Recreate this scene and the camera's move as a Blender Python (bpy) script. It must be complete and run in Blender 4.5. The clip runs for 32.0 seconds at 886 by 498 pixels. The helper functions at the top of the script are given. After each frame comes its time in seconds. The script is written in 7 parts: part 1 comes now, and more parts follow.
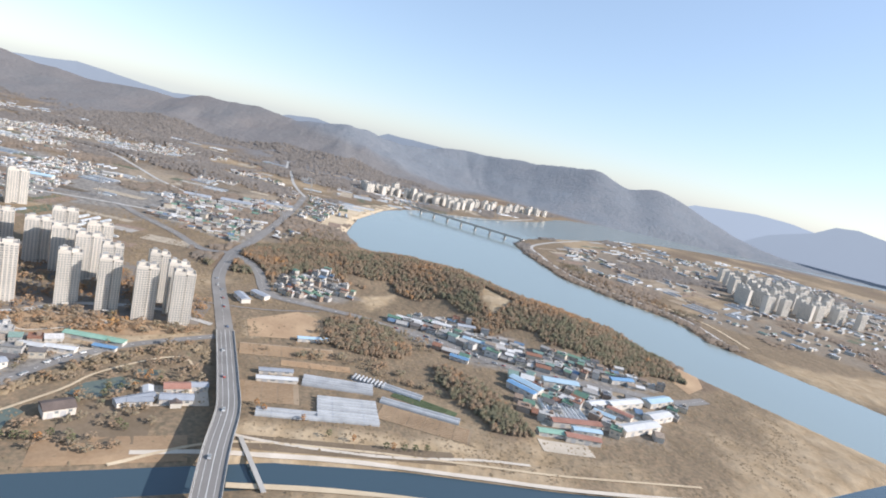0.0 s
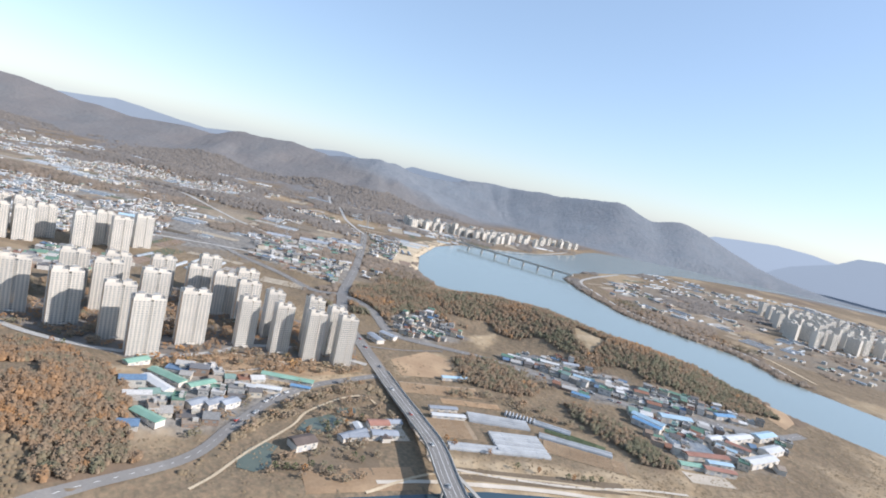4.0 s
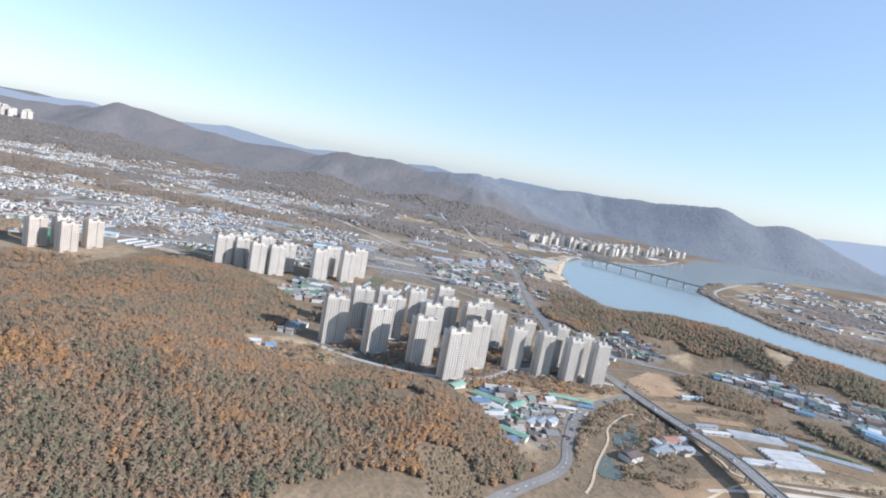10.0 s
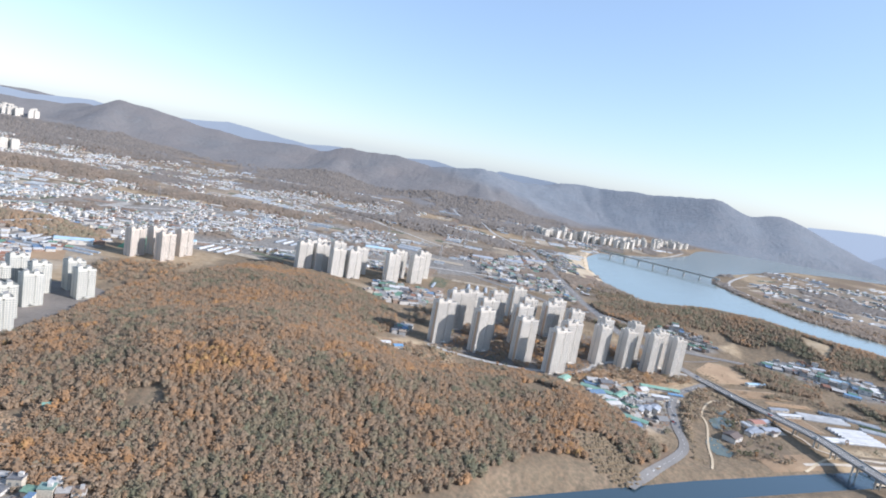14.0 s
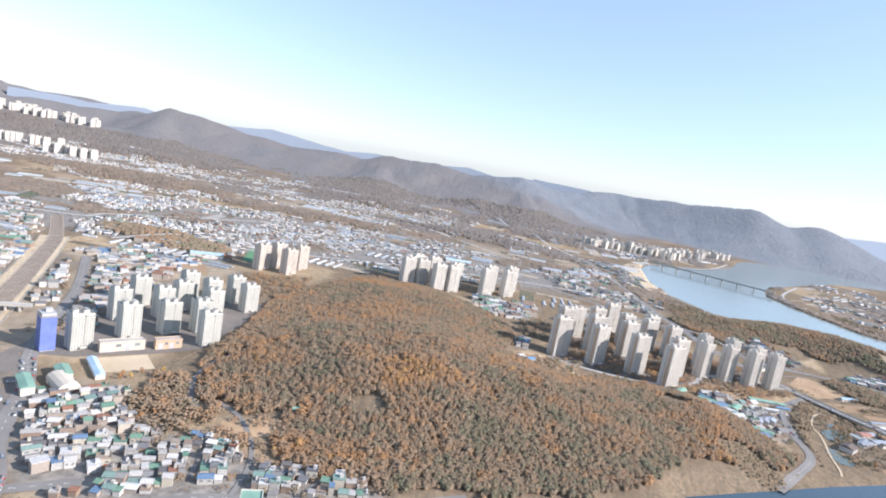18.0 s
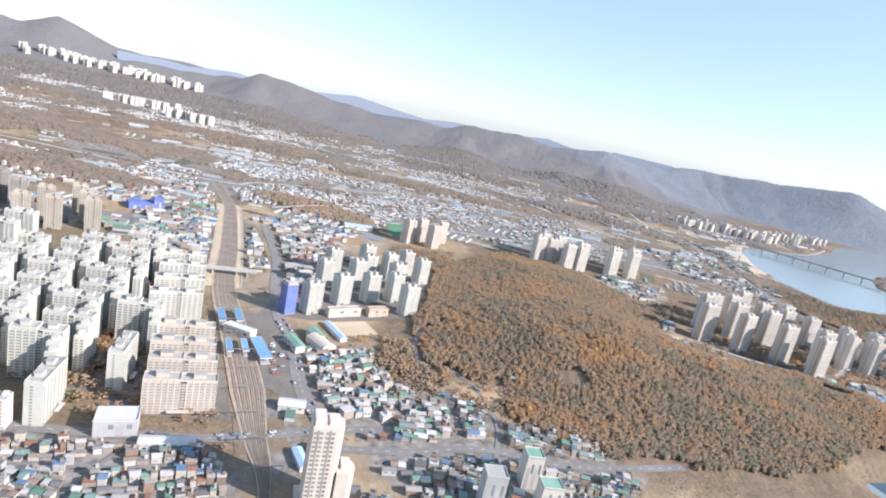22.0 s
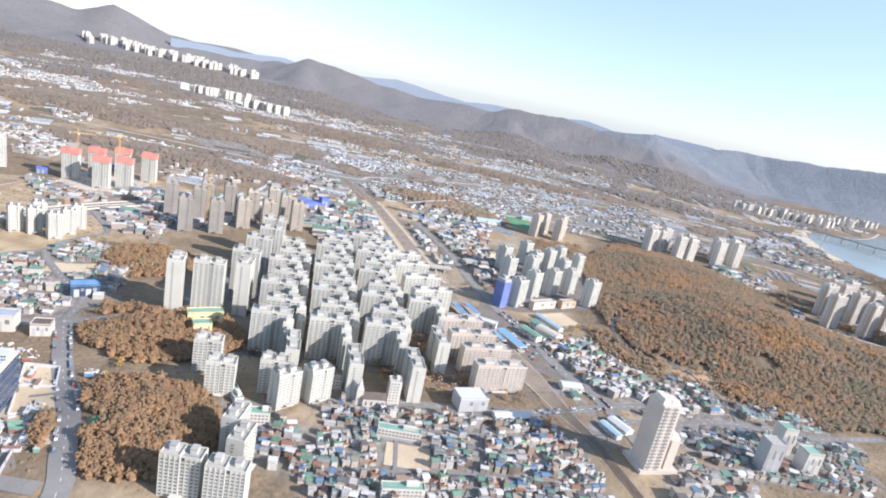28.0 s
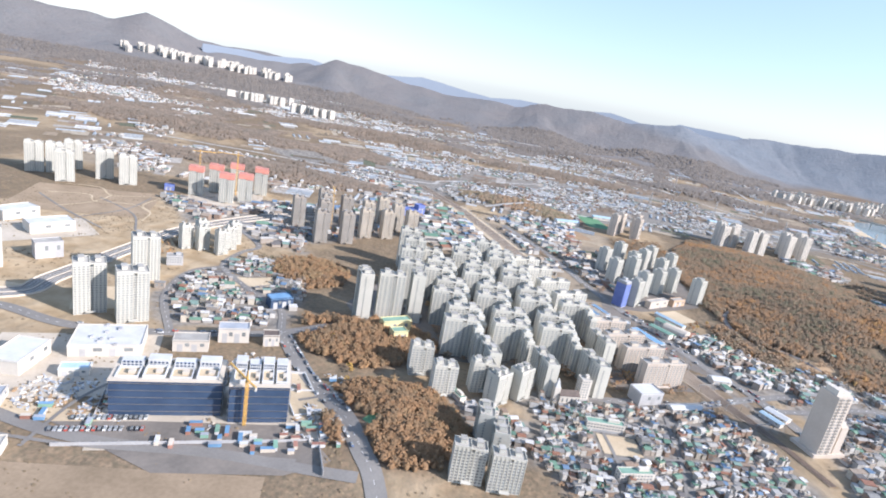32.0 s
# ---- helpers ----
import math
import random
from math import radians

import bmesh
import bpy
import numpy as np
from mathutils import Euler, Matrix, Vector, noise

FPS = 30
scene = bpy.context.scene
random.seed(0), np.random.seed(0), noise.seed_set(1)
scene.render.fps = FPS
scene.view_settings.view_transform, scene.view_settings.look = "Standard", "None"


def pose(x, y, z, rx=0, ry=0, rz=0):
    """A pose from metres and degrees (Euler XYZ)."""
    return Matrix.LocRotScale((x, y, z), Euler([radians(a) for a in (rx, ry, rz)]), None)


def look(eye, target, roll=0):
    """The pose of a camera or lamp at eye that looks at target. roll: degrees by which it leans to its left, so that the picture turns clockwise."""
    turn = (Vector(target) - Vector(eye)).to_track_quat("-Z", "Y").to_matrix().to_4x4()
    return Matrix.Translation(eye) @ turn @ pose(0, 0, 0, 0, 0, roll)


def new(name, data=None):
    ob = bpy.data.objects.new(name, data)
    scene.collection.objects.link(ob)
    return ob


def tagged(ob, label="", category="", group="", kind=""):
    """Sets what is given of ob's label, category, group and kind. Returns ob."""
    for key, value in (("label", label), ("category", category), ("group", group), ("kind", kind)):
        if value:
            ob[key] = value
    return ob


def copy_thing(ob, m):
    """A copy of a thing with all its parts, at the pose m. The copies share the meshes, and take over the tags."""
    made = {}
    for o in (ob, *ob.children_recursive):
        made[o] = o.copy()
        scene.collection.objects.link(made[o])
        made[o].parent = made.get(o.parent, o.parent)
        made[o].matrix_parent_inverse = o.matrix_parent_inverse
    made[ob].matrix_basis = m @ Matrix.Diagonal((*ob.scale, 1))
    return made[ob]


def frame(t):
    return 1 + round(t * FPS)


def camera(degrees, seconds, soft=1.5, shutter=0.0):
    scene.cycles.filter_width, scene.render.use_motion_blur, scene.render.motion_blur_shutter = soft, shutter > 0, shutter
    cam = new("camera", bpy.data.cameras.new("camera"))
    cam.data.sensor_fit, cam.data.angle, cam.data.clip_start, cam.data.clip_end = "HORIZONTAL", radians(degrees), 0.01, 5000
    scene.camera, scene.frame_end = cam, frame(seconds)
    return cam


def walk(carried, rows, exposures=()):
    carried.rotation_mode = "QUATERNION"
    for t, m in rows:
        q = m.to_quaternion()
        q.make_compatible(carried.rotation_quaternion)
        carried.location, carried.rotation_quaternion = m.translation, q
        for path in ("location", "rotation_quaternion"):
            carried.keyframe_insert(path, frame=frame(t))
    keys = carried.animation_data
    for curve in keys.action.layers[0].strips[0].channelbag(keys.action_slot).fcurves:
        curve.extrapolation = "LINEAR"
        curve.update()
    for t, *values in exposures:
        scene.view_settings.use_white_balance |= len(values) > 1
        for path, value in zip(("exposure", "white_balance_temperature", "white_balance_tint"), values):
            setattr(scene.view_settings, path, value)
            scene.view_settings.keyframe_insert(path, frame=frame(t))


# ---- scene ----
cam = camera(76.0, 32.0, soft=1.9)
PATH = [
    (0, (0.657, 0.403, 209.244), (0.718, 2.372, 208.900), 13),
    (0.5, (-15.951, -6.828, 209.292), (-15.897, -4.854, 208.975), 13.4),
    (1, (-32.602, -14.012, 209.373), (-32.556, -12.035, 209.075), 13.4),
    (1.5, (-49.351, -21.142, 209.502), (-49.312, -19.163, 209.220), 13.3),
    (2, (-66.265, -28.298, 209.676), (-66.229, -26.317, 209.402), 13.2),
    (2.5, (-83.398, -35.607, 209.895), (-83.362, -33.626, 209.627), 13.2),
    (4.5, (-152.498, -65.412, 210.847), (-152.489, -63.428, 210.594), 12.6),
    (5, (-169.821, -73.007, 211.044), (-169.832, -71.023, 210.790), 12.3),
    (5.5, (-187.141, -80.793, 211.192), (-187.177, -78.810, 210.934), 12),
    (6, (-204.359, -88.689, 211.350), (-204.415, -86.706, 211.093), 11.7),
    (6.5, (-221.448, -96.609, 211.564), (-221.522, -94.627, 211.306), 11.4),
    (7, (-238.492, -104.536, 211.853), (-238.577, -102.554, 211.592), 11),
    (7.5, (-255.609, -112.547, 212.227), (-255.714, -110.566, 211.971), 10.6),
    (8, (-272.840, -120.734, 212.701), (-272.962, -118.755, 212.443), 10.3),
    (8.5, (-290.137, -129.082, 213.280), (-290.269, -127.103, 213.022), 10.1),
    (9, (-307.440, -137.449, 213.943), (-307.578, -135.471, 213.686), 9.9),
    (9.5, (-324.718, -145.726, 214.646), (-324.886, -143.751, 214.383), 9.8),
    (10, (-341.926, -154.028, 215.338), (-342.125, -152.058, 215.056), 10.7),
    (10.5, (-359.003, -162.657, 215.984), (-359.193, -160.690, 215.677), 10.9),
    (11, (-375.930, -171.815, 216.587), (-376.111, -169.849, 216.271), 10.7),
    (11.5, (-392.774, -181.440, 217.177), (-392.946, -179.473, 216.858), 10.5),
    (12, (-409.623, -191.340, 217.783), (-409.788, -189.373, 217.461), 10.3),
    (12.5, (-426.503, -201.394, 218.413), (-426.657, -199.426, 218.091), 10.3),
    (13, (-443.384, -211.571, 219.056), (-443.526, -209.602, 218.736), 10.2),
    (13.5, (-460.251, -221.804, 219.715), (-460.387, -219.835, 219.394), 10.1),
    (14, (-477.133, -231.907, 220.472), (-477.265, -229.935, 220.168), 10.2),
    (14.5, (-494.090, -241.664, 221.462), (-494.226, -239.687, 221.192), 10.4),
    (16.5, (-562.185, -279.819, 226.005), (-562.369, -277.848, 225.721), 11.5),
    (17, (-579.227, -289.570, 226.969), (-579.414, -287.600, 226.676), 11.1),
    (17.5, (-596.238, -299.643, 227.651), (-596.428, -297.674, 227.351), 10.9),
    (18, (-613.154, -309.720, 228.191), (-613.345, -307.752, 227.887), 10.6),
    (18.5, (-629.999, -319.393, 228.701), (-630.207, -317.428, 228.392), 10.5),
    (19, (-646.866, -328.448, 229.211), (-647.109, -326.489, 228.890), 10.1),
    (19.5, (-663.810, -337.027, 229.701), (-664.094, -335.076, 229.365), 10),
    (20, (-680.778, -345.565, 230.124), (-681.103, -343.625, 229.764), 11.1),
    (20.5, (-697.647, -354.497, 230.445), (-698.000, -352.568, 230.056), 11.9),
    (21, (-714.314, -364.013, 230.670), (-714.671, -362.090, 230.253), 12.1),
    (21.5, (-730.759, -374.075, 230.840), (-731.114, -372.156, 230.401), 12.2),
    (22, (-747.031, -384.580, 230.999), (-747.383, -382.664, 230.543), 12.2),
    (22.5, (-763.215, -395.419, 231.176), (-763.568, -393.507, 230.707), 12.2),
    (23, (-779.405, -406.459, 231.379), (-779.762, -404.550, 230.903), 12),
    (23.5, (-795.664, -417.546, 231.595), (-796.019, -415.637, 231.112), 12.1),
    (24, (-811.996, -428.530, 231.796), (-812.357, -426.625, 231.305), 12),
    (24.5, (-828.361, -439.314, 231.960), (-828.739, -437.415, 231.458), 11.9),
    (25, (-844.714, -449.886, 232.115), (-845.100, -447.991, 231.603), 11.9),
    (25.5, (-861.038, -460.292, 232.339), (-861.425, -458.399, 231.822), 12),
    (27.5, (-926.300, -501.623, 233.501), (-926.682, -499.734, 232.967), 11.9),
    (28, (-942.668, -511.946, 233.798), (-943.043, -510.057, 233.260), 11.9),
    (28.5, (-959.102, -522.232, 234.105), (-959.473, -520.342, 233.568), 11.8),
    (29, (-975.541, -532.436, 234.451), (-975.911, -530.548, 233.906), 11.5),
    (29.5, (-991.960, -542.577, 234.850), (-992.338, -540.691, 234.302), 11),
    (30, (-1008.391, -552.700, 235.289), (-1008.780, -550.817, 234.737), 10.6),
    (30.5, (-1024.883, -562.780, 235.747), (-1025.281, -560.900, 235.191), 10.4),
    (31, (-1041.445, -572.717, 236.190), (-1041.851, -570.840, 235.632), 10),
    (31.5, (-1058.035, -582.442, 236.587), (-1058.439, -580.566, 236.024), 10.2),
    (32, (-1074.619, -592.012, 236.940), (-1075.021, -590.136, 236.373), 10.3),
]
walk(cam, [(t, look(eye, target, roll)) for t, eye, target, roll in PATH],
     exposures=[(0.0, 0.84, 6300, 14), (6, 0.80, 6000, 13), (11, 0.78, 5850, 13), (14, 0.88, 5900, 14), (19, 1.08, 6150, 16), (25, 1.08, 6150, 16), (32, 1.08, 6050, 16)])

# ---- world, sun ----
SUN_AZ, SUN_EL = 96.0, 29.0          # degrees from +y towards +x, degrees above the horizon
world = bpy.data.worlds.new("sky")
scene.world = world
world.use_nodes = True
wn = world.node_tree
sky = wn.nodes.new("ShaderNodeTexSky")
sky.sky_type, sky.sun_disc = "NISHITA", False
sky.sun_elevation, sky.sun_rotation = radians(SUN_EL), radians(SUN_AZ)
sky.altitude, sky.air_density, sky.dust_density, sky.ozone_density = 200, 1.0, 0.5, 2.0
soft_sky = wn.nodes.new("ShaderNodeHueSaturation")
soft_sky.inputs["Saturation"].default_value = 0.9
wn.links.new(sky.outputs[0], soft_sky.inputs["Color"])
veil = wn.nodes.new("ShaderNodeMix")          # thin high haze, even over the whole sky
veil.data_type = "RGBA"
veil.inputs["Factor"].default_value, veil.inputs["B"].default_value = 0.42, (2.15, 2.98, 3.9, 1)
wn.links.new(soft_sky.outputs[0], veil.inputs["A"])
wn.links.new(veil.outputs["Result"], wn.nodes["Background"].inputs[0])
wn.nodes["Background"].inputs[1].default_value = 0.118
sun = new("sun", bpy.data.lights.new("sun", "SUN"))
sun.data.energy, sun.data.angle, sun.data.color = 3.75, radians(0.6), (1.0, 0.937, 0.855)
az, el = radians(SUN_AZ), radians(SUN_EL)
sun.matrix_world = look((math.sin(az) * 900, math.cos(az) * 900, math.tan(el) * 900), (0, 0, 0))


# ---- materials ----
def material(name, dark, light, rough=0.85, scale=0.3, fine=3.0, bump=0.0, metal=0.0, vary=0.0, island=False, spec=0.3):
    """Two colours mixed by coarse and fine noise in metres; vary: brightness change from piece to piece."""
    m = bpy.data.materials.new(name)
    m.use_nodes = True
    nt = m.node_tree
    n, l = nt.nodes, nt.links
    b = n["Principled BSDF"]
    b.inputs["Roughness"].default_value, b.inputs["Metallic"].default_value = rough, metal
    b.inputs["Specular IOR Level"].default_value = spec
    geo = n.new("ShaderNodeNewGeometry")
    t1, t2 = n.new("ShaderNodeTexNoise"), n.new("ShaderNodeTexNoise")
    for t, s in ((t1, scale), (t2, fine)):
        t.inputs["Scale"].default_value, t.inputs["Detail"].default_value = s, 4
        l.new(geo.outputs["Position"], t.inputs["Vector"])
    add = n.new("ShaderNodeMath"); add.operation = "MULTIPLY_ADD"
    l.new(t2.outputs[0], add.inputs[0]); add.inputs[1].default_value = 0.5
    l.new(t1.outputs[0], add.inputs[2])
    rng = n.new("ShaderNodeMapRange")
    rng.inputs["From Min"].default_value, rng.inputs["From Max"].default_value = 0.5, 1.0
    l.new(add.outputs[0], rng.inputs["Value"])
    mix = n.new("ShaderNodeMix"); mix.data_type = "RGBA"
    mix.inputs["A"].default_value, mix.inputs["B"].default_value = (*dark, 1), (*light, 1)
    l.new(rng.outputs[0], mix.inputs["Factor"])
    out = mix.outputs["Result"]
    if vary:
        if island:
            rnd = geo.outputs["Random Per Island"]
        else:
            rnd = n.new("ShaderNodeObjectInfo").outputs["Random"]
        r2 = n.new("ShaderNodeMapRange")
        r2.inputs["To Min"].default_value, r2.inputs["To Max"].default_value = 1 - vary, 1 + vary
        l.new(rnd, r2.inputs["Value"])
        hsv = n.new("ShaderNodeHueSaturation")
        l.new(out, hsv.inputs["Color"]); l.new(r2.outputs[0], hsv.inputs["Value"])
        out = hsv.outputs[0]
    l.new(out, b.inputs["Base Color"])
    if bump:
        bp = n.new("ShaderNodeBump"); bp.inputs["Strength"].default_value = bump; bp.inputs["Distance"].default_value = 0.5
        l.new(t2.outputs[0], bp.inputs["Height"]); l.new(bp.outputs[0], b.inputs["Normal"])
    return m


def palette(name, colours, rough=0.7, island=False, grain=0.25, fine=1.2, attr=""):
    """Each piece takes one of several colours, with stains on it."""
    m = bpy.data.materials.new(name)
    m.use_nodes = True
    nt = m.node_tree
    n, l = nt.nodes, nt.links
    b = n["Principled BSDF"]
    b.inputs["Roughness"].default_value = rough
    b.inputs["Specular IOR Level"].default_value = 0.25
    geo = n.new("ShaderNodeNewGeometry")
    if attr:
        a = n.new("ShaderNodeAttribute"); a.attribute_name = attr
        rnd = a.outputs["Fac"]
    else:
        rnd = geo.outputs["Random Per Island"] if island else n.new("ShaderNodeObjectInfo").outputs["Random"]
    ramp = n.new("ShaderNodeValToRGB")
    ramp.color_ramp.interpolation = "LINEAR" if attr else "CONSTANT"
    el = ramp.color_ramp.elements
    while len(el) < len(colours):
        el.new(1.0)
    for i, c in enumerate(colours):
        el[i].position, el[i].color = i / (len(colours) - (1 if attr else 0)), (*c, 1)
    l.new(rnd, ramp.inputs[0])
    t = n.new("ShaderNodeTexNoise"); t.inputs["Scale"].default_value = fine; t.inputs["Detail"].default_value = 5
    l.new(geo.outputs["Position"], t.inputs["Vector"])
    r2 = n.new("ShaderNodeMapRange")
    r2.inputs["From Min"].default_value, r2.inputs["From Max"].default_value = 0.3, 0.7
    r2.inputs["To Min"].default_value, r2.inputs["To Max"].default_value = 1 - grain, 1 + grain
    l.new(t.outputs[0], r2.inputs["Value"])
    hsv = n.new("ShaderNodeHueSaturation")
    l.new(ramp.outputs[0], hsv.inputs["Color"]); l.new(r2.outputs[0], hsv.inputs["Value"])
    l.new(hsv.outputs[0], b.inputs["Base Color"])
    return m


M_WALL = material("white_render", (0.55, 0.505, 0.44), (0.65, 0.60, 0.525), 0.8, 0.05, 0.6, vary=0.06)
M_SLAB = material("grey_white_paint", (0.48, 0.465, 0.405), (0.57, 0.552, 0.485), 0.8, 0.05, 0.6, vary=0.05)
M_CREAM = material("cream_render", (0.50, 0.43, 0.36), (0.59, 0.515, 0.435), 0.8, 0.05, 0.6, vary=0.05)
M_GREYW = material("grey_render", (0.36, 0.36, 0.36), (0.48, 0.47, 0.46), 0.8, 0.05, 0.6, vary=0.08)
M_BROWNW = material("brown_concrete", (0.28, 0.245, 0.21), (0.38, 0.34, 0.29), 0.85, 0.05, 0.6, vary=0.1)
M_PRIMED = material("beige_primer", (0.40, 0.345, 0.275), (0.49, 0.43, 0.35), 0.85, 0.05, 0.6, vary=0.08)
M_TAN = material("tan_accent", (0.48, 0.33, 0.22), (0.58, 0.42, 0.29), 0.8, 0.05, 0.6)
M_ROOFC = material("roof_concrete", (0.30, 0.285, 0.26), (0.44, 0.42, 0.38), 0.9, 0.08, 0.8, vary=0.12)
M_GLASS = material("window_glass", (0.185, 0.20, 0.20), (0.265, 0.28, 0.28), 0.15, 0.06, 0.4, vary=0.15, spec=0.6)
M_SCREEN = material("blue_screen_cloth", (0.11, 0.15, 0.37), (0.17, 0.22, 0.46), 0.6, 0.1, 0.7)
M_RED = material("red_formwork", (0.50, 0.20, 0.155), (0.60, 0.28, 0.22), 0.7, 0.1, 0.9)
M_ASPHALT = material("asphalt", (0.185, 0.172, 0.158), (0.26, 0.245, 0.225), 0.9, 0.03, 0.7)
M_CONC = material("concrete", (0.36, 0.34, 0.31), (0.48, 0.46, 0.42), 0.85, 0.05, 0.8)
M_PALE = material("pale_paving", (0.50, 0.44, 0.36), (0.62, 0.55, 0.46), 0.9, 0.05, 0.6)
M_BALLAST = material("rail_ballast", (0.33, 0.265, 0.20), (0.45, 0.37, 0.285), 0.95, 0.1, 1.5)
M_STEEL = material("rail_steel", (0.35, 0.33, 0.31), (0.5, 0.48, 0.46), 0.45, 0.3, 3, metal=0.7)
M_SAND = material("sand", (0.46, 0.36, 0.24), (0.60, 0.49, 0.34), 0.95, 0.03, 0.5)
M_MARK = material("road_paint", (0.7, 0.7, 0.66), (0.8, 0.8, 0.77), 0.7, 0.5, 2)
M_SOIL = material("bare_soil", (0.30, 0.20, 0.12), (0.44, 0.31, 0.19), 0.95, 0.03, 0.4, vary=0.2)
M_FIELD = material("dry_field", (0.20, 0.15, 0.098), (0.31, 0.235, 0.16), 0.95, 0.03, 0.4, vary=0.3)
M_FILM = material("greenhouse_film", (0.30, 0.31, 0.315), (0.43, 0.44, 0.445), 0.45, 0.1, 0.8, vary=0.12)
M_TRUNK = material("bark", (0.09, 0.065, 0.045), (0.16, 0.12, 0.09), 0.95, 1, 5)
M_TURF = material("green_turf", (0.09, 0.21, 0.11), (0.14, 0.28, 0.15), 0.9, 0.05, 0.6)
ROOFS = [(0.40, 0.385, 0.36), (0.22, 0.215, 0.205), (0.13, 0.20, 0.29), (0.50, 0.485, 0.46), (0.12, 0.21, 0.155), (0.14, 0.13, 0.125), (0.33, 0.31, 0.285),
         (0.26, 0.135, 0.09), (0.19, 0.27, 0.235), (0.44, 0.42, 0.39), (0.16, 0.16, 0.165), (0.31, 0.25, 0.195), (0.24, 0.23, 0.215), (0.155, 0.255, 0.185)]
WALLS = [(0.46, 0.435, 0.39), (0.34, 0.295, 0.25), (0.52, 0.50, 0.465), (0.28, 0.205, 0.155), (0.40, 0.385, 0.36), (0.48, 0.43, 0.35)]
M_ROOF = palette("house_roof", ROOFS, 0.6)
M_ROOF_S = palette("town_roof", ROOFS + [(0.58, 0.57, 0.55), (0.27, 0.20, 0.15)], 0.6, island=True)
M_ROOF_F = palette("plain_roof", [(0.56, 0.55, 0.53), (0.40, 0.385, 0.36), (0.62, 0.61, 0.59), (0.22, 0.27, 0.32), (0.50, 0.485, 0.46), (0.19, 0.25, 0.21), (0.60, 0.585, 0.56), (0.30, 0.27, 0.24), (0.54, 0.52, 0.49), (0.27, 0.17, 0.12)], 0.6, island=True)
M_HWALL = palette("house_wall", WALLS, 0.85)
M_HWALL_S = palette("town_wall", WALLS, 0.85, island=True)
LEAF = [(0.155, 0.15, 0.095), (0.205, 0.172, 0.11), (0.25, 0.186, 0.125), (0.28, 0.19, 0.118), (0.32, 0.194, 0.105), (0.37, 0.202, 0.09), (0.39, 0.25, 0.105)]
M_LEAF = palette("autumn_leaves", LEAF, 0.9, grain=0.22, fine=0.35, attr="tint")
M_LEAF_TOWN = palette("rust_wood", [(0.19, 0.142, 0.088), (0.245, 0.164, 0.095), (0.31, 0.182, 0.095), (0.27, 0.19, 0.105), (0.36, 0.21, 0.10)], 0.9, grain=0.25, fine=0.4, attr="tint")
M_SCRUB = palette("dry_scrub", [(0.17, 0.13, 0.082), (0.235, 0.178, 0.112), (0.29, 0.222, 0.142)], 0.95, grain=0.2, fine=0.2, attr="tint")
# woods' brown greyed for distance, to meet the mountains' haze tone
M_LEAF_FOOT = palette("distance_grey_woods", [(0.165, 0.15, 0.135), (0.19, 0.168, 0.148), (0.215, 0.187, 0.16), (0.23, 0.196, 0.165)], 0.95, grain=0.15, fine=0.05, attr="tint")
M_LEAF_FAR = palette("bare_woods", [(0.185, 0.155, 0.122), (0.215, 0.172, 0.132), (0.245, 0.192, 0.146), (0.27, 0.208, 0.15)], 0.95, grain=0.15, fine=0.05, attr="tint")


def water_material():
    m = bpy.data.materials.new("river_water")
    m.use_nodes = True
    n, l = m.node_tree.nodes, m.node_tree.links
    b = n["Principled BSDF"]
    b.inputs["Base Color"].default_value = (0.24, 0.285, 0.27, 1)
    b.inputs["Roughness"].default_value = 0.14
    geo = n.new("ShaderNodeNewGeometry")
    t = n.new("ShaderNodeTexNoise"); t.inputs["Scale"].default_value = 0.25; t.inputs["Detail"].default_value = 6
    l.new(geo.outputs["Position"], t.inputs["Vector"])
    bp = n.new("ShaderNodeBump"); bp.inputs["Strength"].default_value = 0.2; bp.inputs["Distance"].default_value = 0.5
    l.new(t.outputs[0], bp.inputs["Height"]); l.new(bp.outputs[0], b.inputs["Normal"])
    return m


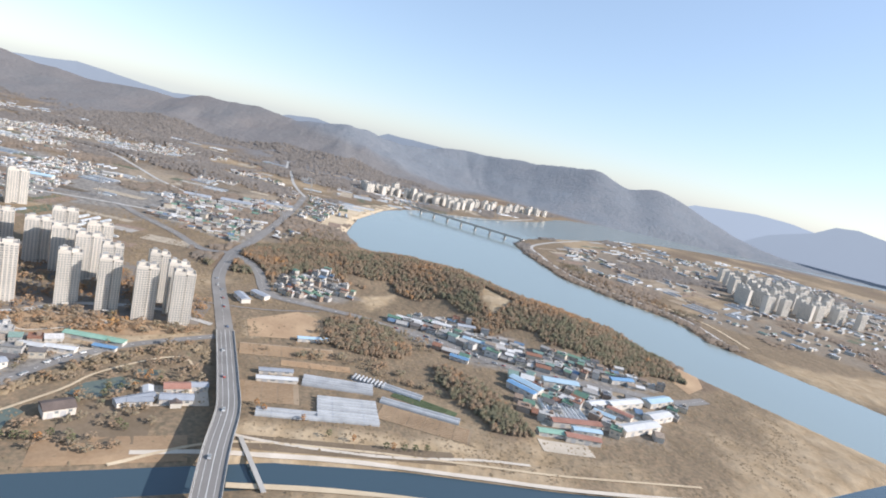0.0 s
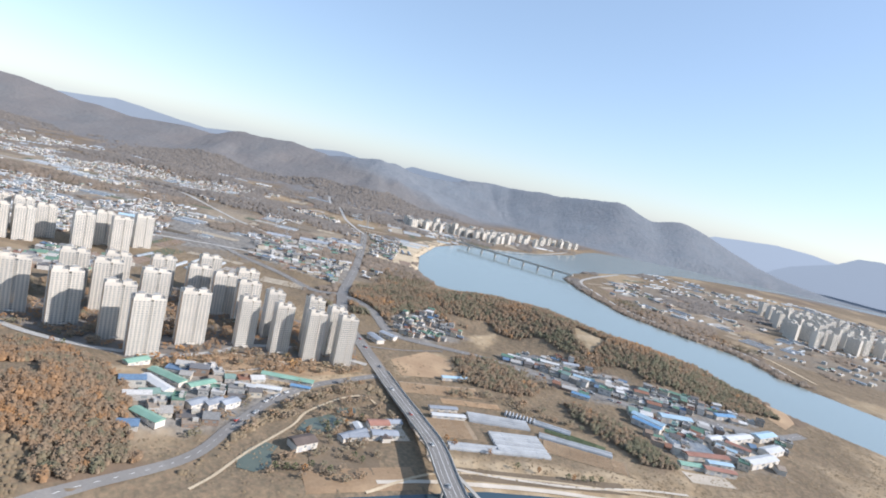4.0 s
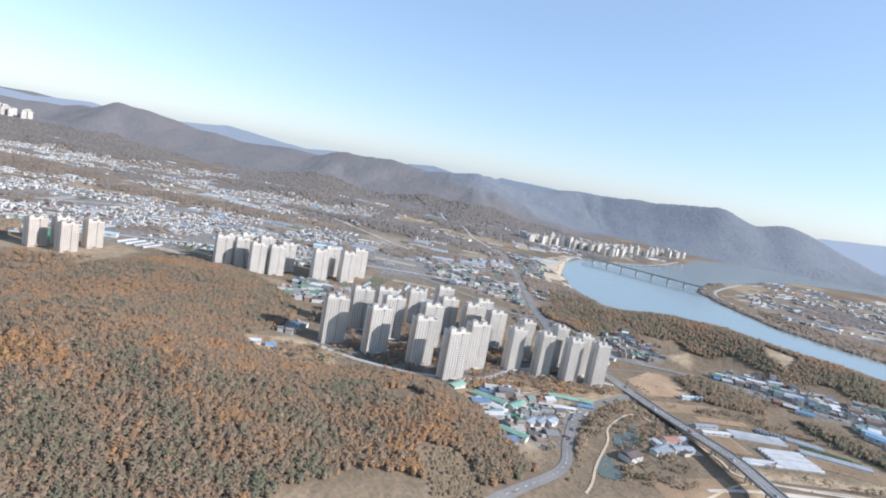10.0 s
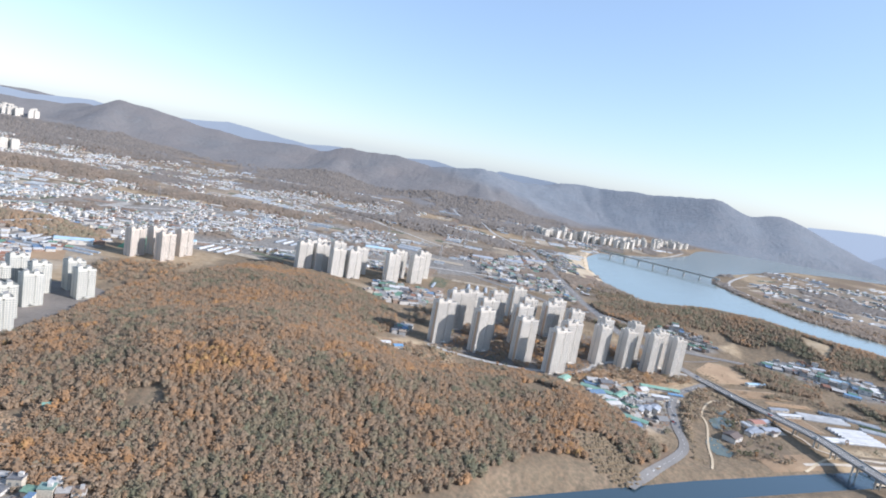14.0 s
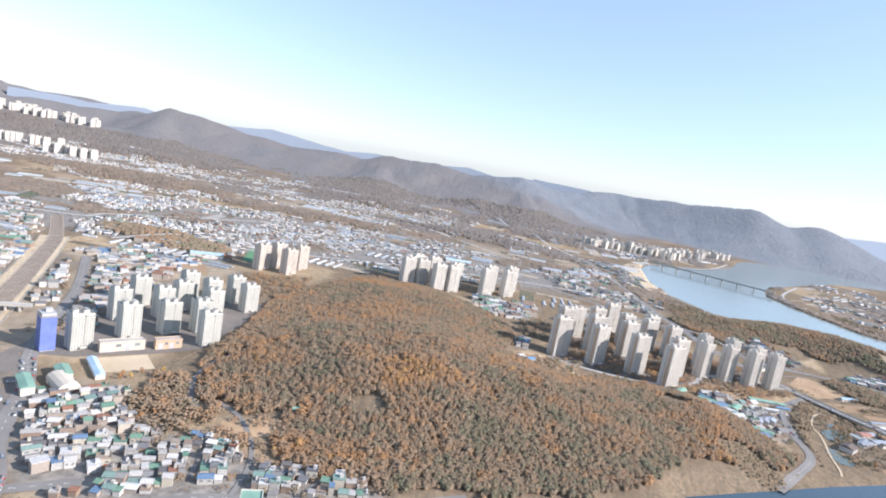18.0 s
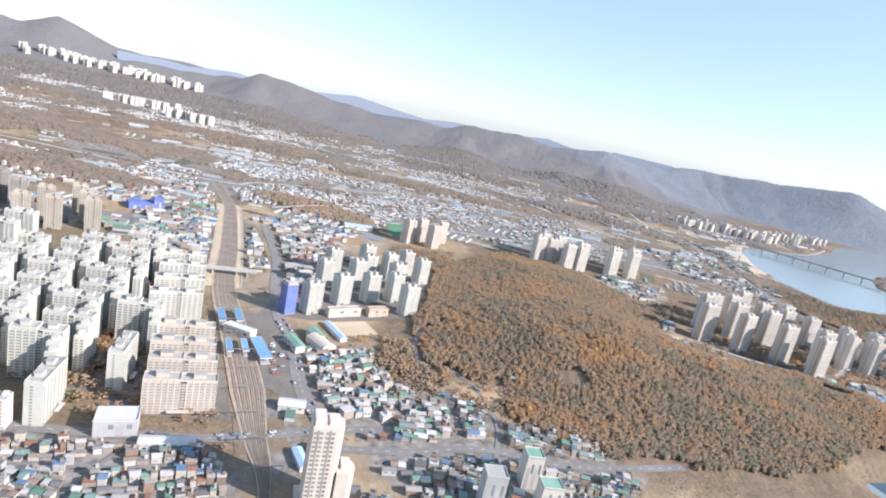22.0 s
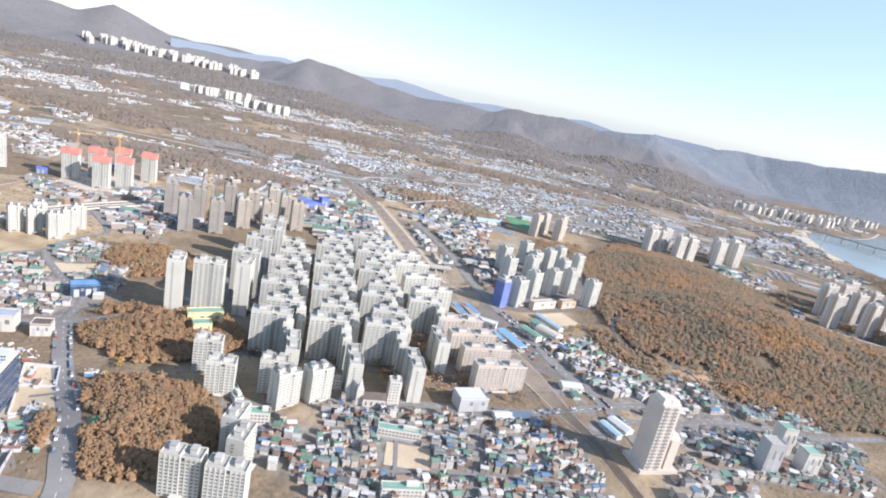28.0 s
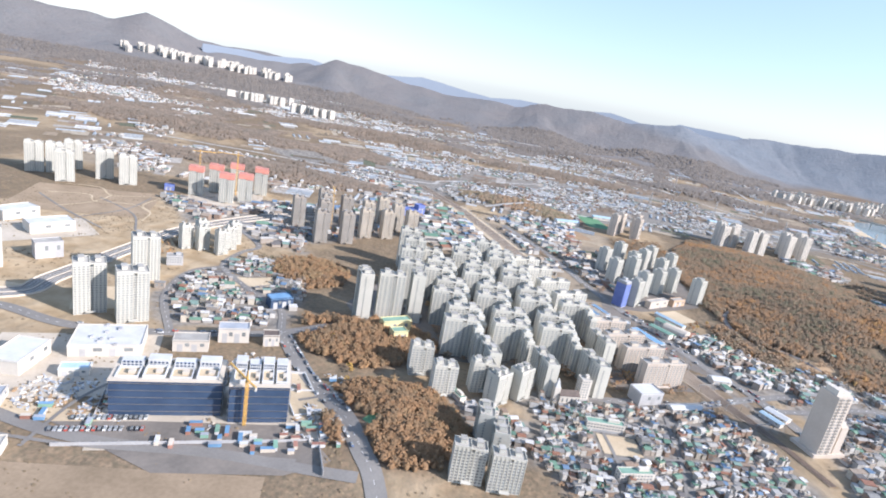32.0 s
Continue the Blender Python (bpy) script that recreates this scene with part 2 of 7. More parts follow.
def ground_material():
    """Woodland floor, mountains in a haze tone, built-up ground, bare soil and dry grass, by the cover laid down in the
    plan.
    """
    m = bpy.data.materials.new("ground_cover")
    m.use_nodes = True
    n, l = m.node_tree.nodes, m.node_tree.links
    b = n["Principled BSDF"]
    b.inputs["Roughness"].default_value = 0.95
    b.inputs["Specular IOR Level"].default_value = 0.1
    geo = n.new("ShaderNodeNewGeometry")

    def tex(s, d=5):
        t = n.new("ShaderNodeTexNoise"); t.inputs["Scale"].default_value = s; t.inputs["Detail"].default_value = d
        l.new(geo.outputs["Position"], t.inputs["Vector"])
        r = n.new("ShaderNodeMapRange"); r.inputs["From Min"].default_value = 0.35; r.inputs["From Max"].default_value = 0.65
        l.new(t.outputs[0], r.inputs["Value"])
        return r.outputs[0]

    def mix(f, a, c):
        x = n.new("ShaderNodeMix"); x.data_type = "RGBA"
        l.new(f, x.inputs["Factor"])
        for k, v in (("A", a), ("B", c)):
            if isinstance(v, tuple):
                x.inputs[k].default_value = (*v, 1)
            else:
                l.new(v, x.inputs[k])
        return x.outputs["Result"]
    cov = n.new("ShaderNodeAttribute"); cov.attribute_name = "cover"
    sep = n.new("ShaderNodeSeparateColor"); l.new(cov.outputs["Color"], sep.inputs[0])
    grass = mix(tex(0.3, 8), mix(tex(0.09), mix(tex(0.012), (0.215, 0.158, 0.102), (0.31, 0.23, 0.155)), (0.255, 0.182, 0.118)), (0.17, 0.138, 0.094))
    soil = mix(tex(0.05), (0.34, 0.25, 0.15), (0.46, 0.36, 0.24))
    town = mix(tex(0.15), (0.17, 0.16, 0.145), (0.31, 0.29, 0.26))
    wood = mix(tex(0.03), mix(tex(0.004), (0.16, 0.125, 0.09), (0.22, 0.155, 0.105)), (0.19, 0.14, 0.10))
    c = mix(sep.outputs[2], grass, soil)
    c = mix(sep.outputs[1], c, town)
    # slate blue stands in for distance haze, put into the mountains' base colour
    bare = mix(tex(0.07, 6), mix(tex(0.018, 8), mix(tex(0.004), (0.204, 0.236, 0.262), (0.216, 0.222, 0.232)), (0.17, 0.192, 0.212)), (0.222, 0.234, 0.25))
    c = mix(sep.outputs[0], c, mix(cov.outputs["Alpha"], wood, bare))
    l.new(c, b.inputs["Base Color"])
    t = n.new("ShaderNodeTexNoise"); t.inputs["Scale"].default_value = 0.05; t.inputs["Detail"].default_value = 8
    l.new(geo.outputs["Position"], t.inputs["Vector"])
    bp = n.new("ShaderNodeBump"); bp.inputs["Strength"].default_value = 0.6; bp.inputs["Distance"].default_value = 6.0
    l.new(t.outputs[0], bp.inputs["Height"]); l.new(bp.outputs[0], b.inputs["Normal"])
    return m


M_WATER, M_GROUND = water_material(), ground_material()


# ---- mesh helpers ----
class Geo:
    """Collects vertices and faces of one mesh."""

    def __init__(self):
        self.v, self.f = [], []

    def box(self, x, y, z, sx, sy, sz, rot=0.0, taper=1.0):
        """A box standing on z, centred on x, y."""
        c, s, k = math.cos(rot), math.sin(rot), len(self.v)
        for t, h in ((1.0, 0), (taper, sz)):
            for a, b in ((-1, -1), (1, -1), (1, 1), (-1, 1)):
                p, q = a * sx / 2 * t, b * sy / 2 * t
                self.v.append((x + p * c - q * s, y + p * s + q * c, z + h))
        self.f += [(k + 3, k + 2, k + 1, k), (k + 4, k + 5, k + 6, k + 7)] + [(k + i, k + (i + 1) % 4, k + 4 + (i + 1) % 4, k + 4 + i) for i in range(4)]
        return self

    def prism(self, pts, z0, z1):
        k, n = len(self.v), len(pts)
        self.v += [(x, y, z0) for x, y in pts] + [(x, y, z1) for x, y in pts]
        self.f += [tuple(range(k + n - 1, k - 1, -1)), tuple(range(k + n, k + 2 * n))] + [(k + i, k + (i + 1) % n, k + n + (i + 1) % n, k + n + i) for i in range(n)]
        return self

    def gable(self, x, y, z, sx, sy, rise, rot=0.0, over=0.4, thick=0.25):
        """A ridged roof along local x, with eaves and thickness."""
        c, s, k = math.cos(rot), math.sin(rot), len(self.v)
        for p in (-sx / 2 - over, sx / 2 + over):
            for q, h in ((-sy / 2 - over, -thick), (-sy / 2 - over, 0), (0, rise), (sy / 2 + over, 0), (sy / 2 + over, -thick)):
                self.v.append((x + p * c - q * s, y + p * s + q * c, z + h))
        self.f += [(k + 4, k + 3, k + 2, k + 1, k), (k + 5, k + 6, k + 7, k + 8, k + 9)] + [(k + i, k + (i + 1) % 5, k + 5 + (i + 1) % 5, k + 5 + i) for i in range(5)]
        return self

    def arch(self, x, y, z, length, width, rise, rot=0.0, n=7):
        """A half-round shed or greenhouse along local x."""
        c, s, k = math.cos(rot), math.sin(rot), len(self.v)
        for p in (-length / 2, length / 2):
            for i in range(n):
                a = math.pi * i / (n - 1)
                q, h = -math.cos(a) * width / 2, math.sin(a) * rise
                self.v.append((x + p * c - q * s, y + p * s + q * c, z + h))
        self.f += [tuple(range(k + n - 1, k - 1, -1)), tuple(range(k + n, k + 2 * n))] + [(k + i, k + i + 1, k + n + i + 1, k + n + i) for i in range(n - 1)] + [(k + n - 1, k, k + n, k + 2 * n - 1)]
        return self

    def ring(self, x0, x1, y0, y1, z, w, h):
        """A low wall round a rectangle, in one piece."""
        k = len(self.v)
        for zz in (z, z + h):
            self.v += [(x0, y0, zz), (x1, y0, zz), (x1, y1, zz), (x0, y1, zz), (x0 + w, y0 + w, zz), (x1 - w, y0 + w, zz), (x1 - w, y1 - w, zz), (x0 + w, y1 - w, zz)]
        for i in range(4):
            j = (i + 1) % 4
            self.f += [(k + i, k + j, k + 8 + j, k + 8 + i), (k + 4 + j, k + 4 + i, k + 12 + i, k + 12 + j), (k + 8 + i, k + 8 + j, k + 12 + j, k + 12 + i), (k + j, k + i, k + 4 + i, k + 4 + j)]
        return self

    def mesh(self, name, mat):
        me = bpy.data.meshes.new(name)
        me.from_pydata(self.v, [], self.f)
        me.materials.append(mat)
        return me


def part(name, geo, mat, parent, label=""):
    """One mesh object under a thing or a part; geo may be a mesh that is shared."""
    ob = new(name, geo.mesh(name, mat) if isinstance(geo, Geo) else geo)
    ob.parent = parent
    return tagged(ob, label)


def thing(name, x, y, z, rot=0.0, label="", category="", group="", kind=""):
    ob = new(name)
    ob.matrix_basis = pose(x, y, z, 0, 0, rot)
    return tagged(ob, label, category, group, kind)


def big_mesh(name, verts, faces, mat, smooth=False):
    """A mesh from arrays; faces all of one size."""
    me = bpy.data.meshes.new(name)
    verts, faces = np.asarray(verts, np.float32), np.asarray(faces, np.int32)
    k = faces.shape[1]
    me.vertices.add(len(verts)); me.vertices.foreach_set("co", verts.ravel())
    me.loops.add(faces.size); me.loops.foreach_set("vertex_index", faces.ravel())
    me.polygons.add(len(faces)); me.polygons.foreach_set("loop_start", np.arange(0, faces.size, k, dtype=np.int32))
    me.update(calc_edges=True)
    me.polygons.foreach_set("use_smooth", np.full(len(faces), smooth))
    me.materials.append(mat)
    return me


# ---- the lie of the land ----
def hash2(i, j, seed):
    h = (i.astype(np.int64) * 374761393 + j.astype(np.int64) * 668265263 + seed * 1442695041) & 0x7FFFFFFF
    h = ((h ^ (h >> 13)) * 1274126177) & 0x7FFFFFFF
    return ((h ^ (h >> 16)) & 0xFFFF) / 65535.0


def vnoise(x, y, size, seed=0, octaves=4):
    out, amp, tot = 0, 1.0, 0
    for o in range(octaves):
        u, v = np.asarray(x, float) / size * 2 ** o, np.asarray(y, float) / size * 2 ** o
        i, j = np.floor(u), np.floor(v)
        a, b = u - i, v - j
        a, b = a * a * (3 - 2 * a), b * b * (3 - 2 * b)
        i, j = i.astype(np.int64), j.astype(np.int64)
        q = (hash2(i, j, seed + o) * (1 - a) + hash2(i + 1, j, seed + o) * a) * (1 - b) + (hash2(i, j + 1, seed + o) * (1 - a) + hash2(i + 1, j + 1, seed + o) * a) * b
        out, tot, amp = out + q * amp, tot + amp, amp * 0.5
    return out / tot


def near_line(x, y, pts):
    """Distance to a line of points, and the heights along it."""
    best, val = np.full(np.shape(x), 1e9), np.zeros(np.shape(x))
    for p, q in zip(pts[:-1], pts[1:]):
        dx, dy = q[0] - p[0], q[1] - p[1]
        t = np.clip(((x - p[0]) * dx + (y - p[1]) * dy) / (dx * dx + dy * dy), 0, 1)
        d = np.hypot(x - p[0] - t * dx, y - p[1] - t * dy)
        if len(p) > 2:
            val = np.where(d < best, p[2] + t * (q[2] - p[2]), val)
        best = np.minimum(best, d)
    return best, val


def inside(x, y, poly):
    r = np.zeros(np.shape(x), bool)
    for (x0, y0), (x1, y1) in zip(poly, poly[1:] + poly[:1]):
        cross = (y0 > y) != (y1 > y)
        r ^= cross & (x < (x1 - x0) * (y - y0) / ((y1 - y0) if y1 != y0 else 1e-9) + x0)
    return r


RIVER = [(357, 709), (308, 765), (270, 829), (208, 873), (125, 890), (74, 962), (25, 1030), (-30, 1011), (-119, 1030), (-164, 1136), (-175, 1344), (-140, 1612),
         (-75, 1781), (72, 1902), (283, 2113), (430, 2349), (560, 2640), (657, 2800), (851, 2930), (1150, 2990), (1600, 3010), (2600, 3100), (2600, 2900), (1678, 2860), (1352, 2693), (1160, 2600), (934, 2465), (773, 2279), (605, 2093), (460, 1917), (361, 1803), (289, 1691),
         (234, 1540), (247, 1400), (298, 1174), (380, 1082), (471, 1001), (488, 891), (700, 640), (1100, 300), (1000, 220), (560, 480)]
STREAM = [(-420, 130), (-260, 215), (-150, 268), (-60, 310), (20, 330), (130, 345), (300, 380), (520, 500)]
# hills: centre, half widths, turn, height
HILLS = [(-665, 240, 165, 125, 10, 37), (-700, 430, 130, 150, 0, 16), (-750, 580, 110, 90, 0, 8), (-500, 215, 120, 90, 0, 15), (-400, 305, 85, 70, 20, 17),
         (-345, 270, 70, 60, 0, 8), (-40, 565, 42, 52, 30, 4), (75, 470, 22, 60, 35, 5), (-1200, 610, 120, 45, -15, 13), (-1140, 625, 60, 28, 0, 7), (-1225, -150, 60, 45, 20, 9),
         (-1160, -255, 55, 50, -20, 10), (-1340, -35, 45, 40, 0, 6), (-1700, 420, 260, 70, 10, 16), (-2100, 700, 350, 90, 10, 22), (-1150, 1250, 300, 60, 5, 16),
         (-650, 1500, 260, 80, -10, 20), (-1750, 1300, 300, 90, 10, 24), (-420, 1900, 240, 90, -20, 22), (-1100, 1950, 400, 110, 0, 28), (-2100, 2000, 450, 120, 5, 34), (-2700, 1400, 400, 110, 10, 26)]
RIVER_HILL = [(-200, 770, 8), (-130, 830, 22), (-30, 855, 30), (50, 830, 33), (120, 765, 30), (200, 735, 28), (270, 735, 16), (320, 720, 5)]
RIDGES = [
    ([(-2872, 3221, 232), (-2611, 3276, 206), (-2371, 3317, 163), (-2086, 3351, 134), (-1869, 3365, 142), (-1723, 3368, 149), (-1611, 3369, 140), (-1431, 3359, 190),
      (-1097, 3325, 194), (-873, 3287, 170), (-561, 3202, 211), (-496, 3482, 204), (-308, 3634, 160)], 620),
    ([(-4684, 1966, 292), (-4273, 2311, 248), (-4171, 2433, 247), (-4078, 2538, 232), (-3947, 2673, 310), (-3845, 2770, 269), (-3722, 2880, 203), (-3565, 3009, 193), (-3364, 3158, 192), (-3223, 3251, 182), (-2836, 3198, 160)], 640),
    ([(-308, 3634, 160), (-115, 3775, 178), (123, 3928, 232), (340, 3885, 222)], 600),
    ([(124, 3948, 230), (263, 3892, 216), (422, 3777, 238), (578, 3675, 239), (736, 3576, 267), (912, 3442, 290), (1020, 3411, 247), (1115, 3403, 211), (1192, 3397, 239), (1272, 3390, 255), (1365, 3386, 231),
      (1515, 3376, 184), (1636, 3375, 132), (1754, 3372, 86)], 470),
    ([(-4000, 2290, 118), (-3661, 2320, 112), (-3240, 2460, 96), (-2814, 2580, 76), (-2600, 2700, 60)], 560),
    ([(-2872, 3221, 215), (-2700, 2800, 120), (-2500, 2450, 50)], 380), ([(-1431, 3359, 170), (-1380, 2950, 90), (-1300, 2650, 35)], 380), ([(-561, 3202, 180), (-520, 2850, 95), (-480, 2600, 35)], 340)]


def land(x, y):
    """Height of the ground."""
    x, y = np.asarray(x, float), np.asarray(y, float)
    z = 0.9 * vnoise(x, y, 90, 3, 2) + np.clip((y - 900) / 2200, 0, 1) * 26 * np.clip(vnoise(x, y, 420, 5, 4) - 0.35, 0, 1)
    for cx, cy, rx, ry, turn, h in HILLS:
        c, s = math.cos(radians(turn)), math.sin(radians(turn))
        u, v = ((x - cx) * c + (y - cy) * s) / rx, (-(x - cx) * s + (y - cy) * c) / ry
        r = np.sqrt(u * u + v * v)
        z = z + h * np.where(r < 1.6, 0.5 + 0.5 * np.cos(np.pi * np.clip(r / 1.6, 0, 1)), 0) * (0.8 + 0.4 * vnoise(x, y, 60, 11, 3))
    d, hh = near_line(x, y, RIVER_HILL)
    z = z + hh * (0.5 + 0.5 * np.cos(np.pi * np.clip(d / 130, 0, 1)))
    top = np.zeros(np.shape(x))
    gul = vnoise(x, y, 260, 21, 4)
    for pts, wide in RIDGES:
        d, hh = near_line(x, y, pts)
        k = np.clip((d - 22) / (wide * (0.80 + 0.40 * gul)), 0, 1)
        spur = 1 - np.abs(2 * vnoise(x, y, 280, 31, 3) - 1)
        top = np.maximum(top, (hh + 2) * (1 - k) ** 1.25 * (1 - 0.38 * np.clip(k * 2.2, 0, 1) * (1 - spur)) + 15 * np.clip(k * 4, 0, 1) * np.clip(hh / 150, 0, 1) * (1 - k) * (vnoise(x, y, 75, 33, 3) - 0.5))
    top = np.where(top > 25, top + np.clip((top - 25) / 60, 0, 1) * (26 * (vnoise(x, y, 130, 35, 4) - 0.5)), top)
    z = np.maximum(z, top)
    poly = RIVER
    d, _ = near_line(x, y, poly + poly[:1])
    ins = inside(x, y, poly)
    z = np.where(ins, -2.3 - np.clip(d, 0, 25) * 0.15, np.where(d < 22, np.minimum(z, -1.6 + d * 0.16 + np.clip(d - 8, 0, 99) * 0.4), z))
    d, _ = near_line(x, y, STREAM)
    z = np.where(d < 8, -3.2, np.where(d < 26, np.minimum(z, -3.2 + (d - 8) * 0.28), z))
    return z


def woods(x, y):
    """How wooded the ground is, 0 to 1."""
    x, y = np.asarray(x, float), np.asarray(y, float)
    e = vnoise(x, y, 45, 41, 3) - 0.5
    w = np.zeros(np.shape(x))
    d, _ = near_line(x, y, HILL_WOOD + HILL_WOOD[:1])
    w = np.clip((np.where(inside(x, y, HILL_WOOD), d, -d) + e * 26) / 7, 0, 1)
    for cx, cy, rx, ry, turn, h in HILLS[6:]:
        c, s = math.cos(radians(turn)), math.sin(radians(turn))
        u, v = ((x - cx) * c + (y - cy) * s) / rx, (-(x - cx) * s + (y - cy) * c) / ry
        w = np.maximum(w, np.clip((1.12 - np.sqrt(u * u + v * v) + e * 0.55) * 6, 0, 1))
    d, _ = near_line(x, y, RIVER_HILL)
    w = np.maximum(w, np.clip((95 - d + e * 70) / 14, 0, 1))
    far = np.clip((vnoise(x, y, 170, 51, 5) - 0.505 + 0.07 * np.clip((-x - 1700) / 200, 0, 1)) * 14, 0, 1) * np.clip((y - 900 + np.clip(-x - 700, 0, 900) * 0.5) / 150, 0, 1)
    far = far * np.clip((0.535 - vnoise(x, y, 110, 77, 2)) * 25, 0, 1)
    w = np.maximum(w, far)
    for pts, wide in RIDGES:
        d, _ = near_line(x, y, pts)
        w = np.maximum(w, np.clip((wide * 1.05 - d + e * 300) / 120, 0, 1))
    # bank strip across the river
    d, _ = near_line(x, y, [(500, 880), (485, 1010), (395, 1095), (315, 1185), (262, 1400), (250, 1550)])
    w = np.maximum(w, np.clip((34 - d + e * 40) / 5, 0, 1))
    for poly in CLEAR:
        w = np.where(inside(x, y, poly), 0, w)
    d, _ = near_line(x, y, RIVER + RIVER[:1])
    w = np.where(inside(x, y, RIVER) | (d < 3), 0, w)
    d, _ = near_line(x, y, STREAM)
    return np.where(d < 14, 0, w)


HILL_WOOD = [(-873, 197), (-852, 120), (-835, 95), (-795, 97), (-769, 70), (-735, 51), (-697, 36), (-645, 42), (-602, 62), (-510, 92), (-473, 120), (-395, 190), (-340, 210), (-287, 228), (-272, 258),
             (-308, 299), (-360, 365), (-417, 390), (-470, 405), (-475, 375), (-500, 348), (-545, 345), (-572, 400), (-562, 493), (-604, 573), (-637, 604), (-699, 653), (-749, 700), (-816, 680), (-870, 560), (-905, 430),
             (-885, 326), (-873, 237)]
# clearings: the orchard below the towers, the school, the tower plots
ORCHARD = [(-376, 234), (-350, 246), (-332, 240), (-312, 200), (-332, 188), (-356, 196)]
CLEAR = [ORCHARD, [(-586, 386), (-543, 429), (-492, 425), (-486, 382), (-510, 350), (-535, 342), (-565, 354)], [(-69, 710), (-25, 743), (-30, 690), (-48, 662)], [(94, 785), (135, 747), (104, 702), (87, 740)],
         [(-178, 709), (-125, 765), (-67, 697), (-121, 640), (-173, 640)], [(-1070, 690), (-1010, 740), (-985, 610), (-1040, 560)], [(-545, 430), (-480, 640), (-180, 640), (-180, 440), (-370, 408), (-470, 425)], [(-800, 665), (-650, 650), (-540, 680), (-540, 860), (-800, 860)],
         [(-700, 120), (-676, 132), (-688, 150), (-712, 138)], [(-420, 300), (-395, 330), (-372, 300), (-400, 280)], [(-790, 90), (-760, 110), (-745, 80), (-770, 65)]]


# ---- ground, water ----
def axis(lo, hi, a, b, step, grow):
    """Grid lines: even between a and b, widening outwards."""
    mid = list(np.arange(a, b, step))
    left, s = [], step
    p = a
    while p > lo:
        s = min(s * grow, 38 if abs(p) < 5200 else 200); p -= s; left.append(p)
    right, s, p = [], step, mid[-1]
    while p < hi:
        s = min(s * grow, 38 if p < 4200 else 200); p += s; right.append(p)
    return np.array(left[::-1] + mid + right)


GX, GY = axis(-7500, 6000, -1650, 420, 7.0, 1.06), axis(-1500, 6500, -420, 900, 7.0, 1.05)
XX, YY = np.meshgrid(GX, GY)
ZZ = land(XX, YY)
soft_z = ZZ.copy()          # weathered mountain slopes: no steps where two ridges meet
soft_z[1:-1, 1:-1] = (4 * ZZ[1:-1, 1:-1] + 2 * (ZZ[:-2, 1:-1] + ZZ[2:, 1:-1] + ZZ[1:-1, :-2] + ZZ[1:-1, 2:]) + ZZ[:-2, :-2] + ZZ[:-2, 2:] + ZZ[2:, :-2] + ZZ[2:, 2:]) / 16
ZZ = np.where((YY > 2900) & (XX > 0) & (ZZ > 60), soft_z, ZZ)


def alt(x, y):
    """Height of the ground sheet as built."""
    i = np.clip(np.searchsorted(GX, x) - 1, 0, len(GX) - 2)
    j = np.clip(np.searchsorted(GY, y) - 1, 0, len(GY) - 2)
    a, b = (x - GX[i]) / (GX[i + 1] - GX[i]), (y - GY[j]) / (GY[j + 1] - GY[j])
    return (ZZ[j, i] * (1 - a) + ZZ[j, i + 1] * a) * (1 - b) + (ZZ[j + 1, i] * (1 - a) + ZZ[j + 1, i + 1] * a) * b


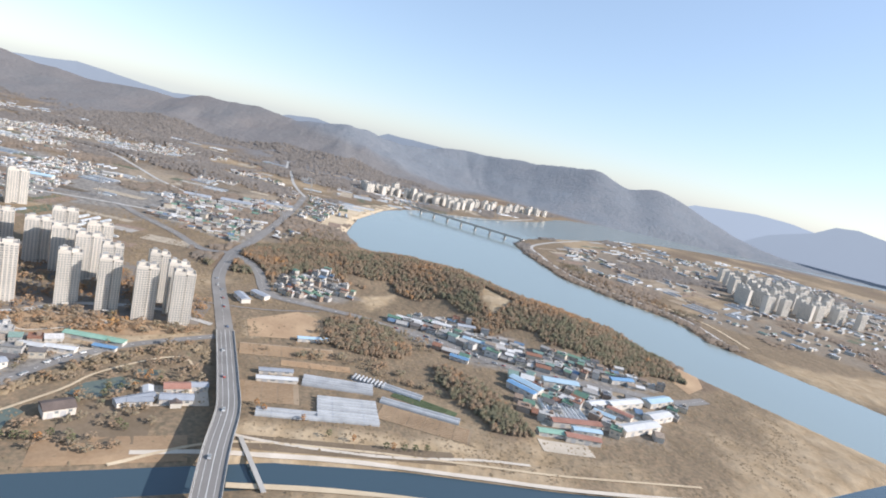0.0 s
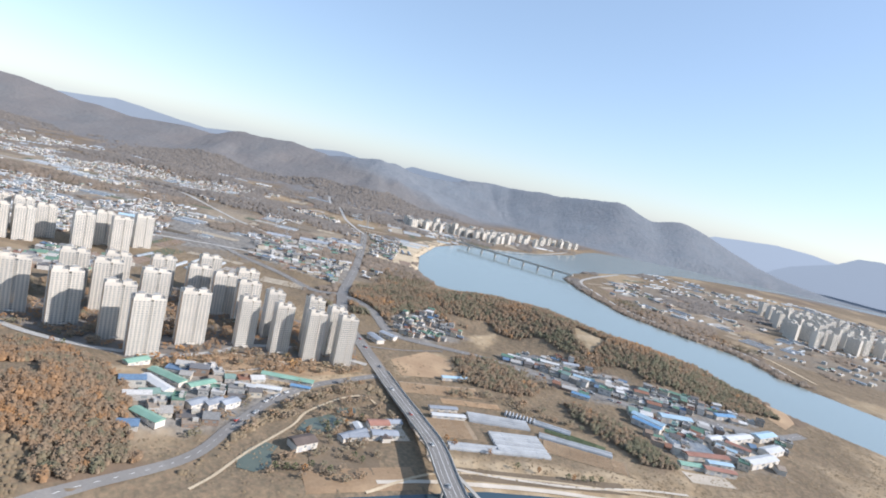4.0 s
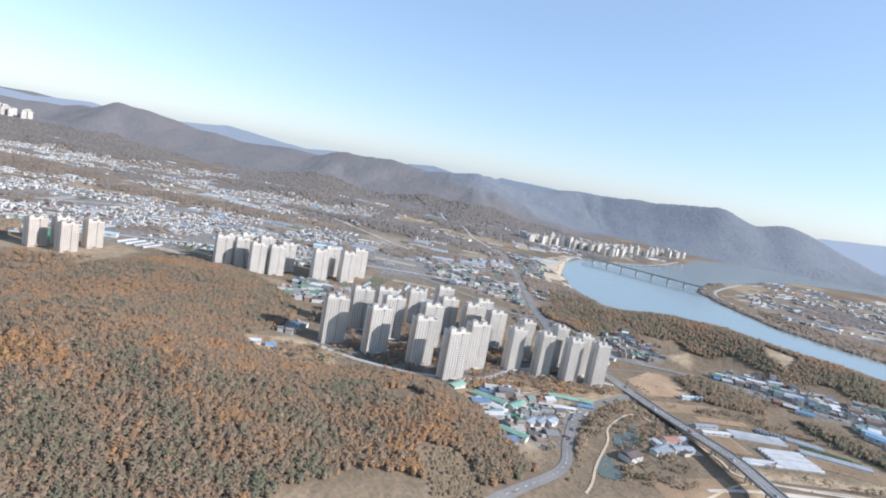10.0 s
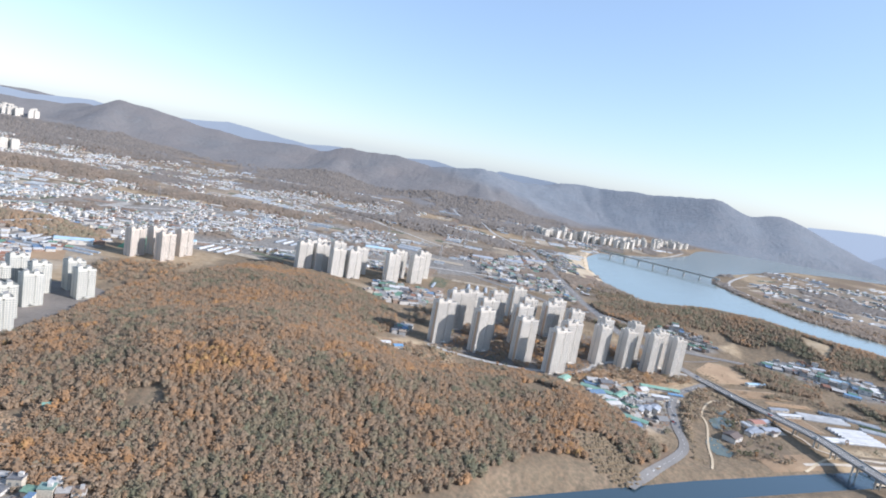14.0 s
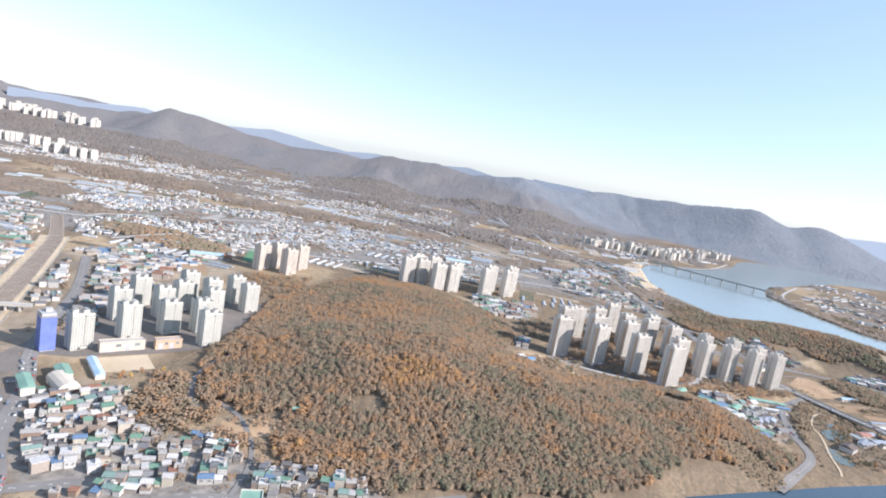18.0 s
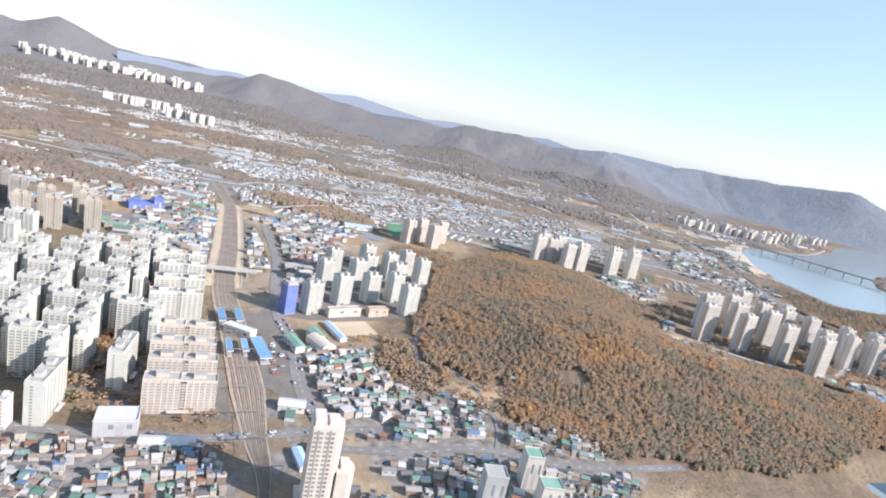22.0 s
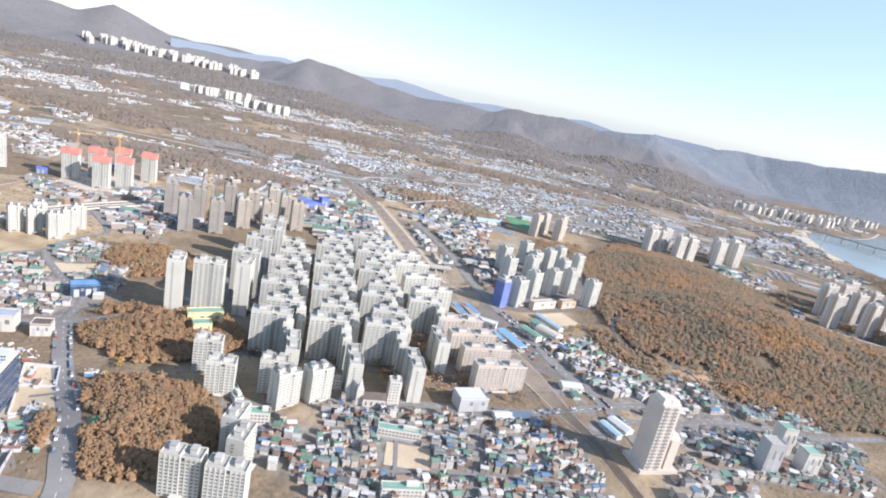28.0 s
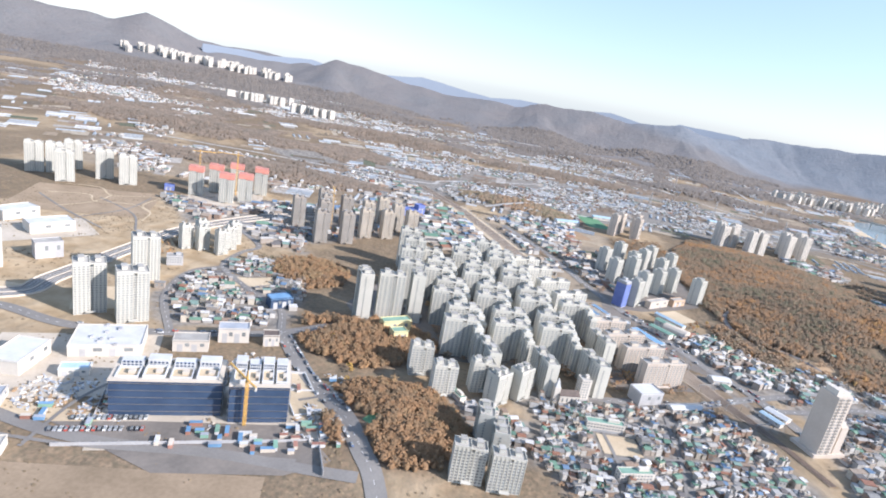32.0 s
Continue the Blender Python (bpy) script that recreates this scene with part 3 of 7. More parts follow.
# built-up zones: corners, number of houses, footprint, turn
ZONES = {
    "stream_village": ([(-330, 405), (-290, 440), (-235, 400), (-250, 340), (-300, 280), (-340, 330)], 46, (7, 13), 20),
    "road_village": ([(-30, 655), (60, 690), (150, 640), (260, 640), (300, 600), (180, 560), (60, 560), (0, 600)], 100, (6, 12), -15),
    "works_quarter": ([(110, 545), (230, 600), (300, 560), (240, 470), (150, 440), (110, 480)], 40, (6, 13), -20),
    "road_plain": ([(-522, 1222), (-305, 1340), (-285, 1000), (-262, 840), (-345, 870), (-453, 900)], 300, (6, 14), 12),
    "shore_lane": ([(-300, 1391), (-225, 1480), (-235, 1320), (-218, 1080), (-236, 900), (-262, 1011)], 90, (6, 11), -10),
    "highway_village": ([(-178, 709), (-125, 765), (-67, 697), (-121, 640), (-173, 640)], 60, (5, 10), -20),
    "tower_village": ([(-640, 560), (-540, 600), (-520, 700), (-640, 690)], 34, (8, 14), 20),
    "foot_village": ([(-590, 420), (-550, 430), (-545, 470), (-600, 480)], 14, (6, 10), 10),
    "station_quarter": ([(-940, 60), (-900, 100), (-850, 60), (-820, -20), (-860, -40), (-905, 10)], 90, (4.5, 8), 40),
    "lane_quarter": ([(-945, 62), (-905, 100), (-880, 95), (-862, 60), (-820, 48), (-815, 15), (-850, 5), (-890, 5)], 90, (4.2, 7.5), 35),
    "track_side": ([(-1000, 165), (-1040, 225), (-1150, 390), (-1130, 420), (-1020, 260), (-985, 175)], 60, (6, 12), 35),
    "rail_corner": ([(-900, -92), (-870, -110), (-845, -85), (-880, -50), (-905, -20), (-925, -35)], 40, (6, 11), 40),
    "tower_side": ([(-832, -92), (-765, -92), (-735, -210), (-825, -230)], 80, (4, 7), 20),
    "block_quarter": ([(-1155, -225), (-1110, -195), (-1070, -205), (-1062, -250), (-1115, -240)], 60, (3.6, 6), 25),
    "hillfoot_quarter": ([(-850, -25), (-800, 60), (-735, 40), (-690, 60), (-640, 20), (-660, -60), (-760, -90), (-815, -70)], 240, (3.6, 6.5), 15),
    "old_town": ([(-1090, -165), (-985, -128), (-930, -100), (-885, -115), (-868, -150), (-860, -225), (-905, -258), (-1000, -300), (-1060, -240), (-1060, -190)], 900, (3.0, 5.2), 25),
    "rail_quarter": ([(-1130, 170), (-1080, 160), (-1010, 90), (-1000, 150), (-1020, 320), (-1180, 460), (-1240, 430)], 90, (8, 18), 35),
    "west_quarter": ([(-1420, -30), (-1330, -30), (-1300, -165), (-1370, -215), (-1440, -180)], 170, (4, 7), 25),
    "north_quarter": ([(-1560, 40), (-1400, 60), (-1320, 200), (-1400, 320), (-1560, 200)], 150, (6, 13), 25),
    "slab_north": ([(-1330, 240), (-1180, 150), (-1130, 200), (-1250, 440), (-1380, 400)], 110, (8, 15), 30),
    "station_north": ([(-1180, 460), (-1010, 330), (-1000, 520), (-1240, 580)], 70, (9, 22), 30),
    "woods_village": ([(-880, 420), (-830, 420), (-820, 520), (-880, 520)], 18, (7, 11), 10),
    "depot_quarter": ([(-1661, 111), (-1636, 129), (-1525, 109), (-1510, 84), (-1567, 45)], 90, (5, 10), 30),
    "plot_quarter": ([(-1509, 157), (-1469, 148), (-1460, 100), (-1465, 88), (-1520, 88)], 60, (6, 12), 35),
    "shell_quarter": ([(-1400, 60), (-1465, 88), (-1480, 52), (-1440, 20), (-1390, 30)], 50, (6, 11), 30),
    "track_east": ([(-1230, 463), (-1167, 533), (-1065, 466), (-1019, 300), (-1020, 200), (-1098, 230)], 140, (6, 13), 35),
    "track_north": ([(-1250, 590), (-1187, 700), (-1090, 730), (-1050, 560), (-1071, 485), (-1182, 544)], 120, (7, 16), 30),
    "track_west": ([(-1348, 324), (-1326, 485), (-1240, 380), (-1175, 240), (-1190, 180), (-1286, 227)], 140, (6, 13), 30),
    "plain_gate": ([(-1439, 334), (-1493, 534), (-1426, 652), (-1330, 500), (-1355, 346)], 120, (7, 15), 25),
    "far_west": ([(-1900, 180), (-1650, 260), (-1450, 420), (-1700, 560), (-2100, 420)], 420, (8, 20), 20),
    "mid_plain": ([(-1500, 480), (-900, 700), (-500, 900), (-350, 1200), (-900, 1250), (-1600, 1050), (-1900, 700)], 4000, (6, 20), 10),
    "north_plain": ([(-350, 900), (-240, 900), (-280, 1500), (-600, 1800), (-1000, 1400)], 1300, (7, 20), -10),
    "upper_valley": ([(-1000, 1300), (-1700, 1100), (-2600, 1500), (-2400, 2300), (-1500, 2100), (-700, 1900)], 4200, (6, 20), 15),
    "west_valley": ([(-2000, 500), (-2900, 1000), (-3600, 1900), (-3000, 2200), (-2300, 1300)], 2600, (7, 20), 15),
    "east_plain": ([(520, 1050), (900, 900), (1700, 1500), (2200, 2200), (1500, 2150), (900, 1500)], 420, (9, 26), 35),
    "plain_edge": ([(-900, 720), (-640, 800), (-330, 880), (-300, 980), (-700, 1000), (-1000, 860)], 320, (7, 20), 12),
    "island": ([(480, 1200), (900, 1500), (1500, 2150), (900, 2050), (450, 1700), (330, 1400)], 340, (10, 30), 35),
    "far_shore": ([(-300, 1700), (-120, 1800), (250, 2200), (480, 2520), (100, 2600), (-350, 2300)], 180, (10, 24), 30),
}

grass_z = np.zeros(XX.shape)
town = np.zeros(XX.shape)
edge = vnoise(XX, YY, 30, 61, 3) - 0.5
for poly, count, size, turn in ZONES.values():
    d, _ = near_line(XX, YY, poly + poly[:1])
    d = np.where(inside(XX, YY, poly), d, -d)
    town = np.maximum(town, np.clip((d + 8 + edge * 30) / 12, 0, 1) * (0.9 if count / max(1.0, (max(p[0] for p in poly) - min(p[0] for p in poly)) * (max(p[1] for p in poly) - min(p[1] for p in poly))) > 0.002 else 0.35))
SOILS = [[(-1640, -240), (-1440, -150), (-1420, 40), (-1470, 180), (-1540, 160), (-1680, 110), (-1760, -60)], [(-586, 386), (-543, 429), (-492, 425), (-486, 382), (-510, 350), (-535, 342), (-565, 354)], [(-69, 710), (-25, 743), (-30, 690), (-48, 662)], [(94, 785), (135, 747), (104, 702), (87, 740)], [(-156, 547), (-106, 603), (-71, 568), (-93, 535), (-141, 503)],
         [(-300, 425), (-200, 495), (-175, 480), (-215, 430), (-280, 400)], [(-1100, 400), (-1000, 430), (-1010, 520), (-1120, 480)], [(-1700, -120), (-1480, -80), (-1480, 20), (-1760, 60)],
         [(-1560, -300), (-1440, -270), (-1450, -210), (-1560, -190)], [(-1650, 130), (-1540, 120), (-1500, 260), (-1640, 270)], [(-1440, 200), (-1340, 260), (-1330, 420), (-1420, 400)],
         [(-100, 300), (60, 345), (70, 395), (-95, 360)], [(350, 1020), (460, 900), (520, 1000), (420, 1120), (340, 1280)], [(-1120, 500), (-1280, 560), (-1290, 470), (-1180, 400)]]
soil = np.clip((vnoise(XX, YY, 160, 71, 4) - 0.56) * 9, 0, 1) * 0.7
for poly in SOILS:
    d, _ = near_line(XX, YY, poly + poly[:1])
    d = np.where(inside(XX, YY, poly), d, -d)
    soil = np.maximum(soil, np.clip((d + 5 + edge * 16) / 8, 0, 1))
wood = woods(XX, YY)


def wooded(x, y):
    """Woodland share at a point, from the grid."""
    i, j = min(max(int(np.searchsorted(GX, x)) - 1, 0), len(GX) - 1), min(max(int(np.searchsorted(GY, y)) - 1, 0), len(GY) - 1)
    return float(wood[j, i])


# share of the haze-blue tone: full on ridges 2 and 3, less elsewhere
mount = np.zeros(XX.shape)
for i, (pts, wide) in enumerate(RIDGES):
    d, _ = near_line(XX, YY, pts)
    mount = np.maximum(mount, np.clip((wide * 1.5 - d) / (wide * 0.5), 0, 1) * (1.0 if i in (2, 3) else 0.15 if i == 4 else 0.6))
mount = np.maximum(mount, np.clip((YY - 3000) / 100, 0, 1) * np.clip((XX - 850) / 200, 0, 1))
nx, ny = len(GX), len(GY)
idx = np.arange(nx * ny).reshape(ny, nx)
quads = np.stack([idx[:-1, :-1], idx[:-1, 1:], idx[1:, 1:], idx[1:, :-1]], -1).reshape(-1, 4)
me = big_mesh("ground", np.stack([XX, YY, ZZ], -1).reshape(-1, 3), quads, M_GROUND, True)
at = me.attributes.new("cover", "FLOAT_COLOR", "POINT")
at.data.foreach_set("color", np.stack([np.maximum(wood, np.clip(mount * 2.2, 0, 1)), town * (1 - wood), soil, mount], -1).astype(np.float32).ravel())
nv = np.zeros(len(me.vertices) * 3, np.float32)
me.vertices.foreach_get("normal", nv)
nv = nv.reshape(-1, 3)
k = (0.56 * np.clip(mount * 1.6, 0, 1)).reshape(-1, 1).astype(np.float32)          # bare canopy on the mountains shades softly
nv = nv * (1 - k) + np.array((0, 0, 1), np.float32) * k
me.normals_split_custom_set_from_vertices((nv / np.linalg.norm(nv, axis=1, keepdims=True)).tolist())
tagged(new("ground", me), "dry autumn plain rising to wooded hills and mountains", "ground", kind="structure")
w = Geo()
w.v, w.f = [(-450, 100, -2), (3200, 100, -2), (3200, 3400, -2), (-450, 3400, -2)], [(0, 1, 2, 3)]
tagged(new("water", w.mesh("water", M_WATER)), "calm grey-blue river water between wooded banks", "river", kind="structure")

M_STREAM = water_material()
M_STREAM.node_tree.nodes["Principled BSDF"].inputs["Base Color"].default_value = (0.045, 0.075, 0.095, 1)

# pale ranges at the rim of the view; their haze is added as blue emission
FAR = [[(-3594, 2755, 187), (-3421, 2935, 192), (-3302, 3047, 179), (-3218, 3121, 191), (-3070, 3244, 205), (-2903, 3369, 173), (-2709, 3499, 180), (-2560, 3590, 196), (-2387, 3686, 220), (-2232, 3762, 203),
        (-2050, 3843, 176), (-1880, 3910, 162), (-1668, 3982, 183), (-1424, 4050, 184), (-1253, 4089, 157), (-1152, 4108, 189), (-963, 4138, 208), (-695, 4166, 168), (-563, 4174, 162), (-444, 4178, 215),
        (-227, 4176, 208), (-14, 4163, 206), (197, 4140, 150)],
       [(1552, 4171, 92), (1814, 4064, 210), (1980, 3986, 227), (2167, 3887, 245), (2348, 3781, 232), (2464, 3706, 211), (2800, 3450, 190)],
       [(1982, 3704, 24), (2057, 3663, 83), (2131, 3620, 130), (2327, 3498, 208), (2410, 3440, 271), (2502, 3374, 281), (2683, 3232, 239), (3000, 2900, 200)]]
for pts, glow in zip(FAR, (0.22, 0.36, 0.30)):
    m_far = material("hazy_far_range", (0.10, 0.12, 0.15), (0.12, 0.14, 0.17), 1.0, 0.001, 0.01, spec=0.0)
    # haze imitated by glow: the ranges emit pale blue
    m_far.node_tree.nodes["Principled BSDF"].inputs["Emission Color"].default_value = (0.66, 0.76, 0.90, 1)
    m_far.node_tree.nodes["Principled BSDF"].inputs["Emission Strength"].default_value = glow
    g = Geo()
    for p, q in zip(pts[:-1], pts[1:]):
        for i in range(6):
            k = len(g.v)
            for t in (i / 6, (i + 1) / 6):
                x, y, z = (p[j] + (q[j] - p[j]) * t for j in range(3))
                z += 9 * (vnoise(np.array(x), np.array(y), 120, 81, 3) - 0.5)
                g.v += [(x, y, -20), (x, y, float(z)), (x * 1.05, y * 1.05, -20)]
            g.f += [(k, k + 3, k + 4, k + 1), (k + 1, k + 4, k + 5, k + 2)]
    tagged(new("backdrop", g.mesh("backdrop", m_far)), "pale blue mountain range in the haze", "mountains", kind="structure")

# ---- what already stands where, so that nothing stands in anything ----
TAKEN = set()


def free(x, y, r):
    n = int(r // 3) + 1
    i, j = int(x // 3), int(y // 3)
    return not any((i + a, j + b) in TAKEN for a in range(-n, n + 1) for b in range(-n, n + 1))


def take(x, y, r):
    n = int(r // 3)
    i, j = int(x // 3), int(y // 3)
    for a in range(-n, n + 1):
        for b in range(-n, n + 1):
            TAKEN.add((i + a, j + b))


# ---- roads, rails ----
def smooth(pts, step):
    """Points at even steps along a soft curve through pts."""
    p = [Vector((*q, 0)) if len(q) == 2 else Vector(q) for q in pts]
    p = [p[0] * 2 - p[1]] + p + [p[-1] * 2 - p[-2]]
    out = []
    for a, b, c, d in zip(p[:-3], p[1:-2], p[2:-1], p[3:]):
        n = max(1, int((c - b).length / step))
        for i in range(n):
            t = i / n
            out.append(0.5 * ((2 * b) + (c - a) * t + (2 * a - 5 * b + 4 * c - d) * t * t + (3 * b - a - 3 * c + d) * t ** 3))
    return out + [p[-2]]


def ribbon(pts, width, lift=0.45, offset=0.0, ground=True, thick=0.0, widths=None, squeeze=False):
    g, n = Geo(), len(pts)
    for i, p in enumerate(pts):
        d = (pts[min(i + 1, n - 1)] - pts[max(i - 1, 0)]).normalized()
        s = Vector((-d.y, d.x, 0))
        w = width if widths is None else widths(i / (n - 1))
        off = offset if widths is None else offset * w / 20
        for k in (-0.5, 0.5):
            q = p + s * (off + k * (w if not squeeze else width))
            z = float(alt(q.x, q.y)) + lift if ground else p.z + lift
            g.v.append((q.x, q.y, max(z, -0.6) if ground else z))
            if thick:
                g.v.append((q.x, q.y, z - thick))
    m = 4 if thick else 2
    for i in range(n - 1):
        k = i * m
        if thick:
            for a, b in ((2, 0), (3, 2), (1, 3), (0, 1)):
                g.f.append((k + a, k + b, k + m + b, k + m + a))
        else:
            g.f.append((k + 1, k, k + 2, k + 3))
    if thick:
        g.f += [(0, 1, 3, 2), (len(g.v) - 4, len(g.v) - 2, len(g.v) - 1, len(g.v) - 3)]
    return g


def road(pts, width, label, mat=None, marks=True, name="road", lift=0.45, widths=None):
    c = smooth(pts, 6.0)
    ob = tagged(new(name, ribbon(c, width, lift, widths=widths).mesh(name, mat or M_ASPHALT)), label, "road", kind="structure")
    for p in c:
        take(p.x, p.y, width / 2 + 2 if width > 3 else 0.5)
    if marks and width >= 7:
        g = Geo()
        fine = smooth(pts, 3.0)
        for i in range(0, len(fine) - 1, 3):
            a, b = fine[i], fine[i + 1]
            d = (b - a).normalized()
            s = Vector((-d.y, d.x, 0)) * 0.14
            k = len(g.v)
            for q in (a - s, a + s, b + s, b - s):
                g.v.append((q.x, q.y, float(alt(q.x, q.y)) + lift + 0.1))
            g.f.append((k + 3, k + 2, k + 1, k))
        part("lane_marking", g, M_MARK, ob, "dashed white lane paint")
    return ob


tagged(new("stream_water", ribbon(smooth([(*p, -1.9) for p in STREAM], 8.0), 30, 0.0, ground=False).mesh("stream_water", M_STREAM)), "dark blue shallow stream between sandy banks", "stream", kind="structure")
DECK = [(-60, 190, 12), (-90, 295, 11.5), (-103, 349, 11), (-119, 392, 8), (-140, 445, 4), (-164, 504, 1.2)]
road([(-164, 504), (-197, 578), (-234, 663), (-250, 730), (-262, 805), (-278, 1002), (-312, 1304), (-340, 1500)], 15, "straight grey asphalt main road through the plain")
road([(-700, 900), (-557, 955), (-446, 883), (-364, 826), (-300, 768), (-257, 761), (-203, 708), (-165, 640), (-107, 630), (-53, 625), (-13, 612), (27, 605), (53, 597), (95, 577), (144, 569), (190, 570), (238, 573), (300, 575), (345, 600)], 13, "curving grey highway on an embankment below the wooded hill")
road([(-330, 190), (-264, 270), (-251, 330), (-238, 388), (-214, 435), (-166, 487)], 9, "grey riverside road with dry verges")
road([(-520, 425), (-470, 412), (-415, 408), (-389, 412), (-350, 424), (-319, 455), (-298, 492), (-240, 520), (-180, 512)], 7, "new pale road round the apartment towers", M_CONC)
road([(-245, 249), (-238, 267), (-230, 299), (-213, 349), (-209, 376), (-198, 400), (-184, 422), (-169, 433), (-157, 421)], 2.2, "pale walking path by the ponds", M_SAND, False)
road([(-318, 440), (-294, 421), (-272, 440), (-252, 466), (-265, 470), (-292, 466), (-318, 462)], 2.0, "pale curved park path", M_PALE, False)
road([(-140, 455), (-125, 400), (-108, 365), (-95, 340), (0, 350), (70, 372), (110, 380)], 3, "pale farm track beside the fields", M_PALE, False)
road([(-145, 287), (-95, 330), (-20, 350), (70, 365), (140, 376), (250, 402)], 2.5, "pale upper dyke track along the stream", M_SAND, False)
road([(-80, 291), (-20, 306), (60, 318), (150, 326), (300, 360)], 5, "pale sandy bank on the near side", M_SAND, False)
road([(-140, 300), (-95, 318), (-20, 338), (70, 352), (140, 362), (250, 385)], 4, "pale dyke path along the stream", M_PALE, False)
road([(-811, 106), (-790, 95), (-773, 78), (-760, 60), (-749, 30), (-745, -10)], 3.6, "narrow lane up to the wooded hill", M_ASPHALT, False)
road([(-822, 92), (-829, 100), (-840, 114), (-850, 137), (-854, 168), (-848, 190), (-838, 205)], 5, "narrow curved lane up the wooded hillside", M_ASPHALT, False)
road([(-830, -110), (-866, -44), (-904, -2), (-953, 73), (-985, 110), (-1030, 180), (-1090, 290), (-1190, 430)], 12, "wide station avenue full of cars")
road([(-1060, -150), (-988, -122), (-926, -91), (-866, -44), (-830, -20)], 9, "busy cross street beside the tracks")
road([(-862, -64), (-803, -36), (-757, -5), (-690, 10), (-600, 60)], 8, "street along the foot of the hill")
road([(-1650, -330), (-1521, -245), (-1519, -193), (-1532, -69), (-1534, 9), (-1500, 130), (-1440, 210), (-1330, 300)], 20, "wide straight new highway", M_ASPHALT)
HIGHWAY = smooth([(-1650, -330), (-1521, -245), (-1519, -193), (-1532, -69), (-1534, 9), (-1500, 130), (-1440, 210)], 6.0)
bar = thing("noise_barrier", 0, 0, 0, 0, "pale low barriers along the new highway", "barrier")
for side in (-10.6, 0.0, 10.6):
    part("barrier_run", ribbon([Vector((p.x, p.y, float(alt(p.x, p.y)))) for p in HIGHWAY], 0.5, 1.7 if side else 1.2, side, ground=False, thick=2.0), M_PALE, bar)
for side in (-6.6, -3.4, 3.4, 6.6):
    tagged(new("lane_marking", ribbon(HIGHWAY, 0.25, 0.58, side).mesh("lane_marking", M_MARK)), "thin white lane line on the highway", "road", kind="structure")
road([(-1560, -290), (-1507, -262), (-1437, -258), (-1367, -227), (-1293, -178), (-1262, -150)], 11, "wide grey road past the superstore")
road([(-1293, -178), (-1245, -224), (-1196, -266), (-1168, -296), (-1145, -325), (-1100, -420)], 13, "avenue lined with parked cars")
road([(-1293, -178), (-1320, -133), (-1353, -119), (-1424, -75), (-1438, -20), (-1436, 14), (-1500, 60)], 7, "town street")
road([(-1424, -75), (-1440, -102), (-1434, -140), (-1414, -178), (-1367, -227)], 7, "curved street round the low quarter")
road([(-2100, 520), (-1800, 590), (-1433, 664), (-1394, 744), (-1305, 871), (-1200, 1000)], 9, "pale expressway across the plain", M_CONC, False)
road([(-1250, 560), (-900, 780), (-560, 920), (-300, 960)], 8, "country road across the plain", M_CONC, False)
road([(-450, 1130), (-600, 1250), (-900, 1500), (-1500, 1650)], 8, "country road into the hills", M_CONC, False)
road([(-340, 1500), (-420, 1700), (-560, 2100), (-640, 2400)], 9, "pale valley expressway", M_CONC, False)
road([(520, 900), (500, 1020), (410, 1110), (330, 1210), (290, 1400), (300, 1580), (520, 1950)], 9, "riverside expressway on the far bank", M_CONC, False)
road([(560, 900), (540, 1030), (450, 1130), (370, 1230)], 6, "pale sandy track on the far bank", M_SAND, False)

road([(-60, 1795), (63, 1862), (170, 1960), (290, 2140), (420, 2385)], 8, "pale shore road below the far apartment blocks", M_CONC, False)

# the railway
M_SLEEPER = material("oily_sleepers", (0.27, 0.215, 0.165), (0.36, 0.295, 0.225), 0.95, 0.3, 2)
RAIL = [(-842, -165), (-862, -130), (-880, -101), (-901, -75), (-943, -18), (-994, 47), (-1074, 148), (-1155, 280), (-1245, 420), (-1300, 500), (-1420, 640)]
c = smooth(RAIL, 6.0)
bed = tagged(new("railway", ribbon(c, 20, 0.5, widths=lambda t: 7 + 19 * min(1, max(0, (t - 0.05) / 0.11)) - 10 * max(0, t - 0.3)).mesh("railway", M_BALLAST)), "brown ballast railway with many parallel tracks", "railway", kind="structure")
for p in c:
    take(p.x, p.y, 13)
for off, w_ in ((-13, 9), (14, 12)):
    tagged(new("embankment", ribbon(smooth(RAIL[6:10], 6.0), w_, 0.42, off).mesh("embankment", M_SAND)), "bare sandy earthwork beside the railway", "embankment", kind="structure")
for off in (-18, 20.5):
    tagged(new("retaining_wall", ribbon(smooth(RAIL[6:10], 6.0), 0.8, 1.6, off).mesh("retaining_wall", M_CONC)), "low pale concrete wall along the railway", "wall", kind="structure")
M_RAIL = material("rusty_rail", (0.13, 0.09, 0.065), (0.20, 0.15, 0.12), 0.6, 0.3, 3)
for off in (-7.6, -4.9, -2.2, 0.8, 3.6, 6.8):
    for gauge in (-0.72, 0.72):
        part("rail", ribbon(c, 0.36, 0.75, off + gauge, widths=lambda t: 7 + 19 * min(1, max(0, (t - 0.05) / 0.11)) - 10 * max(0, t - 0.3), squeeze=True), M_RAIL, bed)
    part("track_bed", ribbon(c, 1.1, 0.62, off, widths=lambda t: 7 + 19 * min(1, max(0, (t - 0.05) / 0.11)) - 10 * max(0, t - 0.3), squeeze=True), M_SLEEPER, bed, "dark strip of sleepers")

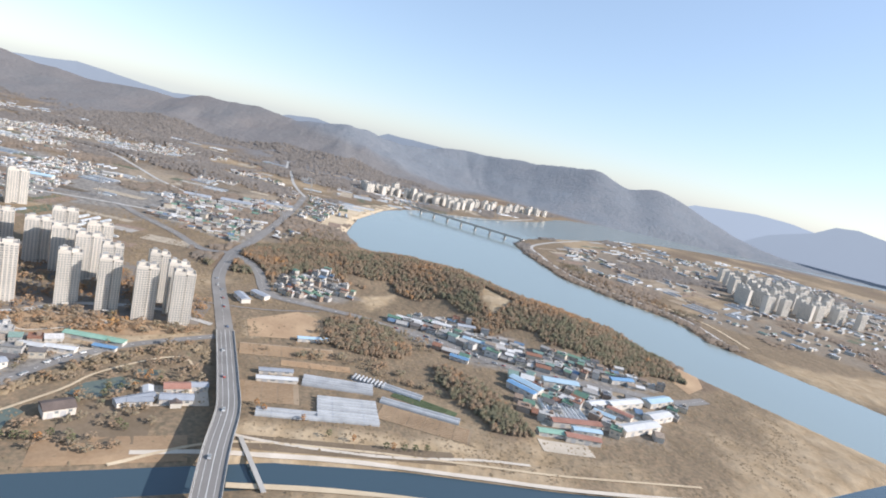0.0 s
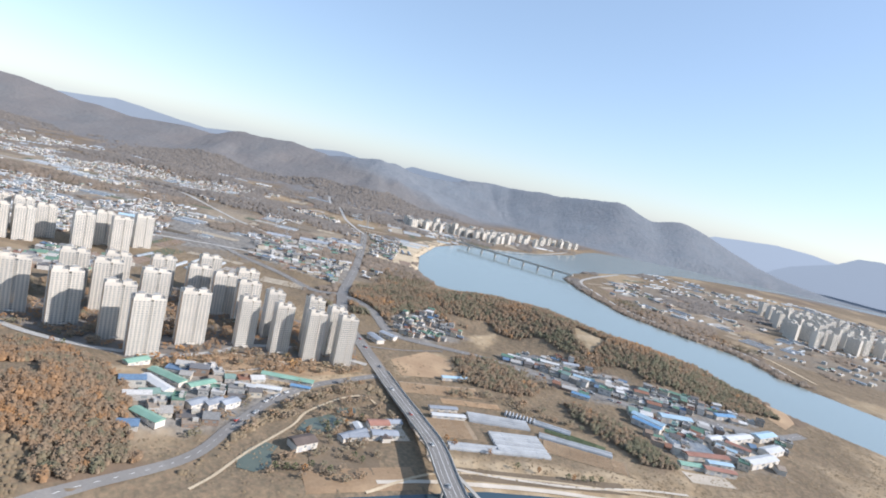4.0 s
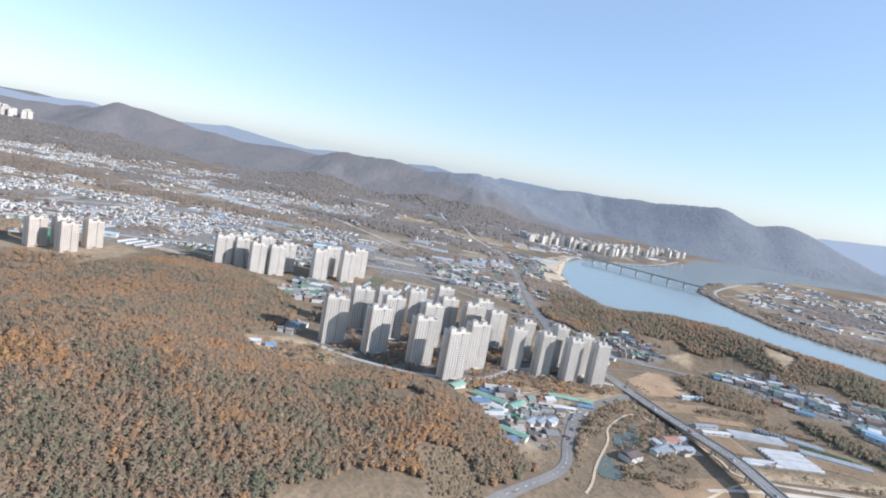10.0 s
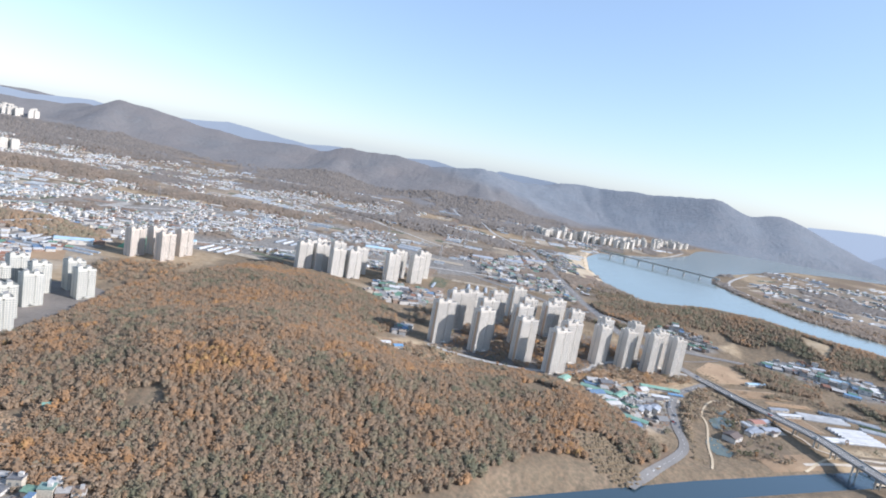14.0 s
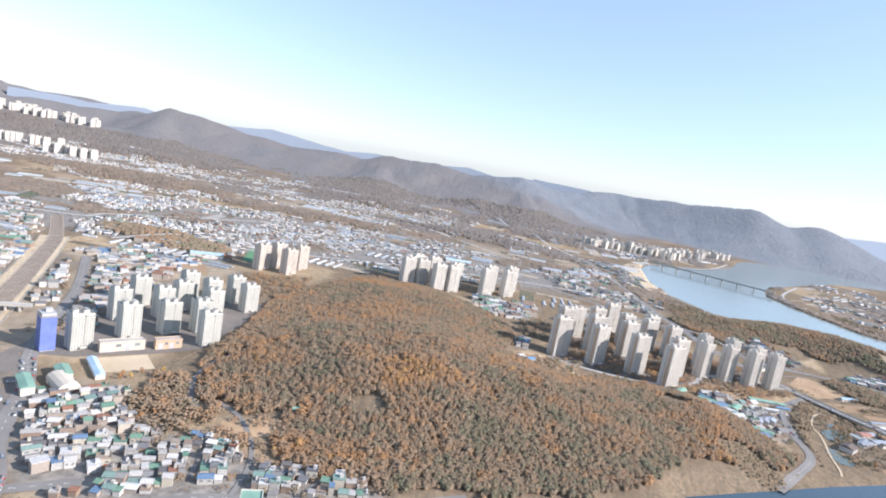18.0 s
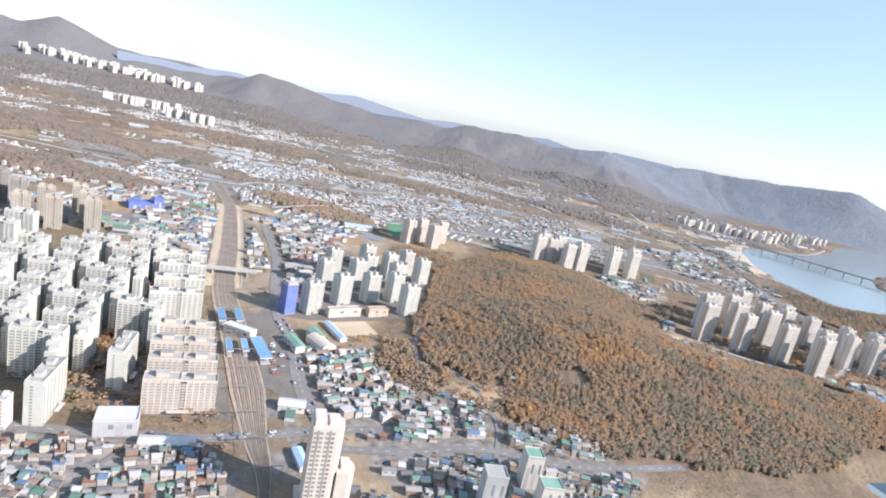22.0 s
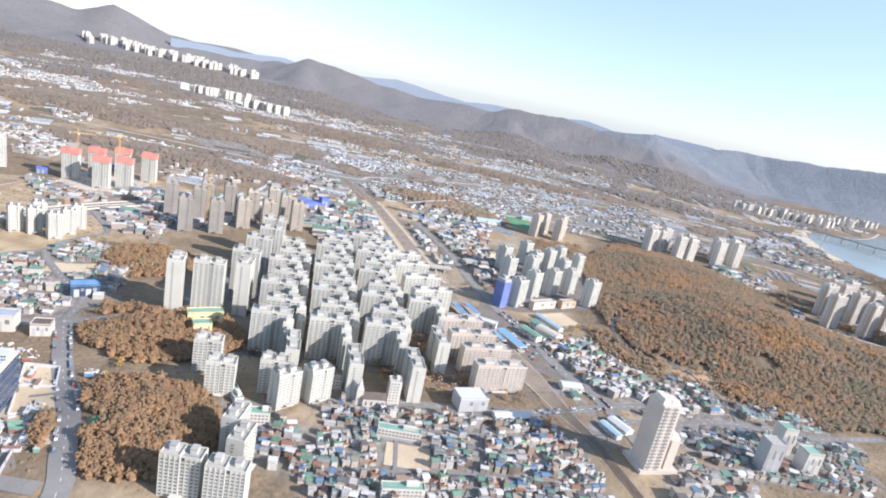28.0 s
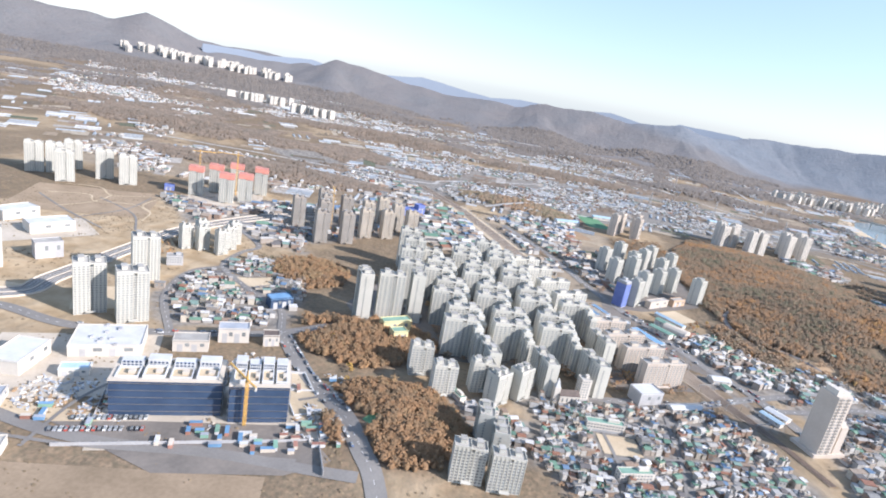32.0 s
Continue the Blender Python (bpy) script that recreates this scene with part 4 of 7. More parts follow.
# masts over the tracks
for i in range(10, len(c) - 30, 5):
    d = (c[i + 1] - c[i]).normalized()
    m_ = thing("catenary_mast", c[i].x, c[i].y, float(alt(c[i].x, c[i].y)) + 0.4, math.degrees(math.atan2(d.y, d.x)), "thin grey portal mast spanning the railway tracks", "mast", "railway masts")
    for k in (-10.5, 10.5):
        part("post", Geo().box(0, k, -0.5, 0.35, 0.35, 7.5), M_STEEL, m_)
    part("crossbeam", Geo().box(0, 0, 6.6, 0.4, 21.6, 0.5), M_STEEL, m_)

# road bridge over the stream
br = thing("road_bridge", 0, 0, 0, 0, "long concrete road bridge on round piers over the stream", "bridge")
dk = smooth(DECK, 6.0)
part("deck", ribbon(dk, 16, 0.0, ground=False, thick=1.3), M_ASPHALT, br, "grey asphalt deck")
for side in (-7.8, 7.8):
    part("parapet", ribbon(dk, 0.4, 1.0, side, ground=False, thick=1.2), M_CONC, br)
part("centre_line", ribbon(dk, 0.3, 0.06, 0, ground=False), M_MARK, br)
for side in (-3.8, 3.8, -7.0, 7.0):
    part("lane_line", ribbon(dk, 0.18, 0.06, side, ground=False), M_MARK, br)
for i in range(3, len(dk) - 8, 4):
    d = (dk[i + 1] - dk[i]).normalized()
    z0 = min(float(alt(dk[i].x, dk[i].y)), -2.0) - 1
    g = Geo()
    for s in (-3, 3):
        q = dk[i] + Vector((-d.y, d.x, 0)) * s
        g.prism([(q.x + 0.8 * math.cos(a * math.pi / 4), q.y + 0.8 * math.sin(a * math.pi / 4)) for a in range(8)], z0, dk[i].z - 2.2)
    g.box(dk[i].x, dk[i].y, dk[i].z - 2.3, 10, 1.8, 1.1, math.atan2(d.x, -d.y))
    part("pier", g, M_CONC, br)
for p in dk:
    take(p.x, p.y, 10)
fb = thing("foot_bridge", 0, 0, 0, 0, "narrow low concrete foot bridge across the stream", "bridge")
fk = smooth([(-89, 338, 1.6), (-76, 318, 1.2), (-58, 290, 0.8)], 4)
part("deck", ribbon(fk, 3, 0, ground=False, thick=0.7), M_CONC, fb)
for p in fk[1:-1:3]:
    part("pier", Geo().box(p.x, p.y, -4, 0.8, 2.4, 4.3), M_CONC, fb)

# bridge over the wide river
rb = thing("river_bridge", 0, 0, 0, 0, "long flat girder bridge on pale piers across the wide river", "bridge")
A, B = Vector((-70, 1760, 13)), Vector((262, 1556, 13))
line = [A.lerp(B, i / 40) for i in range(41)]
part("deck", ribbon(line, 11, 0, ground=False, thick=3.4), M_CONC, rb)
for side in (-5.4, 5.4):
    part("railing", ribbon(line, 0.3, 1.2, side, ground=False, thick=1.0), M_CONC, rb)
for i in range(4, 40, 5):
    p = line[i]
    g = Geo().box(p.x, p.y, -5, 5.5, 10, 4.2, -0.55).box(p.x, p.y, -1.5, 3.0, 6.5, 9.5, -0.55).box(p.x, p.y, 7.4, 3.6, 10.6, 2.2, -0.55)
    part("pier", g, M_CONC, rb)


# ---- apartment towers ----
PROTO = {}


def finned(x0, x1, y0, y1, xs):
    """Plan of a block whose long sides carry fins at xs."""
    p = []
    for y, k, order in ((y0, -0.3, xs), (y1, 0.3, xs[::-1])):
        for x in order:
            a, b = max(x - 0.28, x0), min(x + 0.28, x1)
            if k > 0:
                a, b = b, a
            p += [(a, y), (a, y + k), (b, y + k), (b, y)]
    return p


def apartment(style, w, d, floors, fh, cols, wall, accent, label, crown="house", lobby=True, wing=False, plain=False):
    """A tower block at the origin: front towards -y. Returns its Empty."""
    h = floors * fh
    root = thing("apartment_tower", 0, 0, 0, 0, label, "apartment block")
    half, step, cw, n = cols // 2, 0.9, w / cols, floors - 1
    low = h - fh * 0.6
    xs = [-w / 2 + i * cw for i in range(cols + 1)]
    if plain:          # far off: body, window rows, roof
        part("wall", Geo().prism(finned(-w / 2, w / 2, -d / 2, d / 2, xs), -3, h), wall, root)
        g = Geo()
        for x in xs[:-1]:
            for f in range(n):
                for y in (-d / 2, d / 2):
                    g.box(x + cw / 2, y, (f + 0.4) * fh, cw * 0.5, 0.22, fh * 0.4)
        tagged(part("window_grid", g, M_GLASS, root, "rows of dark window panes"), kind="stuff")
        part("roof", Geo().box(0, 0, h, w - 0.8, d - 0.8, 0.4).box(-w * 0.24, 0, h + 0.4, w * 0.16, d * 0.5, 3.0).box(w * 0.24, 0, h + 0.4, w * 0.16, d * 0.5, 3.0), M_ROOFC, root, "grey roof with two machine rooms")
        return root
    part("wall", Geo().prism(finned(-w / 2, 0.2, -d / 2, d / 2, xs[:half + 1]), -3, h), wall, root)
    part("wall", Geo().prism(finned(0.2, w / 2, -d / 2 + step, d / 2 + step, xs[half + 1:]), -3, low), wall, root)
    for face in (-1, 1):
        glass, slab = Geo(), Geo()
        for i in range(cols):
            s = 0 if i < half else step
            x, y = xs[i] + cw / 2, face * d / 2 + s
            for f in range(n):
                glass.box(x, y, (f + 0.42) * fh, cw * 0.56, 0.22, fh * 0.44)
        for x, s in ((-w / 4, 0), (w / 4, step)):
            for f in range(n):
                slab.box(x, face * d / 2 + s, (f + 0.02) * fh, w / 2 - 0.6, 0.42, fh * 0.30)
        tagged(part("window_grid", glass, M_GLASS, root, "rows of dark window panes"), kind="stuff")
        tagged(part("balcony_banding", slab, wall, root), kind="stuff")
    for x, s in ((-w / 2, 0), (w / 2, step)):
        g = Geo()
        for f in range(n):
            g.box(x, s + d * 0.12, (f + 0.4) * fh, 0.3, 1.5, fh * 0.42)
        tagged(part("window_grid", g, M_GLASS, root), kind="stuff")
        if accent:
            part("gable_stripe", Geo().box(x * 1.003, s - d * 0.22, 0, 0.3, d * 0.3, low), accent, root, "coloured gable stripe")
    for x0, x1, s, t in ((-w / 2, 0, 0, h), (0, w / 2, step, low)):
        part("parapet", Geo().ring(x0, x1, s - d / 2, s + d / 2, t, 0.35, 1.1), wall, root)
        part("roof", Geo().box((x0 + x1) / 2, s, t, w / 2 - 0.8, d - 0.8, 0.25), M_ROOFC, root, "grey concrete roof")
        x = (x0 + x1) / 2
        if crown == "formwork":
            part("formwork", Geo().box(x, s, t - 5, w / 2 + 1.6, d + 1.8, 7.5), M_RED, root, "red climbing formwork round the top floors")
            continue
        room = part("machine_room", Geo().box(x, s + 0.5, t + 0.2, w * 0.17, d * 0.42, 3.2), wall, root)
        part("cap", Geo().box(x, s + 0.5, t + 3.4, w * 0.19, d * 0.48, 0.35), M_ROOFC, room)
        if crown == "crest":
            part("roof_crest", Geo().box(x - w * 0.14, s - d * 0.2, t + 0.2, w * 0.12, d * 0.25, 3.0), wall, root)
    if wing:
        for x, y, sx, sy, hh in ((w / 2 - 2.5, -d / 2 - 4.5, 8, 9.4, h * 0.9), (w / 2 - 1.5, -d / 2 - 12.5, 7, 7.4, h * 0.78)):
            wg = part("wing", Geo().box(x, y, -3, sx, sy, hh + 3), wall, root)
            g = Geo()
            for f in range(int(hh / fh) - 1):
                for k in (-0.25, 0.25):
                    g.box(x + k * sx, y - sy / 2, (f + 0.4) * fh, sx * 0.26, 0.24, fh * 0.5)
                    g.box(x - sx / 2, y + k * sy, (f + 0.4) * fh, 0.24, sy * 0.26, fh * 0.5)
            tagged(part("window_grid", g, M_GLASS, wg), kind="stuff")
            part("roof_house", Geo().box(x, y, hh, sx * 0.5, sy * 0.5, 2.6), wall, wg)
    if lobby:
        part("entrance_canopy", Geo().box(0, -d / 2 - 2.4, 2.8, w * 0.3, 3, 0.4), wall, root)
    return root


def place(style, spots, group, **kw):
    """Stand towers of one style at x, y, turn."""
    for x, y, turn in spots:
        z = float(alt(x, y))
        m = pose(x, y, z, 0, 0, turn)
        if style not in PROTO:
            PROTO[style] = apartment(style, **kw)
            PROTO[style].matrix_basis = m
            tagged(PROTO[style], group=group)
        else:
            copy_thing(PROTO[style], m)
        for a in (-0.33, 0, 0.33):
            take(x + a * kw["w"] * math.cos(radians(turn)), y + a * kw["w"] * math.sin(radians(turn)), kw["d"] / 2 + 3)


A_TURN = 36.0
place("new_tower", [(-508, 446, A_TURN), (-496, 512, A_TURN), (-458, 444, A_TURN + 8), (-454, 501, A_TURN), (-406, 440, A_TURN), (-368, 418, A_TURN + 3), (-348, 466, A_TURN), (-407, 505, A_TURN)],
      "towers of the new estate", w=26, d=13, floors=25, fh=2.090, cols=8, wall=M_WALL, accent=M_TAN, label="white apartment tower with tan gable stripes and balcony columns", crown="crest")
place("new_tower_back", [(-476, 556, A_TURN), (-440, 585, A_TURN), (-395, 580, A_TURN), (-362, 572, A_TURN), (-408, 640, A_TURN), (-330, 560, A_TURN), (-350, 610, A_TURN)],
      "towers of the new estate", w=25, d=13, floors=22, fh=2.125, cols=8, wall=M_WALL, accent=M_TAN, label="white apartment tower with tan roof crests behind the front row", crown="crest")
place("slim_tower", [(-304, 490, 33), (-270, 494, 32), (-250, 541, 32), (-237, 494, 30), (-222, 522, 30), (-206, 499, 28), (-292, 534, 33)],
      "slim towers at the main road", w=18, d=14, floors=23, fh=2.152, cols=8, wall=M_WALL, accent=None, label="slim off-white apartment tower beside the main road", crown="crest")
place("hill_tower", [(-763, 672, 44), (-762, 704, 44), (-755, 738, 44), (-707, 674, 44), (-683, 690, 44), (-682, 730, 44), (-726, 745, 44), (-740, 690, 44)],
      "towers behind the hill", w=24, d=13, floors=22, fh=2.086, cols=8, wall=M_WALL, accent=None, label="off-white apartment tower behind the wooded hill", crown="crest")
place("hill_tower_tall", [(-622, 720, 44), (-618, 762, 44), (-583, 745, 44), (-578, 795, 44)], "towers behind the hill", w=25, d=13, floors=23, fh=2.113, cols=8, wall=M_WALL, accent=None,
      label="tall off-white apartment tower standing in a row of four", crown="crest")
place("twin_tower", [(-988, 566, 70), (-975, 600, 70), (-944, 572, 70), (-942, 620, 70)], "towers by the sports ground", w=25, d=14, floors=19, fh=2.132, cols=8, wall=M_CREAM, accent=None,
      label="cream apartment tower beside the green sports ground", crown="crest")
place("station_tower", [(-972, 150, 60), (-996, 236, 60), (-958, 198, 60), (-968, 270, 60), (-935, 230, 60), (-913, 254, 60), (-884, 218, 55), (-966, 304, 60), (-948, 338, 60), (-934, 372, 60), (-905, 350, 60),
      (-1010, 290, 60), (-985, 350, 60), (-925, 300, 60)], "towers by the station", w=19, d=14, floors=16, fh=2.113, cols=8, wall=M_SLAB, accent=None, label="white apartment tower near the railway station", crown="crest")

# the large slab estate: long blocks with wings that step towards the street
S_TURN = 25.0
ESTATE = [(-1172, -148), (-1035, -88), (-1036, -10), (-1062, 22), (-1092, 58), (-1116, 96), (-1142, 150), (-1160, 190), (-1215, 130), (-1240, 60), (-1205, -20), (-1190, -60)]
slabs = []
for r in range(10):
    for c in range(-2, 4):
        x = -1146 + 0.906 * 46 * c - 0.423 * 33 * r + (9 if r % 2 else 0)
        y = -124 + 0.423 * 44 * c + 0.906 * 33 * r
        if inside(np.array(x), np.array(y), ESTATE):
            slabs.append((x, y, S_TURN + 2 * math.sin(r * 2 + c)))
place("long_slab", slabs,
      "slabs of the large estate", w=32, d=11, floors=17, fh=2.162, cols=8, wall=M_SLAB, accent=None, label="long pale grey apartment slab with rows of balconies", crown="house", wing=True, lobby=False)
place("wing_slab", [(-1114, -146, 115), (-1066, -138, 115), (-1024, -116, 115), (-1018, -60, 115)], "slabs of the large estate", w=36, d=10, floors=14, fh=2.100, cols=8,
      wall=M_SLAB, accent=None, label="white apartment slab set end-on to the street", crown="house")
place("tall_slab", [(-1224, -98, S_TURN), (-1246, -112, 118), (-1222, -45, S_TURN), (-1236, 0, S_TURN), (-1245, 40, S_TURN), (-1262, 75, S_TURN), (-1205, -72, 110)], "slabs of the large estate", w=25, d=12, floors=24, fh=2.083, cols=6,
      wall=M_SLAB, accent=None, label="tall white apartment slab at the edge of the estate", crown="house")
place("cream_slab", [(-961, -73, 33), (-978, -48, 33), (-995, -25, 33), (-1013, 0, 33)], "cream slabs beside the tracks", w=46, d=11, floors=12, fh=2.083, cols=12, wall=M_CREAM, accent=None,
      label="long cream apartment slab beside the railway", crown="house")
place("grey_slab", [(-1055, 43, 40), (-1076, 75, 40), (-1100, 111, 40), (-1120, 140, 40)], "grey slabs beside the tracks", w=44, d=11, floors=14, fh=2.143, cols=10, wall=M_SLAB, accent=None,
      label="long light grey apartment slab beside the railway", crown="house")
place("corner_block", [(-1166, -176, 25), (-1140, -198, 25), (-1114, -173, 25), (-1098, -184, 60), (-1082, -166, 60)], "blocks at the old town", w=19, d=12, floors=12, fh=2.167, cols=6, wall=M_SLAB, accent=None,
      label="white ten-storey apartment block at the edge of the old town", crown="crest")
place("town_block", [(-1100, -288, 15), (-1076, -284, 15), (-1085, -257, 100), (-1098, -243, 100)], "blocks at the old town", w=21, d=10, floors=12, fh=2.167, cols=8, wall=M_SLAB, accent=None,
      label="white apartment block with blue gables at the small wood", crown="house")
place("shell_tower", [(-1449, 133, 40), (-1390, 86, 40), (-1413, 143, 40), (-1362, 108, 40), (-1403, 197, 40), (-1446, 208, 40), (-1425, 176, 40)], "unpainted towers", w=17, d=14, floors=20, fh=2.12, cols=6, wall=M_BROWNW, accent=None,
      label="unpainted brown concrete apartment tower under construction", crown="crest")
place("primed_tower", [(-1354, 156, 40), (-1371, 205, 40), (-1328, 175, 40), (-1364, 250, 40), (-1331, 228, 40), (-1301, 206, 40)], "unpainted towers", w=17, d=14, floors=19, fh=2.12, cols=6, wall=M_PRIMED, accent=None,
      label="apartment tower in beige primer beside the unpainted ones", crown="crest")
place("capped_tower", [(-1640, 160, 30), (-1632, 198, 30), (-1618, 233, 30), (-1585, 158, 30), (-1568, 182, 30), (-1580, 245, 30)], "towers with red formwork", w=20, d=15, floors=20, fh=2.160, cols=6, wall=M_SLAB, accent=None,
      label="pale apartment tower topped by red formwork", crown="formwork")
place("plain_tower", [(-1862, 82, 47), (-1795, 72, 47), (-1843, 100, 47), (-1849, 138, 47), (-1780, 128, 47), (-1737, 128, 47)], "towers in the fields", w=24, d=15, floors=21, fh=2.095, cols=8, wall=M_SLAB, accent=M_BROWNW,
      label="pale apartment tower with brown gable standing in bare fields", crown="crest")
place("glass_tower", [(-1445, -229, 48), (-1408, -223, 48), (-1461, -148, 48)], "towers at the crossing", w=24, d=17, floors=21, fh=2.145, cols=8, wall=M_SLAB, accent=None, label="white residential tower with bands of windows at the crossing", crown="house")
place("small_block", [(-1492, -50, 60), (-1476, -42, 60), (-1452, -40, 60), (-1455, -20, 60), (-1462, 0, 60), (-1492, -22, 60)], "small blocks by the highway", w=13, d=10, floors=13, fh=2.127, cols=6, wall=M_SLAB, accent=None, label="small white apartment block beside the highway", crown="house")
rs = random.Random(17)
SHORE_LINE = [Vector((-262, 1985)), Vector((-110, 2070)), Vector((60, 2060)), Vector((250, 2310)), Vector((516, 2620))]
spots, tall = [], []
for r in range(3):
    for i in range(26):
        t = (i + rs.uniform(-0.3, 0.3) + 0.5) / 26 * 4
        k = min(int(t), 3)
        p = SHORE_LINE[k].lerp(SHORE_LINE[k + 1], t - k)
        if rs.random() < 0.86:
            (tall if 0.75 < t < 1.4 and rs.random() < 0.5 else spots).append((p.x - 26 * r + rs.uniform(-8, 8), p.y + 34 * r + 12 + rs.uniform(-8, 8), rs.choice((40, 50, 60, 130))))
place("far_block", spots, "blocks across the river", w=25, d=12, floors=13, fh=2.1, cols=8,
      wall=M_WALL, accent=None, label="pale apartment block on the far shore of the river", crown="house", lobby=False, plain=True)
place("far_block_tall", tall, "blocks across the river", w=22, d=13, floors=19, fh=2.15, cols=8,
      wall=M_WALL, accent=None, label="tall pale apartment tower on the far shore of the river", crown="house", lobby=False, plain=True)
spots = []
for r in range(7):
    for c in range(7):
        x, y = 775 + 52 * c + 22 * r + rs.uniform(-9, 9), 1300 + 66 * r + 12 * c + rs.uniform(-9, 9)
        if inside(np.array(x), np.array(y), [(745, 1420), (850, 1255), (1040, 1260), (1230, 1520), (1160, 1800), (960, 1760), (830, 1650)]):
            spots.append((x, y, rs.choice((30, 36, 120))))
place("island_block", spots, "blocks on the island", w=31, d=12, floors=19, fh=2.1, cols=8,
      wall=M_WALL, accent=None, label="pale apartment slab on the flat land across the river", crown="house", lobby=False, plain=True)
far = []
for i in range(84):
    t = (i + rs.uniform(-0.3, 0.3)) / 83
    far.append((-3700 + 890 * t + rs.uniform(-12, 12), 2225 + 292 * t + rs.choice((-44, -20, 0, 26)) + rs.uniform(-8, 8), rs.choice((48, 60, 72))))
far += [(-2575 + 15 * i + rs.uniform(-5, 5), 1582 + 12 * i + rs.choice((-24, 0, 24)), 60) for i in range(14)] + [(-2240 + 17 * i, 1532 + 6 * i + (14 if i % 2 else 0), 60) for i in range(5)] + [(-2150 + 14 * i, 1548 + 8 * i + (14 if i % 2 else 0), 60) for i in range(5)]
place("valley_block", far, "blocks at the mountain foot", w=23, d=11, floors=16, fh=2.2, cols=6, wall=M_WALL, accent=None, label="white apartment block at the foot of the mountain", crown="house", lobby=False, plain=True)


# ---- patches of ground: fields, beach, yards ----
def patch(name, poly, mat, label, category, lift=0.3, top=None):
    """A piece of ground with its own cover, laid on the land."""
    bm = bmesh.new()
    bm.faces.new([bm.verts.new((x, y, 0)) for x, y in poly])
    bmesh.ops.triangulate(bm, faces=bm.faces)
    for _ in range(4):
        long = [e for e in bm.edges if e.calc_length() > 12]
        if not long:
            break
        bmesh.ops.subdivide_edges(bm, edges=long, cuts=1)
        bmesh.ops.triangulate(bm, faces=bm.faces)
    for v in bm.verts:
        v.co.z = float(alt(v.co.x, v.co.y)) + lift if top is None else top
    bmesh.ops.recalc_face_normals(bm, faces=bm.faces)
    if sum(f.normal.z for f in bm.faces) < 0:
        bmesh.ops.reverse_faces(bm, faces=bm.faces)
    me = bpy.data.meshes.new(name)
    bm.to_mesh(me); bm.free()
    me.materials.append(mat)
    return tagged(new(name, me), label, category, kind="structure")


def rect(x, y, lx, ly, turn):
    c, s = math.cos(radians(turn)), math.sin(radians(turn))
    return [(x + a * lx / 2 * c - b * ly / 2 * s, y + a * lx / 2 * s + b * ly / 2 * c) for a, b in ((-1, -1), (1, -1), (1, 1), (-1, 1))]


M_GREENF = material("winter_green_field", (0.07, 0.10, 0.05), (0.13, 0.15, 0.08), 0.95, 0.05, 0.5)
M_POND = material("pond_water", (0.095, 0.115, 0.09), (0.13, 0.15, 0.115), 0.12, 0.1, 0.8, spec=0.5)
M_YARD = material("pale_yard", (0.42, 0.36, 0.28), (0.56, 0.49, 0.40), 0.95, 0.04, 0.5)
patch("beach", [(-211, 1565), (-150, 1720), (-90, 1790), (-140, 1612), (-175, 1344), (-164, 1136), (-190, 1090), (-215, 1110), (-232, 1250), (-225, 1400)], M_SAND, "pale sand beach along the river bend", "beach")
patch("beach_yard", [(-262, 1150), (-225, 1130), (-235, 1290), (-275, 1300)], M_SAND, "pale bare lot behind the beach", "yard", 0.2)
patch("sandbank", [(320, 640), (350, 690), (372, 690), (360, 640), (330, 610)], M_SOIL, "brown earth bank at the river", "bank")
patch("park_ground", [(-322, 466), (-293, 470), (-252, 474), (-213, 500), (-180, 490), (-217, 457), (-270, 425), (-310, 408)], M_SOIL, "orange-brown bare park ground below the towers", "park", 0.22)
patch("soil_works", [(-158, 545), (-120, 600), (-80, 580), (-78, 545), (-98, 522), (-142, 505)], M_SOIL, "bare earth works with tracks", "yard")
